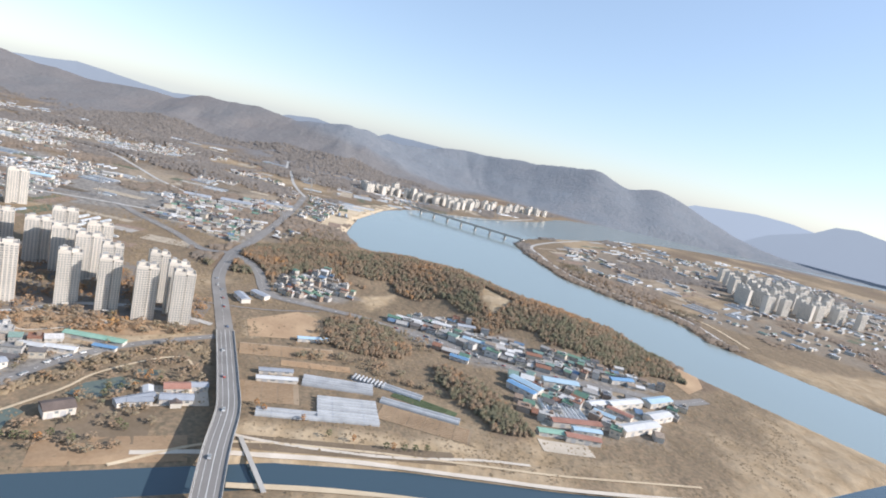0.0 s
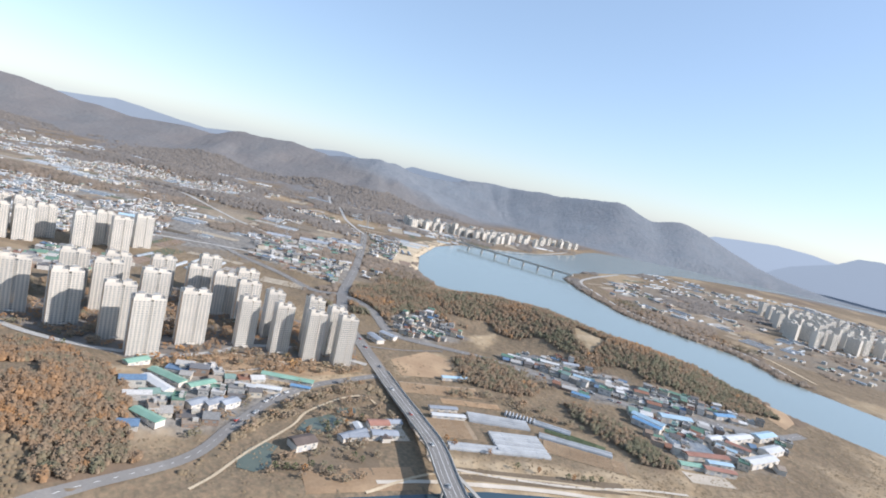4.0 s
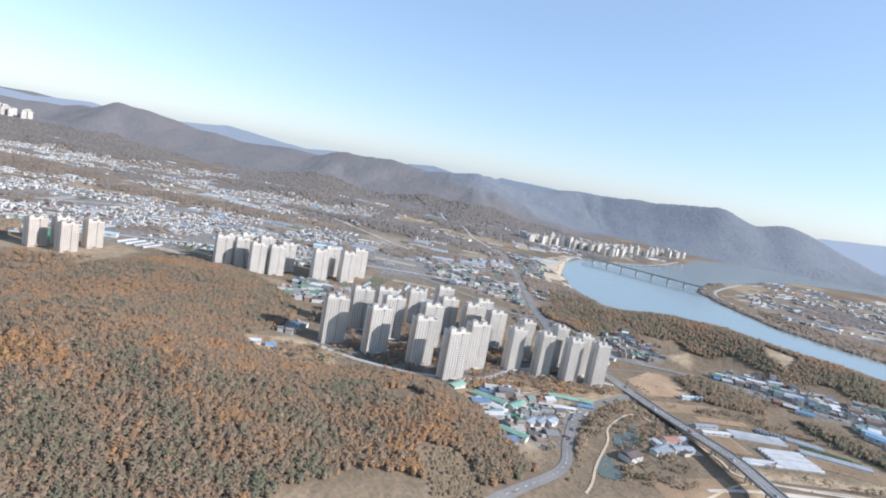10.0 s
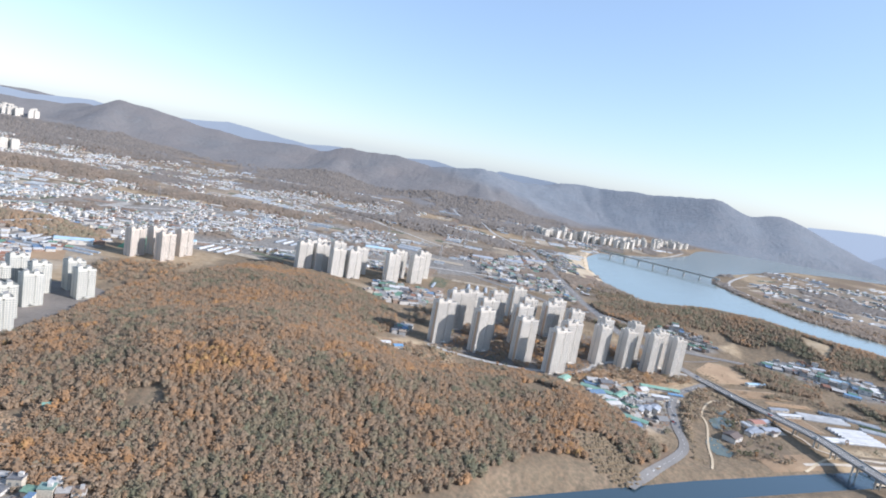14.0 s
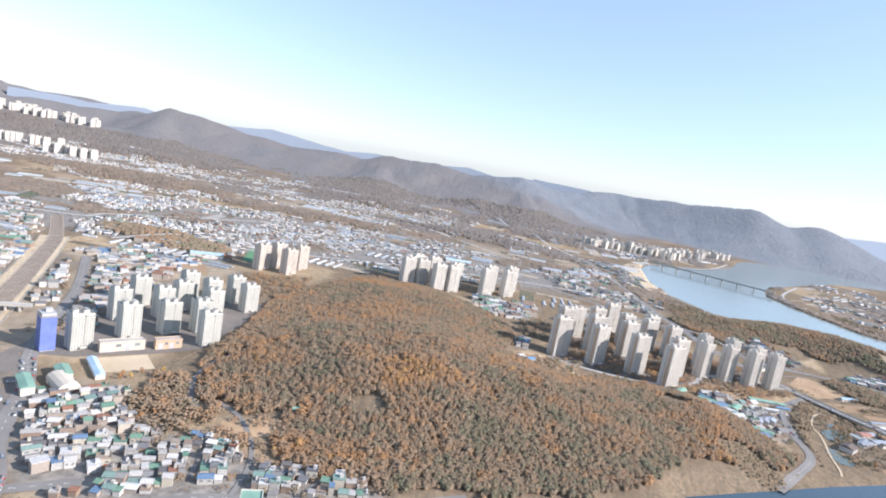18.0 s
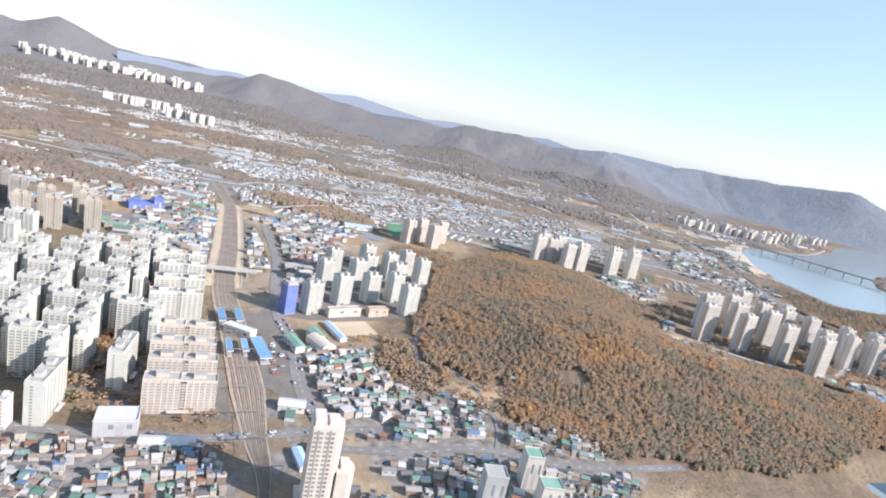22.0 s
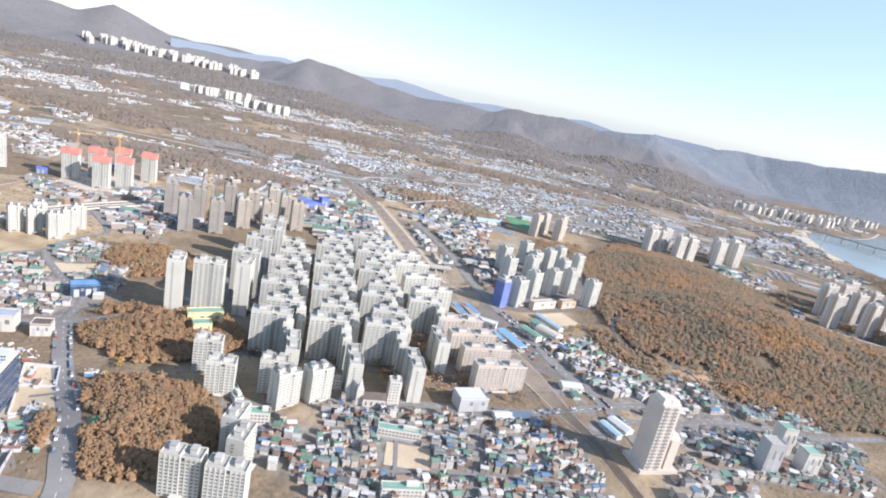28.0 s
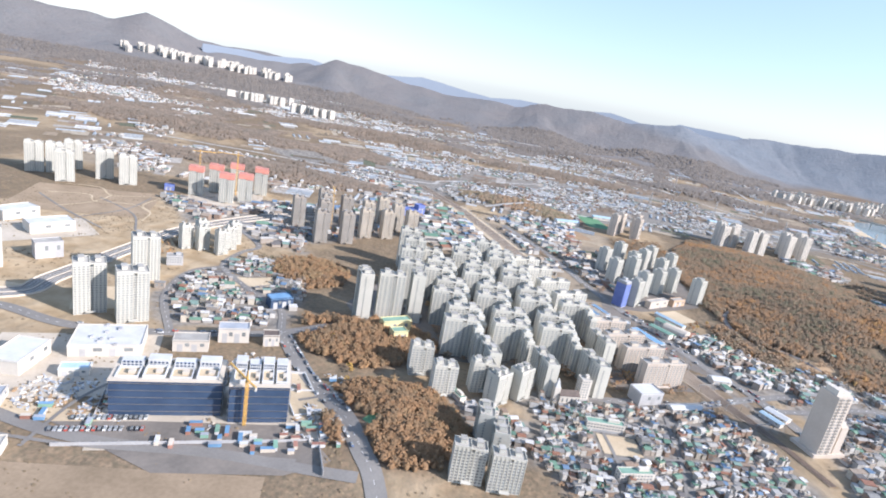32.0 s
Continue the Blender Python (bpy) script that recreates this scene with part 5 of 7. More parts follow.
for x, y, lx, ly, tn, mt, lb in [(-100, 488, 84, 26, 18, M_FIELD, "dry brown field strip beside the road"), (-70, 470, 60, 12, 14, M_SOIL, "reddish bare field strip beside greenhouses"), (-95, 405, 52, 34, 16, M_FIELD, "grey-brown bare vegetable plot by sheds"),
                                 (30, 408, 74, 24, -8, M_FIELD, "tan stubble field beside the greenhouses"), (28, 441, 56, 14, -18, M_GREENF, "dark green winter vegetable field"), (-20, 350, 150, 16, 13, M_FIELD, "dry meadow on the dyke"), (-170, 330, 50, 60, 20, M_FIELD, "dry brown meadow beside the ponds"),
                                 (-150, 300, 80, 26, 25, M_SOIL, "bare brown flood meadow"), (-532, 386, 66, 52, 20, M_SOIL, "ploughed orange orchard plot"),
                                 (-250, 405, 55, 20, 8, M_YARD, "pale sandy yard of a farm"), (-148, 372, 44, 30, 25, M_YARD, "pale farm yard with parked cars"), (145, 418, 44, 18, 9, M_YARD, "pale sandy yard beside the works"), (180, 500, 120, 70, 15, M_YARD, "pale paved yard between factory halls"),
                                 (-1000, -196, 30, 24, 15, M_SAND, "pale sandy school field"), (-918, 140, 42, 34, 45, M_SAND, "pale sandy school field"), (-1376, -92, 40, 24, 35, M_SAND, "pale sandy school field"),
                                 (-1028, 650, 48, 110, 18, M_TURF, "green sports ground with mown turf"), (-1171, -268, 12, 9, 60, M_TURF, "small green ball court beside trees"), (-900, -70, 34, 40, 35, M_FIELD, "brown vacant lot beside the tracks"),
                                 (-1262, -300, 150, 70, 30, M_YARD, "pale gravel building site"), (-1390, -300, 110, 90, 33, M_YARD, "pale paved commercial lots"), (-1450, -200, 60, 50, 40, M_SAND, "bare tan building plot"),
                                 (-1700, 20, 160, 130, 30, M_FIELD, "bare tan fields with footpaths"), (-1640, -110, 110, 70, 60, M_YARD, "pale levelled building plots"), (-1600, 180, 110, 110, 30, M_YARD, "pale building site below the towers"),
                                 (-1080, 470, 90, 60, 35, M_SOIL, "tan bare plot at the railway"), (-1380, 330, 90, 70, 35, M_SOIL, "tan bare building plot"), (-770, 80, 46, 22, 20, M_SOIL, "bare garden plots below the wood"), (-1560, -250, 90, 30, 20, M_SAND, "bare sandy strip along the highway")]:
    fl = patch("field", rect(x, y, lx, ly, tn), mt, lb, "field", 0.28)
    if mt in (M_SAND, M_TURF) and x < -800:
        for i in range(int(lx // 3)):
            for j in range(int(ly // 3)):
                a, b, c, s = (i + 0.5) * 3 - lx / 2, (j + 0.5) * 3 - ly / 2, math.cos(radians(tn)), math.sin(radians(tn))
                take(x + a * c - b * s, y + a * s + b * c, 0)
    if x > -560 and mt in (M_FIELD, M_GREENF, M_SOIL) and "meadow" not in lb:
        g, c, s = Geo(), math.cos(radians(tn)), math.sin(radians(tn))
        for i in range(int(ly // 2.6)):
            b = -ly / 2 + 1.4 + i * 2.6
            for j in range(int(lx // 12)):
                a = -lx / 2 + 6 + j * 12
                px, py = x + a * c - b * s, y + a * s + b * c
                g.box(px, py, float(alt(px, py)) + 0.1, 11.4, 1.0, 0.5, radians(tn))
        tagged(part("furrow_ridge", g, M_SOIL if mt is not M_GREENF else M_GREENF, fl, "low ploughed ridges"), kind="stuff")
for pts in ([(-208, 346), (-206, 364), (-192, 382), (-177, 382), (-180, 360), (-193, 345)], [(-233, 292), (-230, 306), (-223, 319), (-213, 317), (-214, 304), (-209, 291), (-217, 280), (-229, 281)], [(-188, 398), (-173, 404), (-171, 395), (-186, 388)]):
    patch("pond", pts, M_POND, "small dark green pond with reedy banks", "pond", 0.34)

# far fields: many strips in the plain
M_STRIPS = palette("field_strips", [(0.22, 0.17, 0.115), (0.30, 0.235, 0.165), (0.155, 0.125, 0.09), (0.38, 0.32, 0.24), (0.12, 0.13, 0.085), (0.26, 0.19, 0.14), (0.36, 0.33, 0.29)], 0.95, island=True, fine=0.15)
rs = random.Random(11)
g, film = Geo(), Geo()
for _ in range(3200):
    x, y = rs.uniform(-3200, 1500), rs.uniform(250, 2300)
    if (y < 700 and x > -1000) or (x > -330 and y < 1150):
        continue
    if wooded(x, y) > 0.3 or not free(x, y, 9) or float(alt(x, y)) < -0.3 or inside(np.array(x), np.array(y), RIVER):
        continue
    tn = 20 + 25 * math.sin(x * 0.002) + rs.choice((0, 0, 90))
    lx, ly = rs.uniform(30, 90), rs.uniform(14, 36)
    if rs.random() < 0.34:
        for k in range(rs.randint(3, 8)):
            c, s = math.cos(radians(tn)), math.sin(radians(tn))
            px, py = x - s * 8 * k, y + c * 8 * k
            if free(px, py, 6):
                film.arch(px, py, float(alt(px, py)) - 0.3, lx * 0.7, 6.5, 2.9, radians(tn), 6)
                take(px, py, 4)
        continue
    k = len(g.v)
    n = 4
    for i in range(n + 1):
        for j in range(n + 1):
            c, s = math.cos(radians(tn)), math.sin(radians(tn))
            a, b = (i / n - 0.5) * lx, (j / n - 0.5) * ly
            px, py = x + a * c - b * s, y + a * s + b * c
            g.v.append((px, py, float(alt(px, py)) + 0.3 + 0.02 * (_ % 7)))
    g.f += [(k + i * (n + 1) + j, k + (i + 1) * (n + 1) + j, k + (i + 1) * (n + 1) + j + 1, k + i * (n + 1) + j + 1) for i in range(n) for j in range(n)]
tagged(new("field_strips", g.mesh("field_strips", M_STRIPS)), "patchwork of dry field strips across the plain", "fields", kind="stuff")
tagged(new("far_greenhouses", film.mesh("far_greenhouses", palette("film_strips", [(0.36, 0.375, 0.38), (0.46, 0.465, 0.465), (0.28, 0.31, 0.335), (0.40, 0.41, 0.40)], 0.4, island=True, fine=0.3))), "rows of pale film greenhouses across the plain", "greenhouses", kind="stuff")


# ---- sheds, greenhouses and larger buildings ----
M_BLUER = material("blue_metal_roof", (0.13, 0.26, 0.42), (0.20, 0.35, 0.52), 0.45, 0.1, 1.0, vary=0.15)
M_GREENR = material("green_metal_roof", (0.18, 0.32, 0.24), (0.27, 0.42, 0.33), 0.5, 0.1, 1.0, vary=0.15)
M_WHITER = material("white_metal_roof", (0.48, 0.48, 0.47), (0.62, 0.62, 0.605), 0.5, 0.1, 0.9, vary=0.08)
M_REDR = material("red_brown_roof", (0.28, 0.14, 0.10), (0.38, 0.20, 0.15), 0.6, 0.1, 0.9, vary=0.15)
M_GREYR = material("grey_metal_roof", (0.26, 0.28, 0.31), (0.38, 0.40, 0.43), 0.5, 0.1, 0.9, vary=0.15)
M_CYANR = material("pale_blue_roof", (0.33, 0.46, 0.55), (0.43, 0.56, 0.64), 0.5, 0.1, 0.9, vary=0.12)
M_YELLOW = material("yellow_render", (0.62, 0.52, 0.27), (0.74, 0.63, 0.36), 0.8, 0.1, 0.8)
M_CURTAIN = material("dark_blue_glazing", (0.035, 0.06, 0.11), (0.06, 0.095, 0.16), 0.2, 0.1, 0.6, spec=0.6)
M_DARKR = material("dark_brown_roof", (0.10, 0.08, 0.07), (0.17, 0.13, 0.11), 0.7, 0.1, 0.8)


def shed(x, y, lx, ly, h, turn, roof, label, walls=None, ridge=True):
    z = float(alt(x, y))
    root = thing("shed", x, y, z, turn, label, "shed", "sheds and works")
    part("wall", Geo().box(0, 0, -1, lx, ly, h + 1), walls or M_WALL, root)
    if ridge:
        part("roof", Geo().gable(0, 0, h, lx, ly, ly * 0.16, 0, 0.5, 0.3), roof, root)
    else:
        part("roof", Geo().box(0, 0, h, lx + 0.6, ly + 0.6, 0.4), roof, root)
        part("parapet", Geo().ring(-lx / 2, lx / 2, -ly / 2, ly / 2, h + 0.4, 0.3, 0.7), walls or M_WALL, root)
    for k in (-0.3, 0.1):
        part("door", Geo().box(k * lx, -ly / 2, 0, min(4, lx * 0.18), 0.2, h * 0.7), M_GREYW, root)
    for k in (-0.1, 0.32):
        part("window", Geo().box(k * lx, -ly / 2, h * 0.5, lx * 0.12, 0.16, h * 0.3), M_GLASS, root)
    take(x, y, min(lx, ly) / 2)
    c, s = math.cos(radians(turn)), math.sin(radians(turn))
    for k in (-0.35, 0.35):
        take(x + k * lx * c, y + k * lx * s, ly / 2)
    return root


def greenhouse(x, y, lx, ly, turn, label="long film greenhouse tunnel with a pale skin", rise=2.8, mat=None):
    z = float(alt(x, y))
    root = thing("greenhouse", x, y, z, turn, label, "greenhouse", "greenhouses in the fields")
    part("skin", Geo().arch(0, 0, -0.4, lx, ly, rise + 0.4), mat or M_FILM, root)
    for k in (-1, 1):
        part("end_wall", Geo().box(k * (lx / 2 + 0.06), 0, 0, 0.12, ly * 0.35, rise * 0.75), M_GREYW, root)
    for k in (-0.25, 0.25):
        part("hoop", Geo().arch(k * lx, 0, -0.4, 0.35, ly + 0.2, rise + 0.5), M_GREYR, root)
    take(x, y, min(lx, ly) / 2)
    return root


def row(fn, x, y, turn, n, gap, *a, **k):
    c, s = math.cos(radians(turn)), math.sin(radians(turn))
    for i in range(n):
        o = (i - (n - 1) / 2) * gap
        fn(x - s * o, y + c * o, *a[:2], turn, *a[2:], **k)


row(greenhouse, -30, 402, 13, 8, 4.6, 46, 4.4)
row(greenhouse, -45, 442, 8, 4, 4.6, 58, 4.4)
row(greenhouse, -22, 461, 78, 9, 3.4, 10, 2.6)
row(greenhouse, 8, 454, -14, 2, 4.8, 36, 4.6)
row(greenhouse, 25, 427, -8, 2, 4.6, 66, 4.2)
row(greenhouse, -70, 379, 14, 2, 6.0, 44, 5.2)
row(greenhouse, 156, 488, 98, 10, 4.0, 34, 3.8, rise=3.0, mat=M_WHITER)
for a in [(-97, 441, 27, 6, 3.2, 20, M_GREYR, "long low grey animal shed"), (-92, 427, 32, 6, 3.2, 18, M_WHITER, "long low white-roofed animal shed"), (-86, 525, 30, 6, 3.5, 22, M_CYANR, "long pale blue site hut"),
          (126, 525, 34, 11, 6, -38, M_CYANR, "long warehouse with a pale blue ridged roof"), (120, 512, 30, 9, 6, -38, M_BLUER, "long warehouse with a blue roof"), (165, 549, 38, 12, 6, 8, M_CYANR, "wide works hall with pale blue roofs"),
          (227, 530, 46, 10, 6, 32, M_WHITER, "long white works hall"), (195, 515, 24, 9, 5, 33, M_WHITER, "white works hall with a ridged roof"), (162, 462, 48, 9, 5, 14, M_REDR, "long red-brown roofed workshop"),
          (162, 435, 30, 8, 5, 4, M_REDR, "workshop with a red-brown ridged roof"), (136, 436, 25, 8, 4, 9, M_GREENR, "green-roofed shed at the wood edge"), (271, 556, 38, 12, 6, 34, M_CYANR, "pale blue works hall near the river"),
          (257, 516, 33, 12, 6, 35, M_WHITER, "white works hall with a ridged roof"), (225, 480, 50, 12, 6, 33, M_WHITER, "large white works hall with a bright roof"), (196, 492, 20, 8, 5, -30, M_CYANR, "small shed with a pale blue roof"),
          (169, 450, 26, 7, 5, 9, M_CYANR, "small shed with a pale blue roof"), (215, 505, 24, 8, 5, -35, M_REDR, "small shed with a red-brown roof"), (245, 598, 30, 9, 5, 20, M_BLUER, "works hall with a blue roof"), (60, 560, 20, 8, 4, -15, M_BLUER, "workshop with a blue metal roof"), (78, 622, 26, 9, 5, -15, M_CYANR, "pale roofed workshop beside the road"),
          (40, 655, 24, 8, 5, -5, M_WHITER, "white-roofed workshop beside the highway"), (0, 652, 30, 7, 4, -5, M_WHITER, "row of low white storage sheds"), (70, 665, 22, 9, 5, 10, M_GREYR, "grey workshop beside the highway"),
          (-266, 396, 17, 6, 3.5, 4, M_WHITER, "long low white farm shed"), (-248, 401, 21, 6, 3.5, 9, M_WHITER, "long low white farm shed"), (-240, 430, 46, 8, 3.8, 4, M_GREENR, "very long shed with a green and yellow roof"),
          (-225, 418, 17, 5, 3.2, 5, M_BLUER, "small farm shed with a blue roof"), (-166, 353, 25, 7, 4, 50, M_GREYR, "long blue-grey restaurant building"), (-143, 364, 21, 9, 4.5, 21, M_GREYR, "dark grey roofed restaurant"),
          (-150, 379, 17, 10, 4.5, 27, M_REDR, "restaurant with a red-brown ridged roof"), (-138, 388, 12, 8, 4, 27, M_GREYR, "small annexe with a grey roof"), (-162, 352, 15, 7, 4, 30, M_GREYR, "long low grey-roofed hall by the ponds"), (-143, 362, 13, 7, 4, 118, M_DARKR, "dark-roofed pavilion in the court by the ponds"), (-165, 368, 10, 6, 3.5, 118, M_WHITER, "small white-roofed pavilion by the ponds"), (-198, 324, 17, 13, 5.5, 45, M_DARKR, "dark brown hall with a broad hipped roof beside the pond"),
          (-324, 378, 34, 9, 4, -21, M_GREENR, "long workshop with a green roof"), (-301, 304, 25, 8, 4, -22, M_GREENR, "green-roofed workshop at the hill foot"), (-322, 357, 32, 9, 4, -30, M_WHITER, "long workshop with a white roof"),
          (-297, 380, 22, 8, 4, 55, M_GREENR, "workshop with a pale green roof"), (-358, 393, 19, 9, 4, 60, M_GREENR, "green-roofed shed at the forest edge"), (-275, 352, 15, 9, 5, 60, M_GREYR, "small hall with a grey-blue roof"), (-285, 345, 15, 9, 5, 60, M_GREYR, "small hall with a grey-blue roof"), (-265, 358, 14, 9, 5, 60, M_GREYR, "small hall with a grey-blue roof"),
          (-898, -30, 19, 11, 5, 21, M_WHITER, "shop with a wide white roof"), (-864, -83, 20, 6, 4, -48, M_CYANR, "pale blue roofed market shed"), (-856, -72, 20, 9, 4, -44, M_WHITER, "white roofed market shed"),
          (-941, -109, 32, 9, 4, 29, M_WHITER, "long low white roof beside the tracks"), (-945, 63, 27, 9, 7, -40, M_GREENR, "hall with green roof beside the avenue"), (-938, 92, 20, 10, 7, -40, M_GREENR, "low block with a green roof"),
          (-746, 111, 9, 5, 3, 20, M_GREENR, "small bright green-roofed hut in the forest"), (-548, 372, 10, 7, 4, 30, M_BLUER, "small blue-roofed hut in the orchard"), (-562, 366, 11, 7, 4, 30, M_WHITER, "white farm hut in the orchard"),
          (-183, 600, 24, 10, 5, -50, M_GREYR, "grey depot beside the main road"), (-170, 622, 22, 9, 5, -30, M_GREYR, "grey depot hall beside the road"), (-400, 1165, 60, 22, 7, 12, M_GREYR, "long blue-grey warehouse in the plain"), (-470, 1140, 50, 20, 7, 12, M_GREYR, "long blue-grey warehouse in the plain"),
          (-335, 1240, 60, 20, 7, 25, M_GREYR, "long grey warehouse in the plain"), (-700, 1000, 60, 16, 6, 15, M_CYANR, "long pale warehouse in the plain"), (-1080, 560, 50, 16, 6, 30, M_CYANR, "pale depot hall near the railway"), (-1000, 705, 60, 14, 6, 20, M_CYANR, "long pale depot hall in the plain")]:
    shed(*a)

ch = thing("church", -1045, -152, float(alt(-1045, -152)), 25, "white church with a pointed spire and dark pitched roof", "church")
part("nave", Geo().box(3, 0, -1, 17, 9, 8), M_WALL, ch)
part("roof", Geo().gable(3, 0, 7, 17, 9, 3.4), M_DARKR, ch)
part("bell_tower", Geo().box(-8, 0, -1, 5, 5, 14), M_WALL, ch)
part("spire", Geo().box(-8, 0, 13, 4.4, 4.4, 8, 0, 0.04), M_WHITER, ch, "white pointed spire")
for k in (-3, 1, 5, 9):
    part("window", Geo().box(k, -4.5, 1.5, 1.2, 0.25, 3.4), M_GLASS, ch)
take(-1045, -151, 10)

# flat-roofed larger buildings
for a in [(-976, -111, 24, 16, 11, 34, M_WHITER, "pale glass-fronted office building with a white roof", M_GREYW, False), (-940, 165, 38, 8, 9, 48, M_ROOFC, "long cream school building", M_CREAM, False), (-911, 192, 24, 8, 9, 45, M_ROOFC, "brown brick school building", M_TAN, False),
          (-995, 54, 28, 10, 8, -4, M_WHITER, "white railway station house", M_WALL, False), (-1387, -268, 48, 34, 9, 34, M_WHITER, "large white superstore with a wide flat roof", M_WALL, False),
          (-1416, -316, 34, 22, 10, 106, M_WHITER, "white commercial building with roof plant", M_WALL, False), (-1631, -100, 44, 24, 11, 65, M_WHITER, "large white logistics building", M_WALL, False), (-1690, -90, 40, 22, 11, 80, M_WHITER, "large white logistics building", M_WALL, False),
          (-1325, -127, 22, 14, 10, 50, M_BLUER, "blue and glass office building", M_CURTAIN, False), (-1566, -160, 24, 14, 16, 60, M_ROOFC, "grey office block beside the highway", M_GREYW, False), (-1207, -124, 28, 10, 12, 44, M_GREENR, "yellow school building with a green roof", M_YELLOW, False),
          (-1198, -140, 14, 10, 9, 44, M_GREENR, "yellow school wing with a green roof", M_YELLOW, False), (-1350, 350, 40, 24, 9, 50, M_SCREEN, "hall wrapped in bright blue cloth", M_SCREEN, False),
          (-1335, 365, 14, 14, 17, 50, M_SCREEN, "block wrapped in bright blue cloth", M_SCREEN, False), (-743, -66, 14, 12, 26, 20, M_ROOFC, "slim grey concrete office tower", M_GREYW, False), (-721, -28, 12, 12, 24, 20, M_GREENR, "pale office tower with a green roof", M_WALL, False),
          (-707, -47, 14, 12, 18, 20, M_GREENR, "pale block with a green roof", M_WALL, False), (-1578, -206, 15, 14, 38, 50, M_ROOFC, "pale tower with bands of windows", M_WALL, False), (-1660, 260, 22, 12, 8, 40, M_SCREEN, "site office in blue cloth", M_SCREEN, False), (-1680, 150, 14, 10, 8, 40, M_SCREEN, "low building in blue cloth", M_SCREEN, False)]:
    shed(*a)



def midrise(x, y, lx, ly, floors, turn, wall, roof, label):
    """A street block of a few storeys: body, bands of windows, roof with parapet and stair house, shop front."""
    h = floors * 2.4
    root = thing("street_block", x, y, float(alt(x, y)), turn, label, "building", "street blocks at the old town")
    part("wall", Geo().box(0, 0, -1.5, lx, ly, h + 1.5), wall, root)
    g = Geo()
    for f in range(1, floors):
        for i in range(int(lx // 2.4)):
            for k in (-1, 1):
                g.box(-lx / 2 + 1.5 + i * 2.4, k * ly / 2, f * 2.4 + 0.8, 1.5, 0.2, 1.1)
        for i in range(int(ly // 2.8)):
            g.box(-lx / 2, -ly / 2 + 1.6 + i * 2.8, f * 2.4 + 0.8, 0.2, 1.4, 1.1)
    tagged(part("window_grid", g, M_GLASS, root), kind="stuff")
    part("shop_front", Geo().box(0, -ly / 2 - 0.1, 0.1, lx * 0.9, 0.3, 1.9), M_GREYW, root)
    part("roof", Geo().box(0, 0, h, lx - 0.5, ly - 0.5, 0.25), roof, root)
    part("parapet", Geo().ring(-lx / 2, lx / 2, -ly / 2, ly / 2, h, 0.3, 0.9), wall, root)
    part("stair_house", Geo().box(lx * 0.22, ly * 0.15, h + 0.2, lx * 0.3, ly * 0.4, 2.3), wall, root)
    for k in (-0.35, 0, 0.35):
        take(x + k * lx * math.cos(radians(turn)), y + k * lx * math.sin(radians(turn)), ly / 2 + 1)


rs = random.Random(41)
M_BRICK = material("brown_brick", (0.27, 0.17, 0.125), (0.36, 0.235, 0.175), 0.85, 0.2, 1.5, vary=0.15)
BLOCK_KINDS = [(M_WALL, M_GREENR, "white street block with a green roof deck"), (M_CREAM, M_ROOFC, "cream street block with a flat roof"), (M_BRICK, M_ROOFC, "brown brick street block with a flat roof"), (M_GREYW, M_ROOFC, "grey street block with rows of windows"),
               (M_WALL, M_ROOFC, "white street block with rows of windows")]
for (x0, y0), (x1, y1), n in (((-1086, -150), (-966, -106), 13), ((-1078, -164), (-972, -128), 11), ((-1128, -206), (-1100, -214), 3), ((-925, -60), (-905, -80), 3)):
    for i in range(n):
        t = (i + rs.uniform(-0.2, 0.2)) / max(1, n - 1)
        x, y = x0 + (x1 - x0) * t, y0 + (y1 - y0) * t + rs.uniform(-2, 2)
        if free(x, y, 1):
            wl_, rf_, lb = rs.choice(BLOCK_KINDS)
            midrise(x, y, rs.uniform(7, 13), rs.uniform(6, 9), rs.choice((2, 3, 3, 4, 5)), 25 + rs.uniform(-4, 4), wl_, rf_, lb)
for x, y, lx, ly, fl, tn, k in ((-1031, -140, 9, 9, 8, 25, 4), (-1012, -180, 30, 7, 3, 15, 0), (-992, -233, 26, 7, 3, 25, 0), (-1467, -99, 16, 11, 4, 40, 3), (-1129, -196, 22, 6, 2, -42, 0)):
    midrise(x, y, lx, ly, fl, tn, *BLOCK_KINDS[k])

# gymnasium with a rounded roof
gy_ = thing("gymnasium", -926, 78, float(alt(-926, 78)), -32, "school gymnasium with a rounded beige roof", "gymnasium")
part("wall", Geo().box(0, 0, -1, 27, 15, 5), M_WALL, gy_)
part("roof", Geo().arch(0, 0, 4, 28, 16, 5), M_PALE, gy_, "rounded beige roof")
part("door", Geo().box(-6, -7.5, 0, 3, 0.3, 3), M_GREYW, gy_)
st = thing("swimming_hall", -928, 116, float(alt(-928, 116)), -42, "long school hall with a pale blue roof", "hall")
part("wall", Geo().box(0, 0, -1, 40, 7, 5), M_WALL, st)
part("roof", Geo().gable(0, 0, 4, 40, 7, 1.6), M_CYANR, st)

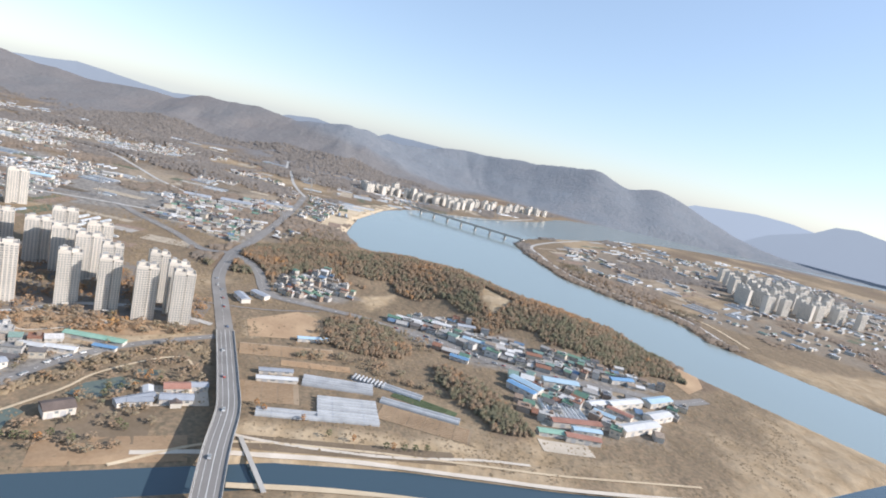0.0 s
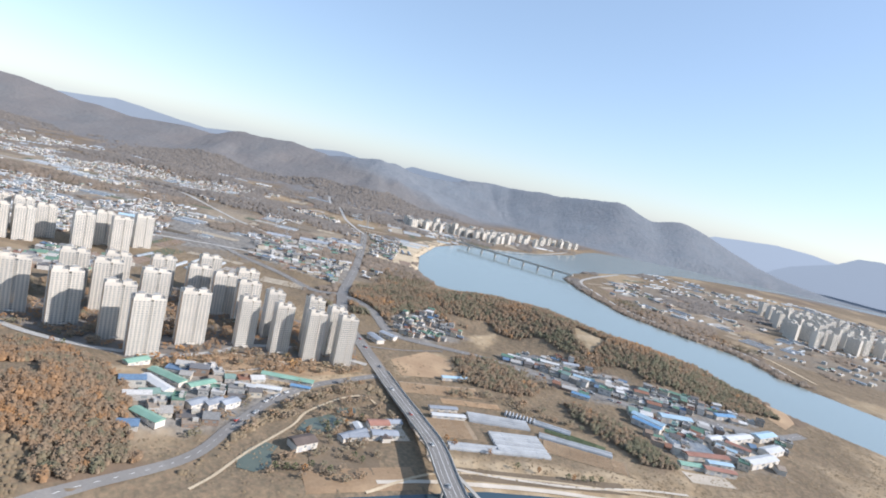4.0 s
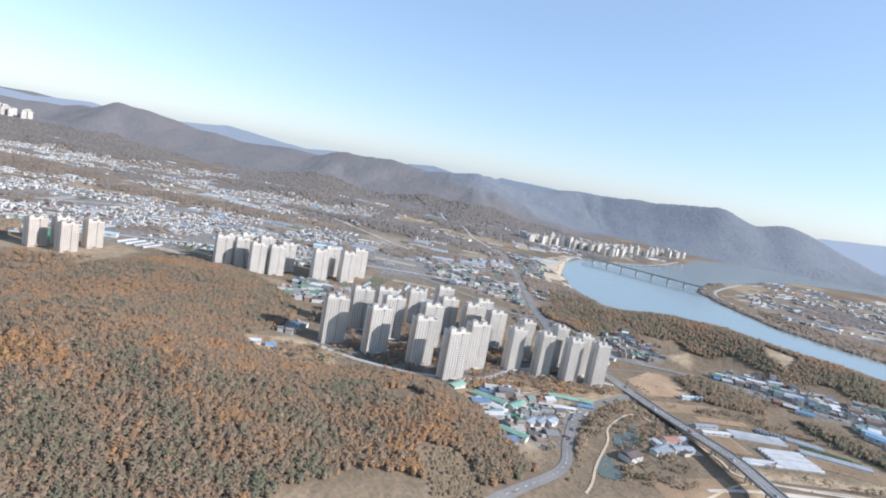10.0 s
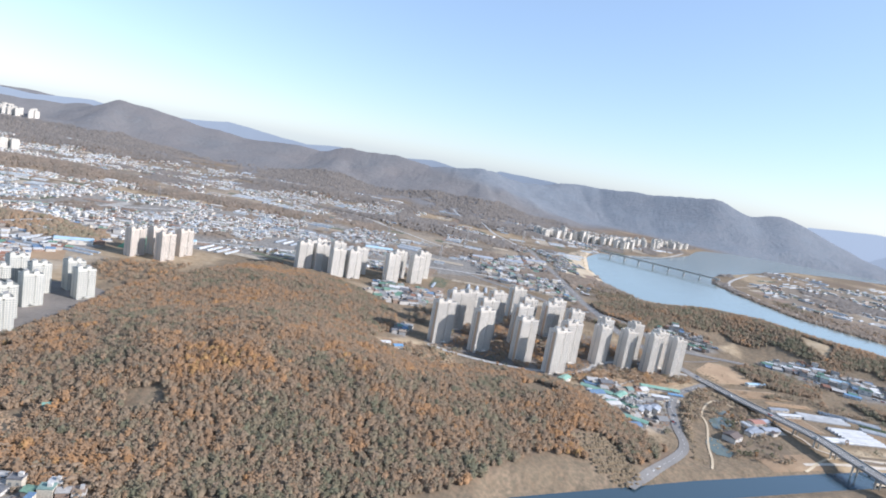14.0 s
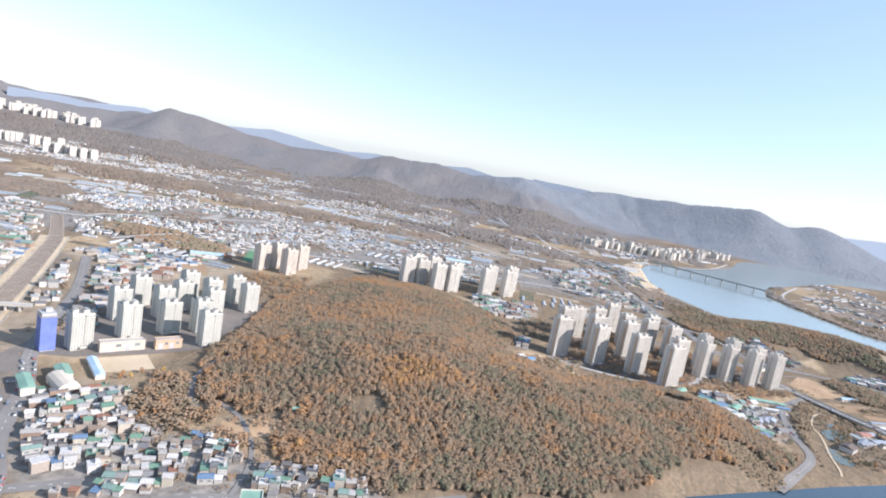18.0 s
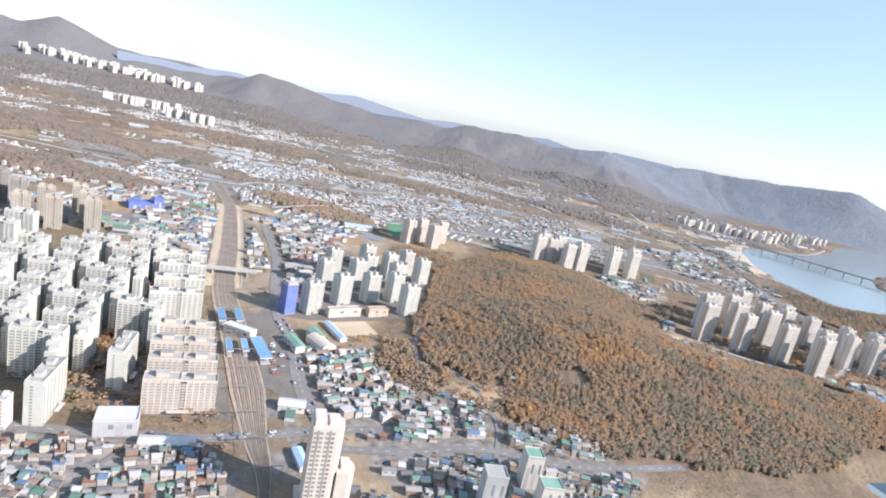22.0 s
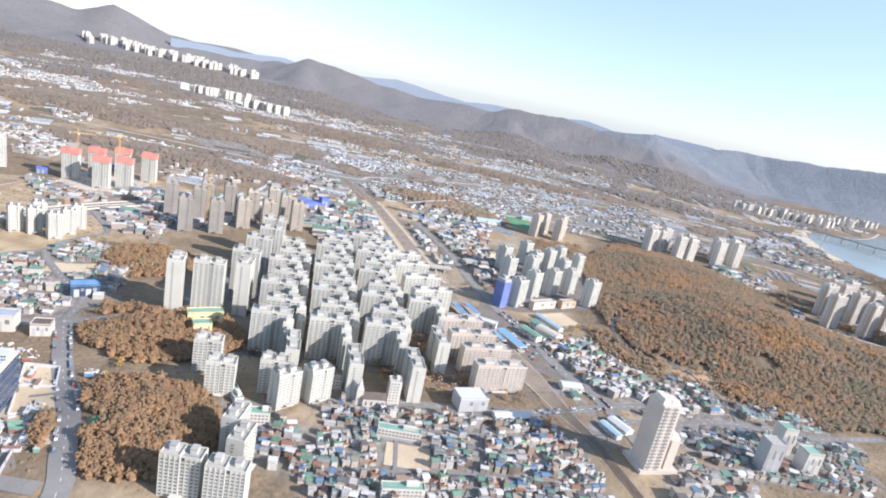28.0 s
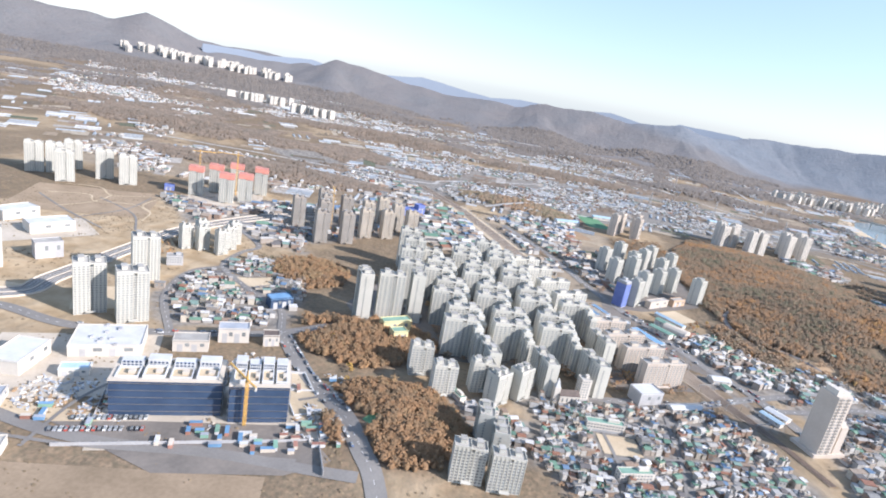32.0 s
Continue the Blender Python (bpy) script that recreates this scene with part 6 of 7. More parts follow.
# station: hall beside the tracks and canopies over the platforms
for x, y, lx, ly, tn in ((-962, 34, 42, 10, -47), (-1026, 72, 30, 6, -52), (-1014, 82, 30, 6, -52), (-985, 22, 24, 5, -52), (-975, 30, 24, 5, -52)):
    z = float(alt(x, y)) + 0.4
    c_ = thing("platform_canopy", x, y, z, tn, "bright blue platform canopy over the tracks", "canopy", "station canopies")
    part("roof", Geo().box(0, 0, 5.2, lx, ly, 0.5), M_BLUER, c_)
    part("fascia", Geo().ring(-lx / 2 - 0.1, lx / 2 + 0.1, -ly / 2 - 0.1, ly / 2 + 0.1, 4.9, 0.25, 0.9), M_WHITER, c_)
    part("platform", Geo().box(0, 0, -0.5, lx, ly * 0.8, 1.3), M_CONC, c_)
    for k in (-0.4, -0.13, 0.13, 0.4):
        part("post", Geo().box(k * lx, 0, 0.8, 0.5, 0.5, 4.4), M_STEEL, c_)
ov = thing("rail_overpass", -1098, 185, 0.4, 30, "pale concrete road overpass across the railway", "bridge")
part("deck", Geo().box(0, 0, 6, 70, 8, 1.2), M_CONC, ov)
for k in (-1, 1):
    part("parapet", Geo().box(0, k * 3.9, 7.2, 70, 0.3, 1.0), M_CONC, ov)
for k in (-25, -13, 13, 25):
    part("pier", Geo().box(k, 0, -2, 1.6, 6, 8), M_CONC, ov)

# tall curved tower beside the tracks
tw = thing("residential_tower", -843, -117, float(alt(-843, -117)), 28, "tall cream tower with a curved white flank and stepped roof", "apartment block")
arc = [(9 + 5 * math.sin(a), -9 + 18 * (i / 8)) for i, a in enumerate(np.linspace(0.2, math.pi - 0.2, 9))]
part("wall", Geo().prism([(-4, -9), (9, -9)] + arc + [(9, 9), (-4, 9)], -3, 55), M_CREAM, tw)
part("shoulder_block", Geo().prism([(13, -8)] + [(20 + 4 * math.sin(a), -8 + 16 * i / 8) for i, a in enumerate(np.linspace(0, math.pi, 9))] + [(13, 8)], -3, 27), M_CREAM, tw)
for x, y, sx, sy, z0, hh in ((0, 0, 6, 11, 55, 4.5), (8, 0, 6, 9, 55, 2.5), (18, 0, 5, 8, 27, 3)):
    part("roof_house", Geo().box(x, y, z0, sx, sy, hh), M_WALL, tw)
for k in range(4):
    g = Geo()
    for f in range(19):
        g.box(-2.6 + k * 3.2, -9, 2 + f * 2.8, 1.7, 0.3, 1.5)
    tagged(part("window_grid", g, M_GLASS, tw), kind="stuff")
# raised brown strips: the shade of vertical grooves put in as colour
for k in (-1.0, 5.4):
    part("shadow_gap", Geo().box(k, -9.05, 0, 0.8, 0.3, 55), M_BROWNW, tw, "brown vertical strip in place of a shaded groove")
part("podium", Geo().box(9, 2, -2, 32, 24, 5), M_CREAM, tw)
take(-843, -117, 18)

# tower block wrapped in blue cloth
sc = thing("screened_tower", -990, 132, float(alt(-990, 132)), 55, "unfinished tower wrapped in dark blue safety cloth", "building")
part("wall", Geo().box(0, 0, -2, 11, 13, 37), M_GREYW, sc)
part("cloth", Geo().box(0, 0, 1, 12, 14, 31), M_SCREEN, sc, "dark blue safety cloth")
part("roof_house", Geo().box(1, 1, 35, 5, 5, 3), M_GREYW, sc)
part("scaffold_rim", Geo().ring(-6.3, 6.3, -7.3, 7.3, 31.5, 0.4, 1.2), M_STEEL, sc)

# building site with two glazed shells
for x, y, lx, ly, h, lb in ((-1301, -307, 66, 28, 25, "long unfinished building with dark blue glazing"), (-1249, -283, 37, 34, 27, "unfinished building with dark blue glazed front and open roof decks")):
    z = float(alt(x, y))
    b_ = thing("office_building", x, y, z, 29, lb, "building", "buildings on the site")
    part("core", Geo().box(0, 0, -2, lx - 1, ly - 1, h + 1), M_CONC, b_)
    for s, a, sx, sy in ((0, -ly / 2, lx, 0.6), (0, ly / 2, lx, 0.6), (-lx / 2, 0, 0.6, ly - 1), (lx / 2, 0, 0.6, ly - 1)):
        part("glazing", Geo().box(s, a, 0, sx, sy, h), M_CURTAIN, b_, "dark blue glazing")
    for f in range(1, 5):
        part("floor_band", Geo().ring(-lx / 2 - 0.35, lx / 2 + 0.35, -ly / 2 - 0.35, ly / 2 + 0.35, f * h / 5, 0.9, 0.3), M_CURTAIN, b_)
    part("roof_edge", Geo().ring(-lx / 2 - 0.6, lx / 2 + 0.6, -ly / 2 - 0.6, ly / 2 + 0.6, h, 3.0, 1.0), M_PALE, b_, "pale raw roof edge")
    for k in (-0.36, -0.12, 0.12, 0.36):
        q = 0.5 + 0.5 * math.sin(k * 11 + lx)
        part("roof_deck", Geo().box(k * lx, -ly * 0.18, h - 0.5, lx * 0.19, ly * 0.42, 1.0 + 0.8 * q), M_SAND, b_, "bare tan roof deck")
        part("deck_kerb", Geo().ring(k * lx - lx * 0.1, k * lx + lx * 0.1, -ly * 0.41, ly * 0.05, h + 0.5, 0.7, 1.5 + q), M_WHITER, b_, "white raw kerb")
        room = part("upper_storey", Geo().box(k * lx, ly * 0.28, h - 1, lx * 0.2, ly * 0.26, 4.2 + 2.6 * q), M_WHITER, b_, "white upper storey")
        g = Geo()
        for f in range(2):
            for i in range(5):
                g.box(k * lx + (i - 2) * lx * 0.036, ly * 0.15, h + 0.3 + f * 2.2, lx * 0.022, 0.3, 1.3)
        tagged(part("window_grid", g, M_CURTAIN, room), kind="stuff")
        part("roof_plant", Geo().box(k * lx + 2, -ly * 0.16, h + 0.4, lx * 0.06, ly * 0.14, 2.4), M_PALE, b_)
    for f in range(1, 6):
        part("scaffold_rail", Geo().ring(-lx / 2 - 1.2, lx / 2 + 1.2, -ly / 2 - 1.2, ly / 2 + 1.2, f * h / 5 - 1.2, 0.25, 0.25), M_STEEL, b_)
    take(x, y, 24)


def crane(x, y, h, reach, turn, mat, label):
    """A tower crane: mast, jib, counter jib, cab."""
    root = thing("tower_crane", x, y, float(alt(x, y)), turn, label, "crane", "cranes")
    g = Geo()
    for a, b in ((-0.7, -0.7), (0.7, -0.7), (0.7, 0.7), (-0.7, 0.7)):
        g.box(a, b, 0, 0.35, 0.35, h)
    part("mast", g, mat, root)
    for k in range(int(h // 6)):
        part("mast_frame", Geo().ring(-0.85, 0.85, -0.85, 0.85, 3 + k * 6, 0.25, 0.4), mat, root)
    part("jib", Geo().box(reach / 2 - 2, 0, h, reach, 0.9, 1.0), mat, root)
    part("counter_jib", Geo().box(-6, 0, h, 10, 1.1, 0.7), mat, root)
    part("counterweight", Geo().box(-10, 0, h - 2, 2.4, 1.4, 2.4), M_CONC, root)
    part("cab", Geo().box(1.6, -1.2, h - 2.2, 1.6, 1.6, 2.2), M_WHITER, root)
    part("peak", Geo().box(0, 0, h + 1, 1.0, 1.0, 6, 0, 0.2), mat, root)


M_CRANE = material("crane_paint", (0.55, 0.32, 0.08), (0.65, 0.40, 0.12), 0.5, 0.3, 2)
crane(-1246, -305, 34, 26, 150, M_CRANE, "orange tower crane on the building site")
crane(-1600, 205, 66, 34, 200, M_CRANE, "orange tower crane above the red-topped towers")
crane(-1650, 180, 64, 30, 40, M_CRANE, "orange tower crane above the red-topped towers")
crane(-1405, 150, 58, 30, 120, M_CRANE, "orange tower crane at the unpainted towers")


def pylon(x, y, h):
    root = thing("power_pylon", x, y, float(alt(x, y)), 25, "tall grey lattice power pylon in the plain", "pylon", "power pylons")
    for a, b in ((-1, -1), (1, -1), (1, 1), (-1, 1)):
        g = Geo()
        k = len(g.v)
        for z, r in ((-1, 3.2), (h, 0.5)):
            for p, q in ((-0.3, -0.3), (0.3, -0.3), (0.3, 0.3), (-0.3, 0.3)):
                g.v.append((a * r + p, b * r + q, z))
        g.f += [(k + i, k + (i + 1) % 4, k + 4 + (i + 1) % 4, k + 4 + i) for i in range(4)]
        part("leg", g, M_STEEL, root)
    for z in (0.62, 0.76, 0.9):
        part("cross_arm", Geo().box(0, 0, h * z, 15 - 8 * (z - 0.62) / 0.28 * 0.5, 0.7, 0.7), M_STEEL, root)
    for z in (0.15, 0.32, 0.48):
        r = 3.2 - 2.7 * z
        part("brace", Geo().ring(-r, r, -r, r, h * z, 0.35, 0.4), M_STEEL, root)


for x, y in ((-560, 960), (-420, 1010), (-700, 1090), (-880, 1010), (-290, 1120), (-1000, 1250), (-1250, 1050), (-520, 1280), (-760, 1480), (-1500, 900), (-350, 1600)):
    pylon(x, y, 46)


# ---- parked and driving cars ----
CARS = palette("car_paint", [(0.75, 0.75, 0.74), (0.08, 0.08, 0.09), (0.35, 0.36, 0.38), (0.7, 0.7, 0.68), (0.12, 0.16, 0.25), (0.45, 0.08, 0.06), (0.5, 0.5, 0.5)], 0.3)
M_TYRE = material("tyre_rubber", (0.02, 0.02, 0.02), (0.04, 0.04, 0.04), 0.9, 1, 5)
CAR = None


def car(x, y, z, turn):
    global CAR
    if CAR is None:
        CAR = thing("car", x, y, z, turn, "small saloon car on the road", "car", "cars on the roads")
        part("body", Geo().box(0, 0, 0.35, 4.4, 1.8, 0.75), CARS, CAR)
        part("cabin", Geo().box(-0.2, 0, 1.1, 2.5, 1.65, 0.6, 0, 0.85), M_GLASS, CAR)
        for a in (-1.4, 1.4):
            for b in (-0.85, 0.85):
                part("wheel", Geo().box(a, b, 0, 0.65, 0.24, 0.65), M_TYRE, CAR)
        return
    copy_thing(CAR, pose(x, y, z, 0, 0, turn))


rs = random.Random(5)
for pts, n, side in (([(-164, 504), (-197, 578), (-234, 663)], 7, 2.6), ([(-830, -110), (-866, -44), (-904, -2), (-953, 73), (-985, 110)], 34, 4.4), ([(-1293, -178), (-1245, -224), (-1196, -266), (-1168, -296)], 36, 5.2),
                     ([(-251, 330), (-238, 388), (-214, 435)], 8, 2.4), ([(-988, -122), (-926, -91), (-866, -44)], 10, 2.4), ([(-1437, -258), (-1367, -227), (-1293, -178)], 10, 2.8), ([(-53, 625), (-13, 612), (27, 605), (53, 597), (95, 577), (144, 569), (190, 570)], 30, 3.2)):
    c = smooth(pts, 2.0)
    for i in sorted(rs.sample(range(2, len(c) - 2), min(n, len(c) - 5))):
        d = (c[i + 1] - c[i]).normalized()
        k = rs.choice((-1, 1)) * side * rs.uniform(0.8, 1.0)
        x, y = c[i].x - d.y * k, c[i].y + d.x * k
        car(x, y, float(alt(x, y)) + 0.5, math.degrees(math.atan2(d.y, d.x)) + (0 if k < 0 else 180))
for i in range(20):
    u, v = rs.choice((0, 1)), rs.random()
    car(-934 - 36 * v + 6 * u, 8 + 60 * v + 4 * u, float(alt(-950, 40)) + 0.35, 40)
for i in range(0, len(dk) - 4, 9):
    d = (dk[i + 1] - dk[i]).normalized()
    k = rs.choice((-2.6, 2.6))
    car(dk[i].x - d.y * k, dk[i].y + d.x * k, dk[i].z + 0.02, math.degrees(math.atan2(d.y, d.x)))


# ---- paved ground between the blocks ----
M_LOT = material("car_park_asphalt", (0.15, 0.135, 0.12), (0.24, 0.21, 0.18), 0.95, 0.04, 0.35)
patch("estate_ground", [(-1180, -155), (-1020, -85), (-1020, 0), (-1060, 50), (-1130, 170), (-1170, 200), (-1260, 110), (-1275, -80), (-1235, -130)], M_LOT, "grey paved ground and parking between the slabs", "car park", 0.18)
patch("estate_ground", [(-1000, -105), (-925, -65), (-1000, 30), (-1040, 5)], M_LOT, "grey paved ground between the cream slabs", "car park", 0.18)
patch("estate_ground", [(-525, 432), (-470, 420), (-365, 400), (-300, 470), (-190, 505), (-200, 560), (-330, 640), (-430, 660), (-500, 560)], M_LOT, "grey paved ground between the new towers", "car park", 0.18)
patch("estate_ground", [(-1010, 110), (-960, 130), (-880, 200), (-890, 380), (-950, 400), (-1030, 310)], M_LOT, "grey paved ground between the station towers", "car park", 0.18)
patch("station_yard", [(-960, -5), (-890, -25), (-940, 70), (-1000, 115), (-1020, 100)], M_LOT, "grey station forecourt with cars", "car park", 0.2)
for pts in ([(-1060, -195), (-1000, -165), (-930, -130)], [(-1045, -240), (-985, -205), (-915, -175)], [(-1005, -290), (-1000, -230), (-1020, -160)], [(-960, -260), (-955, -200), (-960, -130)], [(-1430, -170), (-1380, -120), (-1340, -60)],
            [(-1400, -200), (-1350, -150), (-1310, -120)], [(-820, -60), (-780, 0), (-790, 50)], [(-760, -80), (-720, -20), (-700, 40)], [(-1440, -390), (-1330, -370), (-1200, -320)],
            [(-1410, -370), (-1420, -330), (-1440, -290)], [(-1340, -380), (-1350, -330), (-1345, -280)], [(-1700, 40), (-1620, 10), (-1570, -40)], [(-1760, 0), (-1690, -30), (-1600, -60)], [(-1660, 90), (-1640, 20), (-1650, -50)],
            [(-240, 560), (-160, 580), (-100, 615)], [(-330, 340), (-290, 360), (-255, 350)], [(60, 560), (120, 575), (200, 560)], [(120, 430), (170, 470), (190, 530)]):
    road(pts, 2.6, "narrow grey side street between houses", M_ASPHALT, False, lift=0.5)

rs = random.Random(23)
SITE_MATS = [M_WHITER, M_BLUER, M_GREYR, M_GREENR, M_REDR, M_PALE]
patch("site_yard", [(-1345, -356), (-1300, -330), (-1215, -288), (-1180, -312), (-1200, -335), (-1265, -366)], M_LOT, "grey trodden yard full of materials", "yard", 0.34)
patch("site_yard", [(-1243, -262), (-1228, -240), (-1217, -250), (-1232, -270)], M_SAND, "bare sandy yard beside the building site", "yard", 0.34)
patch("site_yard", [(-1232, -274), (-1217, -256), (-1203, -270), (-1219, -287)], M_SAND, "bare sandy yard beside the building site", "yard", 0.34)
for i in range(36):
    u, v = i % 18 / 18, i // 18
    if rs.random() < 0.85:
        car(-1345 + 46 * u + 6 * v, -352 + 26 * u - 10 * v, float(alt(-1325, -345)) + 0.36, 120 + rs.uniform(-3, 3))
for i in range(200):
    u = rs.random()
    x, y = (-1360 + u * 180, -362 + u * 58 + rs.random() * 42) if i < 105 else (-1285 + u * 95, -358 + u * 42 + rs.random() * 34) if i < 175 else (-1290 + rs.random() * 80, -250 + rs.random() * 30)
    if not free(x, y, 1):
        continue
    take(x, y, 1)
    c_ = thing("site_container", x, y, float(alt(x, y)) + 0.3, 30 + rs.choice((0, 90)), "steel site container or material stack on the building site", "container", "containers on the site")
    lx = rs.uniform(4, 9)
    part("box", Geo().box(0, 0, 0, lx, 2.5, 2.5), rs.choice(SITE_MATS), c_)
    part("lid", Geo().box(0, 0, 2.5, lx + 0.2, 2.7, 0.15), rs.choice(SITE_MATS), c_)
for i in range(16):
    x, y = -1470 + rs.random() * 125, -395 + rs.random() * 110
    if not free(x, y, 9):
        continue
    shed(x, y, rs.uniform(14, 26), rs.uniform(8, 12), rs.uniform(4, 7), 33 + rs.choice((0, 90)), rs.choice([M_WHITER, M_WHITER, M_GREYR, M_CYANR, M_ROOFC]), "low commercial hall with a broad pale roof", M_WALL, rs.random() < 0.4)
for x, y, lx, tn in ((-1262, -335, 150, 30), (-1195, -300, 60, -58), (-1335, -330, 40, -58)):
    w_ = thing("site_fence", x, y, float(alt(x, y)), tn, "white hoarding along the building site", "fence")
    part("panel", Geo().box(0, 0, -1, lx, 0.3, 3.4), M_GREYW, w_)
    for k in range(int(lx // 10)):
        part("post", Geo().box(-lx / 2 + 5 + k * 10, 0.4, -1, 0.3, 0.4, 4.2), M_STEEL, w_)
for pts, w_ in (([(-1560, -395), (-1440, -365), (-1330, -362), (-1240, -335), (-1160, -318)], 9), ([(-1230, -262), (-1205, -246), (-1180, -262)], 3)):
    road(pts, w_, "dusty road along the building site", M_ASPHALT, False, lift=0.4)
for x, y, lx, ly, tn, mt, lb in ((-1290, -392, 190, 34, 22, M_FIELD, "dry tan grassy strip by the road"), (-1330, -345, 120, 14, 14, M_SAND, "bare sandy verge along the site")):
    patch("field", rect(x, y, lx, ly, tn), mt, lb, "field", 0.26)
for x, y, lx, ly, h, tn, rf_, lb in ((-1320, -208, 24, 13, 12, 32, M_GREYR, "grey shell of a building with open floors"), (-1291, -198, 13, 11, 9, 32, M_DARKR, "low white block with a dark flat roof"), (-1338, -238, 26, 14, 9, 32, M_ROOFC, "low site building with a pale roof")):
    shed(x, y, lx, ly, h, tn, rf_, lb, M_WALL, False)
patch("excavation", [(-1263, -236), (-1243, -228), (-1207, -268), (-1223, -281)], M_SAND, "tan excavated lot with a pale working floor", "building site", 0.36)
pit = thing("lot_wall", 0, 0, float(alt(-1235, -254)), 0, "low white wall round the excavated lot", "wall")
for (x0, y0), (x1, y1) in (((-1263, -236), (-1243, -228)), ((-1243, -228), (-1207, -268)), ((-1207, -268), (-1223, -281)), ((-1223, -281), (-1263, -236)), ((-1246, -256), (-1226, -247))):
    part("wall_run", Geo().box((x0 + x1) / 2, (y0 + y1) / 2, -0.5, math.hypot(x1 - x0, y1 - y0), 0.8, 2.4, math.atan2(y1 - y0, x1 - x0)), M_WHITER, pit)
rub = thing("building_rubble", 0, 0, 0, 0, "heaps of boards, pipes and rubble on the site", "building materials", kind="stuff")
for mt in (M_PALE, M_CONC, M_GREYR, M_SOIL, M_WHITER):
    g = Geo()
    for i in range(420):
        u = rs.random()
        x, y = (-1390 + u * 215, -362 + u * 66 + rs.random() * 46) if i < 340 else (-1300 + rs.random() * 105, -268 + rs.random() * 50)
        if free(x, y, 0.5):
            g.box(x, y, float(alt(x, y)) - 0.2, rs.uniform(0.8, 5), rs.uniform(0.6, 2.2), rs.uniform(0.5, 1.6), rs.uniform(0, 3.1), 0.8)
    tagged(part("heap", g, mt, rub), kind="stuff")
# footpaths on the bare fields below the far towers
for pts in ([(-1760, 10), (-1720, 40), (-1690, 20), (-1650, 45), (-1610, 30)], [(-1700, 60), (-1690, 20), (-1700, -30)], [(-1650, 90), (-1640, 50), (-1610, 30), (-1590, -10)], [(-1780, 60), (-1740, 80), (-1700, 60), (-1660, 95), (-1620, 80)]):
    road(pts, 2.2, "trodden pale path over bare fields", M_SAND, False, lift=0.5)
# roof plant of the superstore
for i in range(9):
    x, y = -1387 + rs.uniform(-18, 18), -268 + rs.uniform(-13, 13)
    u_ = thing("roof_unit", x, y, float(alt(-1387, -268)) + 9.4, 34, "small grey air-handling unit on the roof", "roof unit", "roof units")
    part("casing", Geo().box(0, 0, 0, rs.uniform(2, 4), 2, 1.5), M_GREYW, u_)
    part("grille", Geo().box(0, 0, 1.5, 1.4, 1.4, 0.2), M_GREYR, u_)
# ---- houses ----
HOUSE_LABELS = ["low house with a coloured metal roof in a dense quarter", "small flat-roofed brick house with a roof parapet"]
random.seed(4)
spare = []
singles = 0
THIN = {"road_plain": 0.45, "shore_lane": 0.5, "highway_village": 0.35, "depot_quarter": 0.3, "plot_quarter": 0.3, "shell_quarter": 0.3, "track_east": 0.3, "track_north": 0.4, "track_west": 0.3, "plain_gate": 0.5, "rail_quarter": 0.2}          # share of plots left open
SINGLE_ZONES = {"highway_village": 12, "stream_village": 36, "road_village": 30, "works_quarter": 16, "station_quarter": 22, "lane_quarter": 22, "hillfoot_quarter": 50, "old_town": 88, "west_quarter": 24, "tower_village": 10}


def house(x, y, z, sx, sy, h, turn, flat):
    root = thing("house", x, y, z, turn, HOUSE_LABELS[1 if flat else 0], "house", "houses of the town")
    part("wall", Geo().box(0, 0, -1.5, sx, sy, h + 1.5), M_HWALL, root)
    if flat:
        g = Geo().box(0, 0, h, sx + 0.3, sy + 0.3, 0.3)
        for a, b, p, q in ((0, -sy / 2, sx + 0.3, 0.3), (0, sy / 2, sx + 0.3, 0.3), (-sx / 2, 0, 0.3, sy - 0.3), (sx / 2, 0, 0.3, sy - 0.3)):
            g.box(a, b, h + 0.3, p, q, 0.7)
        part("roof", g, M_ROOF, root)
        part("stair_house", Geo().box(sx * 0.22, sy * 0.2, h + 0.3, sx * 0.32, sy * 0.34, 2.2), M_HWALL, root)
    else:
        part("roof", Geo().gable(0, 0, h, sx, sy, sy * 0.22), M_ROOF, root)
    for a in (-0.25, 0.25):
        part("window", Geo().box(a * sx, -sy / 2, h * 0.45, sx * 0.22, 0.16, h * 0.28), M_GLASS, root)


def lots(poly, lo, hi, turn):
    """House plots in rows along crooked lanes."""
    cx, cy = sum(p[0] for p in poly) / len(poly), sum(p[1] for p in poly) / len(poly)
    reach = max(math.hypot(p[0] - cx, p[1] - cy) for p in poly)
    out, v, r = [], -reach, 0
    while v < reach:
        deep = random.uniform(lo, hi)
        u = -reach
        while u < reach:
            wide = random.uniform(lo, hi) * random.choice((0.8, 1, 1, 1.1, 1.5))
            bend = 5 * math.sin(u * 0.045 + r * 0.4)
            a = radians(turn + 6 * math.sin(v * 0.03))
            x, y = cx + (u + wide / 2) * math.cos(a) - (v + bend) * math.sin(a), cy + (u + wide / 2) * math.sin(a) + (v + bend) * math.cos(a)
            out.append((x, y, wide, deep, turn + 13 * math.cos(u * 0.045 + r * 0.4) + random.uniform(-5, 5)))
            u += wide + random.choice((0.5, 0.8, 1.4, 3.0))
        v += deep + (2.8 if r % 2 else 0.8)
        r += 1
    random.shuffle(out)
    return out


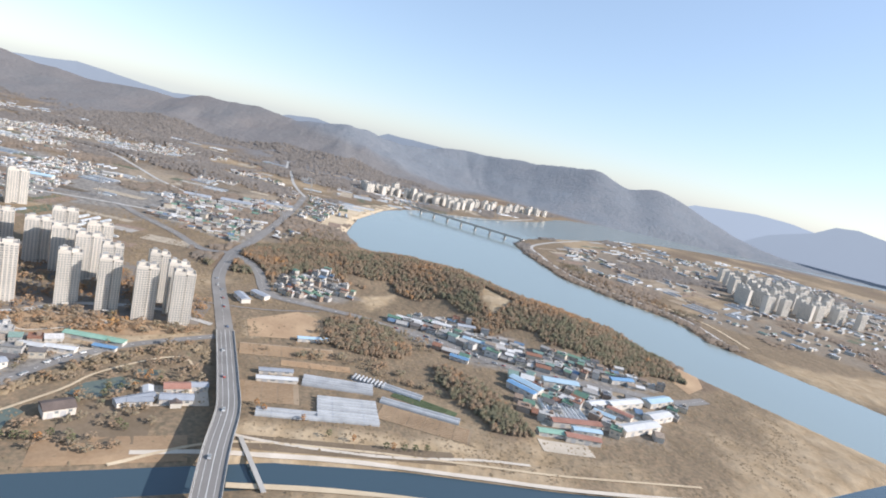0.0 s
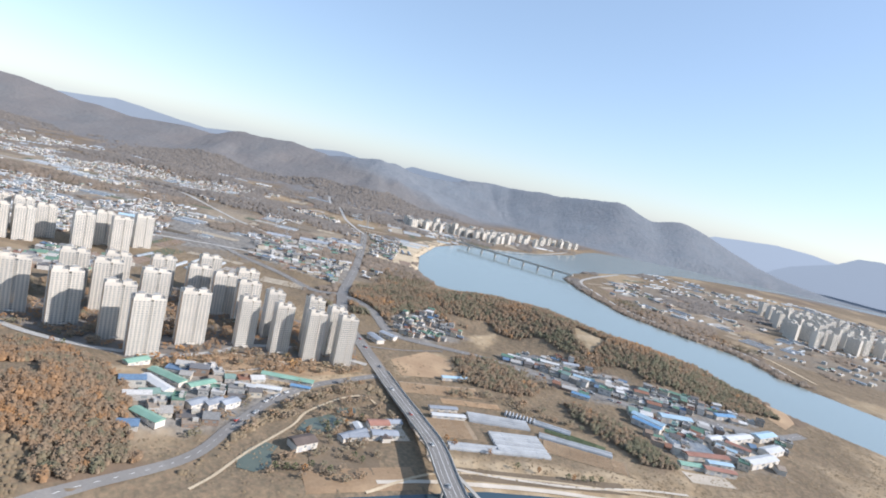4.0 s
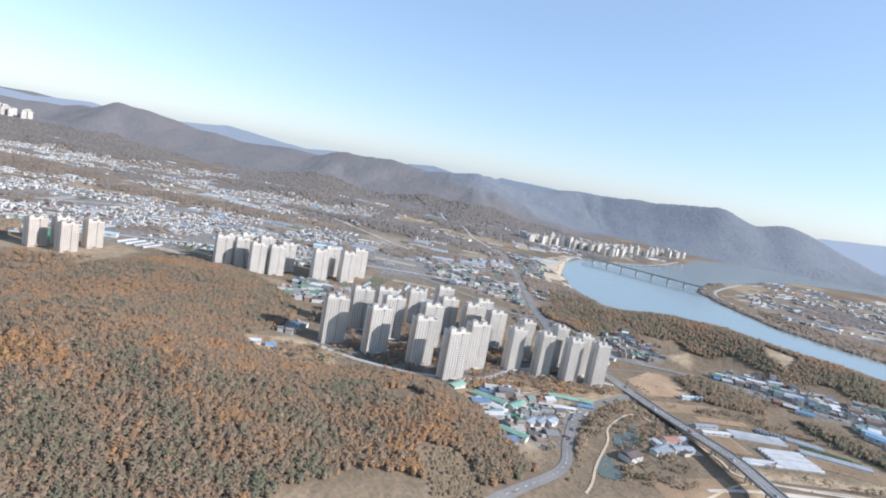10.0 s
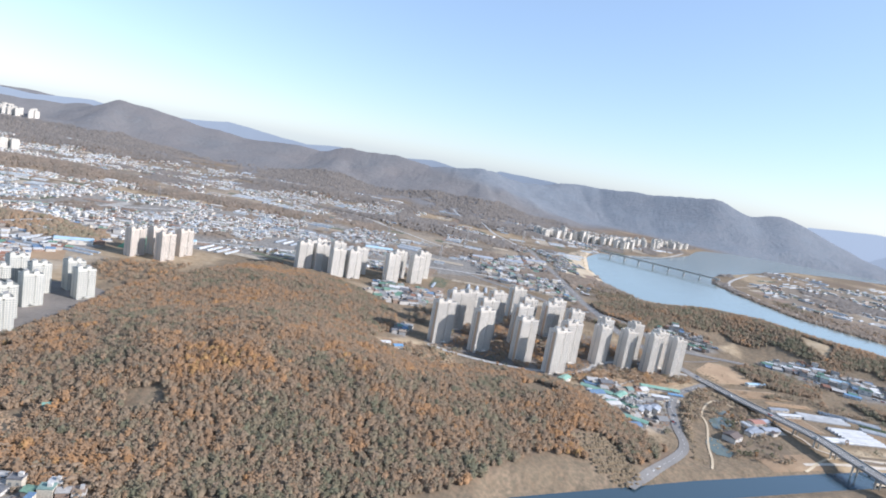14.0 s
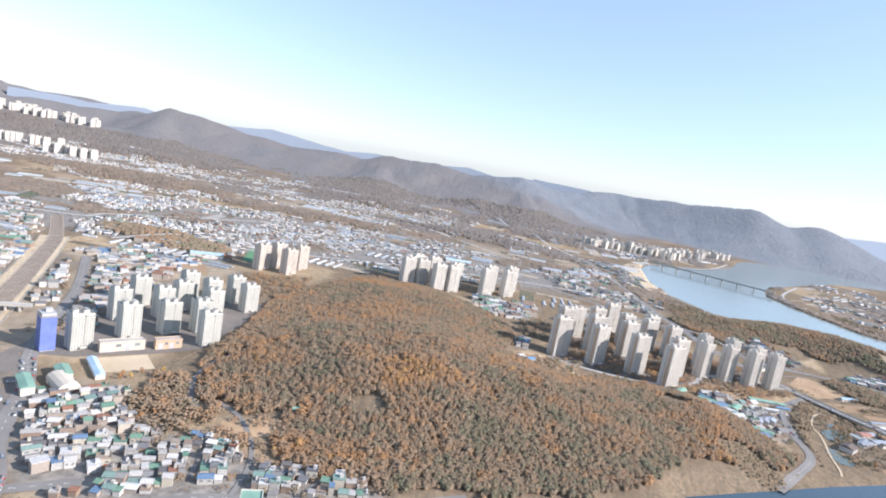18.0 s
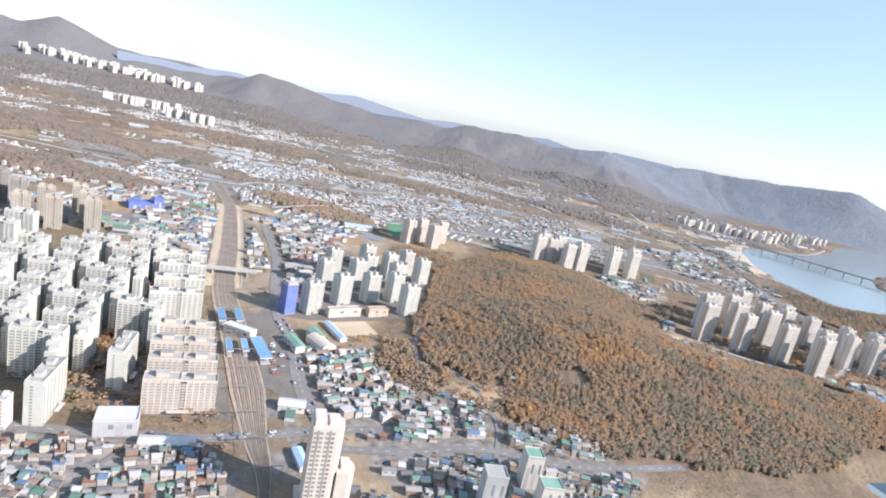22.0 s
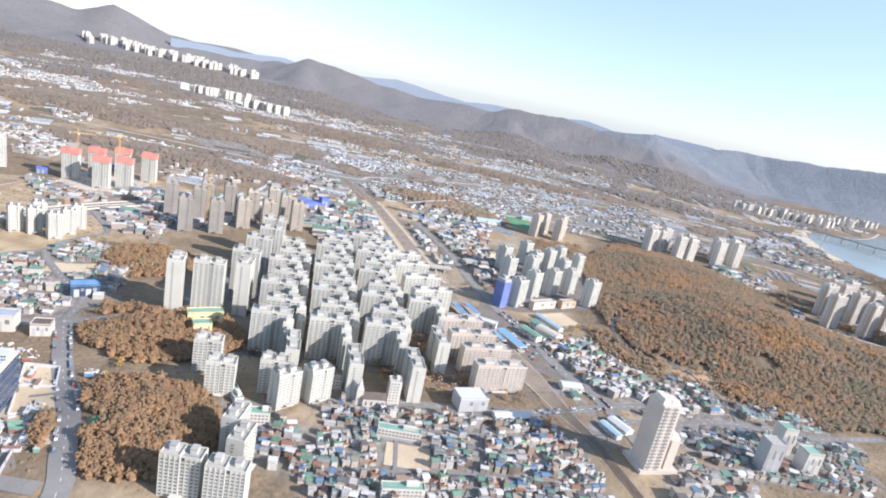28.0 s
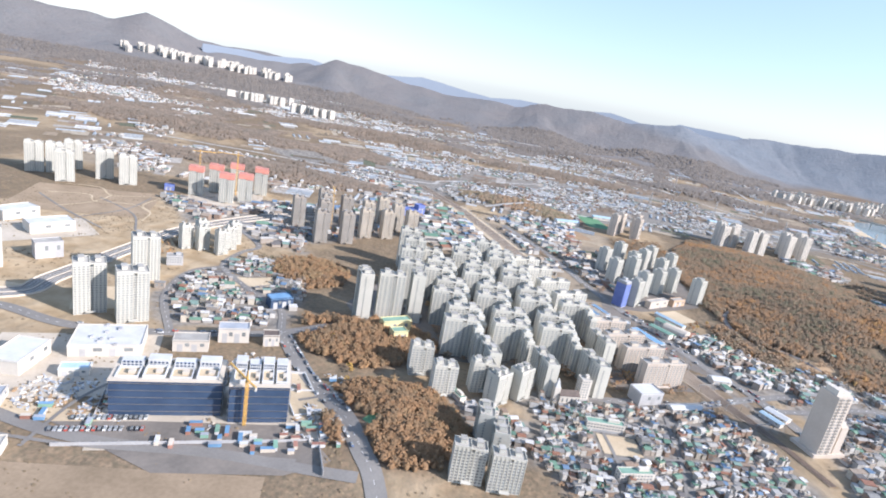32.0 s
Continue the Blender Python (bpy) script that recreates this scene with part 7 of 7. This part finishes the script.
def spread(poly, count, lo, hi, turn):
    """Scattered farmsteads and sheds, thick in some places and thin in others."""
    x0, x1, y0, y1 = min(p[0] for p in poly), max(p[0] for p in poly), min(p[1] for p in poly), max(p[1] for p in poly)
    for _ in range(count * 7):
        x, y = random.uniform(x0, x1), random.uniform(y0, y1)
        if float(vnoise(np.array(x), np.array(y), 110, 77, 2)) < 0.5 or count <= 0:
            continue
        sx = random.uniform(lo, hi) * random.choice((0.55, 0.6, 0.7, 0.8, 1.6))
        yield x, y, sx, min(sx, random.uniform(lo, lo + (hi - lo) * 0.5) * 0.6), turn + random.choice((0, 90)) + random.uniform(-10, 10)


wl, rf, rff = Geo(), Geo(), Geo()
for zone, (poly, count, (lo, hi), turn) in ZONES.items():
    far, one, left = hi >= 18, SINGLE_ZONES.get(zone, 0), count if hi >= 18 else 1100
    before = set(TAKEN)
    for x, y, sx, sy, tn in (spread(poly, count, lo, hi, turn) if far else lots(poly, lo, hi, turn)):
        if left <= 0:
            break
        if not inside(np.array(x), np.array(y), poly) or wooded(x, y) > 0.5:
            continue
        z = float(alt(x, y))
        if z < -0.4:
            continue
        if far:
            if not free(x, y, max(sx, sy) * 0.4):
                continue
            take(x, y, max(sx, sy) * 0.4)
        elif any((int((x + p * sx) // 3), int((y + q * sy) // 3)) in before for p in (-0.4, 0, 0.4) for q in (-0.4, 0, 0.4)):
            continue
        else:
            take(x, y, 3)
            if random.random() < THIN.get(zone, 0.07):
                continue
        left -= 1
        h = random.choice((2.2, 2.6, 3.0, 3.6, 5.4)) if far else random.choice((2.6, 2.8, 3.2, 4.6, 5.0, 7.0)) * min(1.0, 0.6 + lo * 0.08)
        flat = random.random() < 0.55
        if one > 0:
            one -= 1
            house(x, y, z, sx, sy, h, tn, flat)
            continue
        r, rg = radians(tn), rff if far else rf
        wl.box(x, y, z - 2, sx, sy, h + 2, r)
        if flat:
            rg.box(x, y, z + h, sx + 0.3, sy + 0.3, 0.5, r)
            if random.random() < 0.6:
                wl.box(x + sx * 0.2 * math.cos(r), y + sx * 0.2 * math.sin(r), z + h + 0.5, sx * 0.3, sy * 0.35, 2.0, r)
        else:
            rg.gable(x, y, z + h, sx, sy, sy * 0.2, r)
tn = thing("town", 0, 0, 0, 0, "dense low houses and sheds with mixed roofs across the plain", "houses", kind="stuff")
tagged(part("walls", wl, M_HWALL_S, tn), kind="stuff")
tagged(part("roofs", rf, M_ROOF_S, tn), kind="stuff")
tagged(part("roofs", rff, M_ROOF_F, tn, "white and grey metal roofs"), kind="stuff")


# ---- trees ----
rng = np.random.default_rng(7)


def tree_shape(clumps, seed, slim=1.0):
    """Vertices and triangles of one tree a metre wide and high: tapered trunk, limbs, loose clumps of leaves."""
    r = np.random.default_rng(seed)
    v, f, leaf = [], [], []

    def spike(a, b, ra, rb):
        k = len(v)
        for p, q in ((a, ra), (b, rb)):
            for i in range(3):
                t = i * 2.094
                v.append((p[0] + q * math.cos(t), p[1] + q * math.sin(t), p[2])); leaf.append(0)
        for i in range(3):
            j = (i + 1) % 3
            f.extend([(k + i, k + j, k + 3 + j), (k + i, k + 3 + j, k + 3 + i)])
    spike((0, 0, -0.05), (0.02, 0.01, 0.6), 0.035, 0.015)
    for c in range(clumps):
        a = c * 2.4 + r.uniform(-0.5, 0.5)
        up = (c + 0.5) / clumps
        rad = 0.36 * math.sqrt(max(0.05, 1 - (2 * up - 0.9) ** 2)) * r.uniform(0.6, 1.15) * slim
        o = np.array((rad * math.cos(a), rad * math.sin(a), 0.34 + 0.58 * up))
        if clumps > 6 and c % 4 == 0:
            spike((0.01, 0, 0.3), tuple(o), 0.012, 0.005)
        k = len(v)
        s = r.uniform(0.12, 0.21) * (1.25 if clumps < 6 else 0.72 if clumps > 12 else 1.0)
        for d in ((1, 0, 0), (0, 1, 0), (-1, 0, 0), (0, -1, 0), (0, 0, 1), (0, 0, -1)):
            q = np.array(d) * s * r.uniform(0.55, 1.35) + r.uniform(-0.35, 0.35, 3) * s
            v.append(tuple(o + q * (1, 1, 0.8))); leaf.append(1)
        for p, q in ((0, 1), (1, 2), (2, 3), (3, 0)):
            f.extend([(k + p, k + q, k + 4), (k + q, k + p, k + 5)])
    return np.array(v), np.array(f), np.array(leaf)


def lump(seed):
    """A loose round-topped crown for far woods, a metre wide and high."""
    r = np.random.default_rng(seed)
    v = [(0.46 * math.cos(i * 1.047), 0.46 * math.sin(i * 1.047), -0.1) for i in range(6)]
    v += [(0.44 * math.cos(i * 1.047 + 0.4) * r.uniform(0.7, 1.2), 0.44 * math.sin(i * 1.047 + 0.4) * r.uniform(0.7, 1.2), r.uniform(0.45, 0.8)) for i in range(6)]
    v += [(r.uniform(-0.12, 0.12), r.uniform(-0.12, 0.12), r.uniform(0.85, 1.05))]
    f = []
    for i in range(6):
        j = (i + 1) % 6
        f += [(i, j, 6 + i), (j, 6 + j, 6 + i), (6 + i, 6 + j, 12)]
    return np.array(v), np.array(f), np.ones(13)


def crown(seed, tufts=13):
    """An uneven crown a metre wide and high: a loose core on a short trunk, set all over with small tufts of leaves and twigs."""
    r = np.random.default_rng(seed)
    v = [(0.30 * math.cos(i * 1.257), 0.30 * math.sin(i * 1.257), 0.1) for i in range(5)]
    v += [(0.36 * math.cos(i * 1.257 + 0.5) * r.uniform(0.7, 1.2), 0.36 * math.sin(i * 1.257 + 0.5) * r.uniform(0.7, 1.2), r.uniform(0.45, 0.7)) for i in range(5)] + [(0, 0, r.uniform(0.78, 0.92))]
    f = []
    for i in range(5):
        j = (i + 1) % 5
        f += [(i, j, 5 + i), (j, 5 + j, 5 + i), (5 + i, 5 + j, 10)]
    for c in range(tufts):
        up, a = (c + 0.5) / tufts, c * 2.4 + r.uniform(-0.4, 0.4)
        rad = 0.44 * math.sqrt(max(0.03, 1 - (1.6 * up - 0.55) ** 2)) * r.uniform(0.75, 1.1)
        o = np.array((rad * math.cos(a), rad * math.sin(a), 0.3 + 0.62 * up))
        out = np.array((math.cos(a) * (1 - up), math.sin(a) * (1 - up), 0.35 + up))
        k, q = len(v), r.uniform(0.12, 0.2)
        for d in range(3):
            v.append(tuple(o + np.array((math.cos(d * 2.094 + c), math.sin(d * 2.094 + c), r.uniform(-0.5, 0.3))) * q))
        v.append(tuple(o + out * q * r.uniform(0.5, 1.0)))
        f += [(k, k + 1, k + 3), (k + 1, k + 2, k + 3), (k + 2, k, k + 3)]
    leaf = [1] * len(v)
    k = len(v)
    v += [(0.03, 0, -0.1), (-0.02, 0.03, -0.1), (-0.02, -0.03, -0.1), (0.0, 0.0, 0.5)]
    leaf += [0] * 4
    f += [(k, k + 1, k + 3), (k + 1, k + 2, k + 3), (k + 2, k, k + 3)]
    return np.array(v), np.array(f), np.array(leaf)


def forest(name, xs, ys, high, shapes, label, tints, mat=None, even=0.22, soft=0.6, wide=(1.2, 1.7)):
    """Many trees in one mesh. even: spread of the heights; soft: how far the shading follows the canopy as a whole."""
    n = len(xs)
    zs, tints = alt(xs, ys), np.broadcast_to(tints, (n,))
    turn, h = rng.uniform(0, 6.28, n), high * np.clip(rng.lognormal(-0.06, even, n), 0.55, 1.5)
    w = h * rng.uniform(*wide, n)
    V, F, T, base = [], [], [], 0
    for q, (v, f, lf) in enumerate(shapes):
        i = np.arange(q, n, len(shapes))
        c, s = (np.cos(turn[i]) * w[i])[:, None], (np.sin(turn[i]) * w[i])[:, None]
        V.append(np.stack([xs[i][:, None] + v[:, 0] * c - v[:, 1] * s, ys[i][:, None] + v[:, 0] * s + v[:, 1] * c, zs[i][:, None] + v[:, 2] * h[i][:, None]], -1).reshape(-1, 3))
        F.append((f[None] + (base + np.arange(len(i)) * len(v))[:, None, None]).reshape(-1, 3))
        T.append(np.where(lf > 0, np.clip(tints[i][:, None] + rng.uniform(-0.05, 0.05, (len(i), len(v))), 0, 1), 0.12).ravel())
        base += len(i) * len(v)
    me = big_mesh(name, np.concatenate(V), np.concatenate(F), mat or M_LEAF, True)
    nv = np.zeros(len(me.vertices) * 3, np.float32)
    me.vertices.foreach_get("normal", nv)
    nv = nv.reshape(-1, 3) * (1 - soft) + np.array((0, 0, soft), np.float32)          # loose foliage shades softly
    nv = nv / np.maximum(np.linalg.norm(nv, axis=1, keepdims=True), 1e-4)
    me.normals_split_custom_set_from_vertices(nv.tolist())
    at = me.attributes.new("tint", "FLOAT", "POINT")
    at.data.foreach_set("value", np.concatenate(T).astype(np.float32))
    return tagged(new(name, me), label, "trees", kind="stuff")


def scatter(x0, x1, y0, y1, step, least=0.45):
    gx, gy = np.meshgrid(np.arange(x0, x1, step), np.arange(y0, y1, step))
    gx, gy = gx + rng.uniform(-0.45, 0.45, gx.shape) * step, gy + rng.uniform(-0.45, 0.45, gy.shape) * step
    gx, gy = gx.ravel(), gy.ravel()
    keep = woods(gx, gy) > np.clip(rng.uniform(least - 0.25, least + 0.4, gx.shape), 0.02, 0.98)
    gx, gy = gx[keep], gy[keep]
    ok = np.array([(int(a // 3), int(b // 3)) not in TAKEN for a, b in zip(gx, gy)], bool)
    return gx[ok], gy[ok]


def tint(x, y, own=0.13):
    """Leaf colour: stands of one kind, and each tree's own turn of leaf."""
    t = 0.55 * vnoise(x, y, 75, 91, 3) + 0.45 * vnoise(x, y, 18, 95, 2)
    return np.clip((t - 0.5) * 1.25 + 0.44 + rng.normal(0, own, np.shape(x)), 0, 1)


NEAR = [tree_shape(9, s, 1.0 + 0.1 * (s % 3)) for s in range(6)]
CROWNS = [crown(90 + s, 12 + s % 3) for s in range(8)]
LUMPS = [lump(70 + s) for s in range(6)]
gx, gy = scatter(-930, -260, 20, 710, 3.1)
forest("hill_forest", gx, gy, 5.2, CROWNS, "dense rust, brown and olive autumn forest on the hill", tint(gx, gy), None, 0.17, 0.6, (0.8, 1.25))
gx, gy = scatter(-1420, -1080, -320, 60, 3.4)
forest("town_wood", gx, gy, 6.0, CROWNS, "orange-brown autumn wood between the streets", tint(gx, gy), M_LEAF_TOWN, 0.18, 0.58, (0.8, 1.25))
gx, gy = scatter(-250, 340, 420, 1010, 3.5)
forest("river_wood", gx, gy, 4.8, CROWNS, "brown autumn wood on the river hill", np.clip(tint(gx, gy) - 0.08, 0, 1), None, 0.18, 0.6, (0.8, 1.3))
gx, gy = scatter(-1330, -960, 540, 720, 4.6)
forest("plain_wood", gx, gy, 5.6, LUMPS, "dark brown wood in the plain", 0.35 + (tint(gx, gy) - 0.5) * 0.6, None, 0.2, 0.66, (0.9, 1.5))


def below(gx, gy, top):
    low = alt(gx, gy) < top
    return gx[low], gy[low]


for x0, x1, y0, y1, step, high, label in ((-2700, 1500, 700, 1400, 7.0, 5.6, "scattered brown woods across the far plain"), (-2700, -1400, 250, 700, 6.5, 5.2, "brown woods west of the town"), (-2700, 1500, 1400, 2100, 9.0, 6.6, "brown woods in the upper plain"),
                                          (-4300, 700, 2100, 2800, 13.0, 8.5, "brown woods at the foot of the mountains"), (-4300, -2700, 500, 2100, 12.0, 8.0, "brown woods in the far western valley")):
    gx, gy = below(*scatter(x0, x1, y0, y1, step, 0.5), 60)
    out = ~((gx > -260) & (gx < 345) & (gy < 1010))          # the river hill has its own wood
    gx, gy = gx[out], gy[out]
    forest("far_woods", gx, gy, high * 0.8, LUMPS, label, tint(gx, gy, 0.2), M_LEAF_FOOT if y0 >= 1400 or x0 < -4000 else M_LEAF_FAR, 0.2, 0.84, (1.6, 2.2))

# rows of low fruit trees in the clearing, the bushy bank inside the curved road
a, b = np.meshgrid(np.arange(-40, 40, 2.6), np.arange(-36, 36, 4.4))
gx, gy = (-345 + 0.89 * a - 0.45 * b).ravel(), (216 + 0.45 * a + 0.89 * b).ravel()
k = inside(gx, gy, ORCHARD) & (rng.uniform(0, 1, gx.size) < 0.8)
gx, gy = gx[k] + rng.uniform(-0.5, 0.5, k.sum()), gy[k] + rng.uniform(-0.5, 0.5, k.sum())
forest("orchard_rows", gx, gy, 2.3, LUMPS, "rows of bare grey-brown fruit trees in a hillside clearing", 0.6 * tint(gx, gy, 0.2), M_SCRUB)
bank = smooth([(-262, 262), (-243, 326), (-216, 400), (-188, 446), (-160, 452), (-146, 432)], 1.5)
gx, gy = np.array([q.x for q in bank for i in range(5)]), np.array([q.y for q in bank for i in range(5)])
gx, gy = gx + rng.normal(0, 3.2, gx.size), gy + rng.normal(0, 3.2, gy.size)
k = np.array([(int(p // 3), int(q // 3)) not in TAKEN for p, q in zip(gx, gy)], bool)
gx, gy = gx[k], gy[k]
forest("bank_bushes", gx, gy, 2.0, LUMPS, "brown bushes and dry reeds on the bank below the road", tint(gx, gy, 0.2), M_SCRUB)


# trees between the slabs, along the streets and the paths
def loose(polys, step, seed):
    r = np.random.default_rng(seed)
    X, Y = [], []
    for poly in polys:
        x0, x1, y0, y1 = min(p[0] for p in poly), max(p[0] for p in poly), min(p[1] for p in poly), max(p[1] for p in poly)
        a, b = np.meshgrid(np.arange(x0, x1, step), np.arange(y0, y1, step))
        a, b = a.ravel() + r.uniform(-0.5, 0.5, a.size) * step, b.ravel() + r.uniform(-0.5, 0.5, b.size) * step
        ok = inside(a, b, poly) & (r.uniform(0, 1, a.size) < 0.75)
        for p, q in zip(a[ok], b[ok]):
            if (int(p // 3), int(q // 3)) not in TAKEN:
                X.append(p); Y.append(q)
    return np.array(X), np.array(Y)


gx, gy = loose([ESTATE, [(-1050, -110), (-1010, -95), (-1060, 40), (-1100, 100), (-1112, 80), (-1060, 0)], [(-1000, -110), (-930, -75), (-1000, 20), (-1060, 10)], [(-520, 430), (-340, 400), (-180, 480), (-190, 560), (-400, 640), (-500, 560)]], 6.5, 3)
forest("estate_trees", gx, gy, 5.5, NEAR, "small rust-coloured trees between the apartment blocks", np.clip(tint(gx, gy) + 0.1, 0, 1))
gx, gy = loose([[(-885, 130), (-840, 145), (-800, 85), (-825, 62), (-870, 78)], [(-800, 40), (-770, 70), (-755, 40), (-775, 20)]], 4.2, 8)
forest("school_wood", gx, gy, 5.4, NEAR, "brown and golden trees behind the school", np.clip(tint(gx, gy) * 0.8 + 0.1, 0, 1))
gx, gy = loose([[(-1012, 125), (-1045, 185), (-1120, 300), (-1090, 310), (-1005, 195)], [(-960, 410), (-1000, 520), (-900, 570), (-860, 430)], [(-900, -60), (-880, -85), (-915, -100), (-930, -85)], [(-870, 210), (-860, 330), (-900, 400), (-880, 300)],
                [(-1557, -50), (-1532, -16), (-1500, -40), (-1481, -92), (-1510, -89)], [(-1415, -17), (-1357, 8), (-1307, -50), (-1335, -75), (-1372, -53)], [(-1060, -215), (-1020, -260), (-1000, -290), (-1040, -270)], [(-640, 60), (-700, 20), (-700, -60), (-640, -20)]], 7.0, 9)
forest("street_trees", gx, gy, 4.8, NEAR, "rust and olive trees along streets and yards", tint(gx, gy))
gx, gy = loose([[(-330, 300), (-250, 300), (-160, 470), (-200, 470), (-300, 330)], [(-215, 280), (-150, 290), (-130, 400), (-170, 440), (-200, 380)], [(-130, 480), (-60, 500), (-20, 520), (20, 480), (60, 460), (-60, 480)],
                [(-254, 1016), (-202, 1103), (-85, 963), (-40, 940), (-150, 800), (-226, 814)], [(-178, 709), (-125, 765), (-67, 697), (-121, 640), (-173, 640)], [(-110, 500), (-60, 520), (-50, 560), (20, 560), (60, 590), (-20, 600), (-90, 560)], [(300, 1230), (420, 1120), (520, 1000), (560, 1060), (430, 1200), (340, 1400)], [(-900, 20), (-830, 0), (-760, 60), (-860, 110)], [(-545, 420), (-480, 430), (-480, 340), (-530, 310)], [(-560, 480), (-520, 500), (-500, 620), (-560, 600)], [(-880, 60), (-800, 50), (-750, 90), (-800, 130), (-870, 140)], [(-830, -20), (-720, -10), (-640, 40), (-700, 80), (-780, 60)]], 9.0, 4)
forest("field_trees", gx, gy, 5.5, NEAR, "scattered trees and shrubs along the fields", tint(gx, gy) * 0.8)

# dry scrub and tall grass on the open ground
def tuft(seed):
    r = np.random.default_rng(seed)
    v = [(math.cos(i * 1.257) * r.uniform(0.35, 0.6), math.sin(i * 1.257) * r.uniform(0.35, 0.6), -0.1) for i in range(5)] + [(r.uniform(-0.2, 0.2), r.uniform(-0.2, 0.2), r.uniform(0.5, 0.8))]
    return np.array(v), np.array([(i, (i + 1) % 5, 5) for i in range(5)]), np.ones(6)


def scrub(x0, x1, y0, y1, n, high, seed):
    r = np.random.default_rng(seed)
    x, y = r.uniform(x0, x1, n), r.uniform(y0, y1, n)
    keep = (vnoise(x, y, 38, 17, 3) + r.uniform(-0.08, 0.08, n) > 0.5) & (alt(x, y) > -1.2) & (woods(x, y) < 0.5)
    x, y = x[keep], y[keep]
    ok = np.array([(int(a // 3), int(b // 3)) not in TAKEN for a, b in zip(x, y)], bool)
    x, y = x[ok], y[ok]
    return forest("dry_scrub", x, y, high, [tuft(s) for s in range(5)], "dry scrub and tall grass on open ground", 0.2 + 0.7 * vnoise(x, y, 14, 19, 2), M_SCRUB)


scrub(-420, 420, 255, 700, 17000, 1.6, 1)
scrub(-720, -120, 480, 900, 12000, 2.4, 2)
scrub(-1000, -560, -160, 130, 12000, 1.5, 3)
scrub(-1900, -1080, -420, 520, 24000, 1.8, 4)

# single trees
def single(shape, x, y, high, colour, label):
    v, f, lf = shape
    root = thing("tree", x, y, float(alt(x, y)), (x * 7) % 360, label, "tree", "single trees")
    limbs = {}
    for t in f:
        if lf[t[0]] == 0:
            k = 0 if max(t) < 6 else 1 + sum(1 for q in range(6, int(min(t)) + 1) if lf[q] == 1)
            limbs.setdefault(k, []).append(tuple(t))
    leaf_f = [tuple(t) for t in f if lf[t[0]] == 1]
    for nm, faces, mt in [("trunk" if k == 0 else "limb", fs, M_TRUNK) for k, fs in limbs.items()] + [("crown", leaf_f, colour)]:
        me = bpy.data.meshes.new(nm)
        used = sorted({i for t in faces for i in t})
        at_ = {i: k for k, i in enumerate(used)}
        me.from_pydata([tuple(v[i] * high) for i in used], [], [tuple(at_[i] for i in t) for t in faces])
        me.materials.append(mt)
        part(nm, me, mt, root)
    return root


M_GOLD = material("golden_leaves", (0.40, 0.24, 0.06), (0.52, 0.34, 0.10), 0.9, 0.5, 2)
M_RUST = material("rust_leaves", (0.28, 0.14, 0.06), (0.38, 0.20, 0.08), 0.9, 0.5, 2)
M_OLIVE = material("olive_leaves", (0.09, 0.10, 0.05), (0.14, 0.14, 0.07), 0.9, 0.5, 2)
KINDS = [(M_GOLD, "golden yellow roadside tree in autumn leaf"), (M_RUST, "rust-brown tree in autumn leaf"), (M_OLIVE, "dark olive evergreen tree")]
protos = [None] * 3
rs = random.Random(31)
spots = []
for pts, n, side, kinds in (([(-264, 270), (-251, 330), (-238, 388), (-214, 435)], 26, 6, (1, 1, 2)), ([(-1050, -100), (-1065, -20), (-1110, 60), (-1150, 120)], 30, 5, (0, 1, 1)), ([(-880, -20), (-953, 73), (-985, 110)], 16, 8, (0, 0, 1)),
                            ([(-1245, -224), (-1196, -266), (-1168, -296)], 14, 9, (1, 0)), ([(-205, 330), (-190, 345), (-165, 395)], 12, 8, (2, 1)), ([(-210, 290), (-180, 300), (-150, 330)], 14, 6, (2, 2, 1)), ([(-90, 380), (0, 360), (80, 380)], 14, 6, (2, 1)),
                            ([(-905, 110), (-890, 125), (-880, 160)], 10, 5, (0, 0, 1)), ([(-800, 60), (-780, 40), (-770, 10)], 10, 10, (0, 1)), ([(-1215, -110), (-1190, -125), (-1180, -150)], 10, 5, (1, 0)), ([(-500, 400), (-470, 415), (-420, 400)], 14, 6, (1, 2)), ([(-220, 440), (-190, 470), (-150, 480)], 12, 6, (1, 0)), ([(-860, 70), (-840, 55), (-815, 45)], 14, 10, (0, 1)), ([(-1030, -150), (-990, -140), (-930, -115)], 14, 6, (1, 2, 0)), ([(-1260, -165), (-1225, -190), (-1205, -225)], 10, 5, (1, 0))):
    c = smooth(pts, 2.0)
    for i in range(n):
        p = rs.choice(c)
        spots.append((p.x + rs.uniform(-side, side), p.y + rs.uniform(-side, side), rs.choice(kinds)))
for x, y, k in spots:
    if not free(x, y, 1):
        continue
    take(x, y, 2)
    if protos[k] is None:
        protos[k] = single(tree_shape(16, 60 + k, 0.9), x, y, 6.0, *KINDS[k])
    else:
        copy_thing(protos[k], pose(x, y, float(alt(x, y)), 0, 0, rs.uniform(0, 360)))
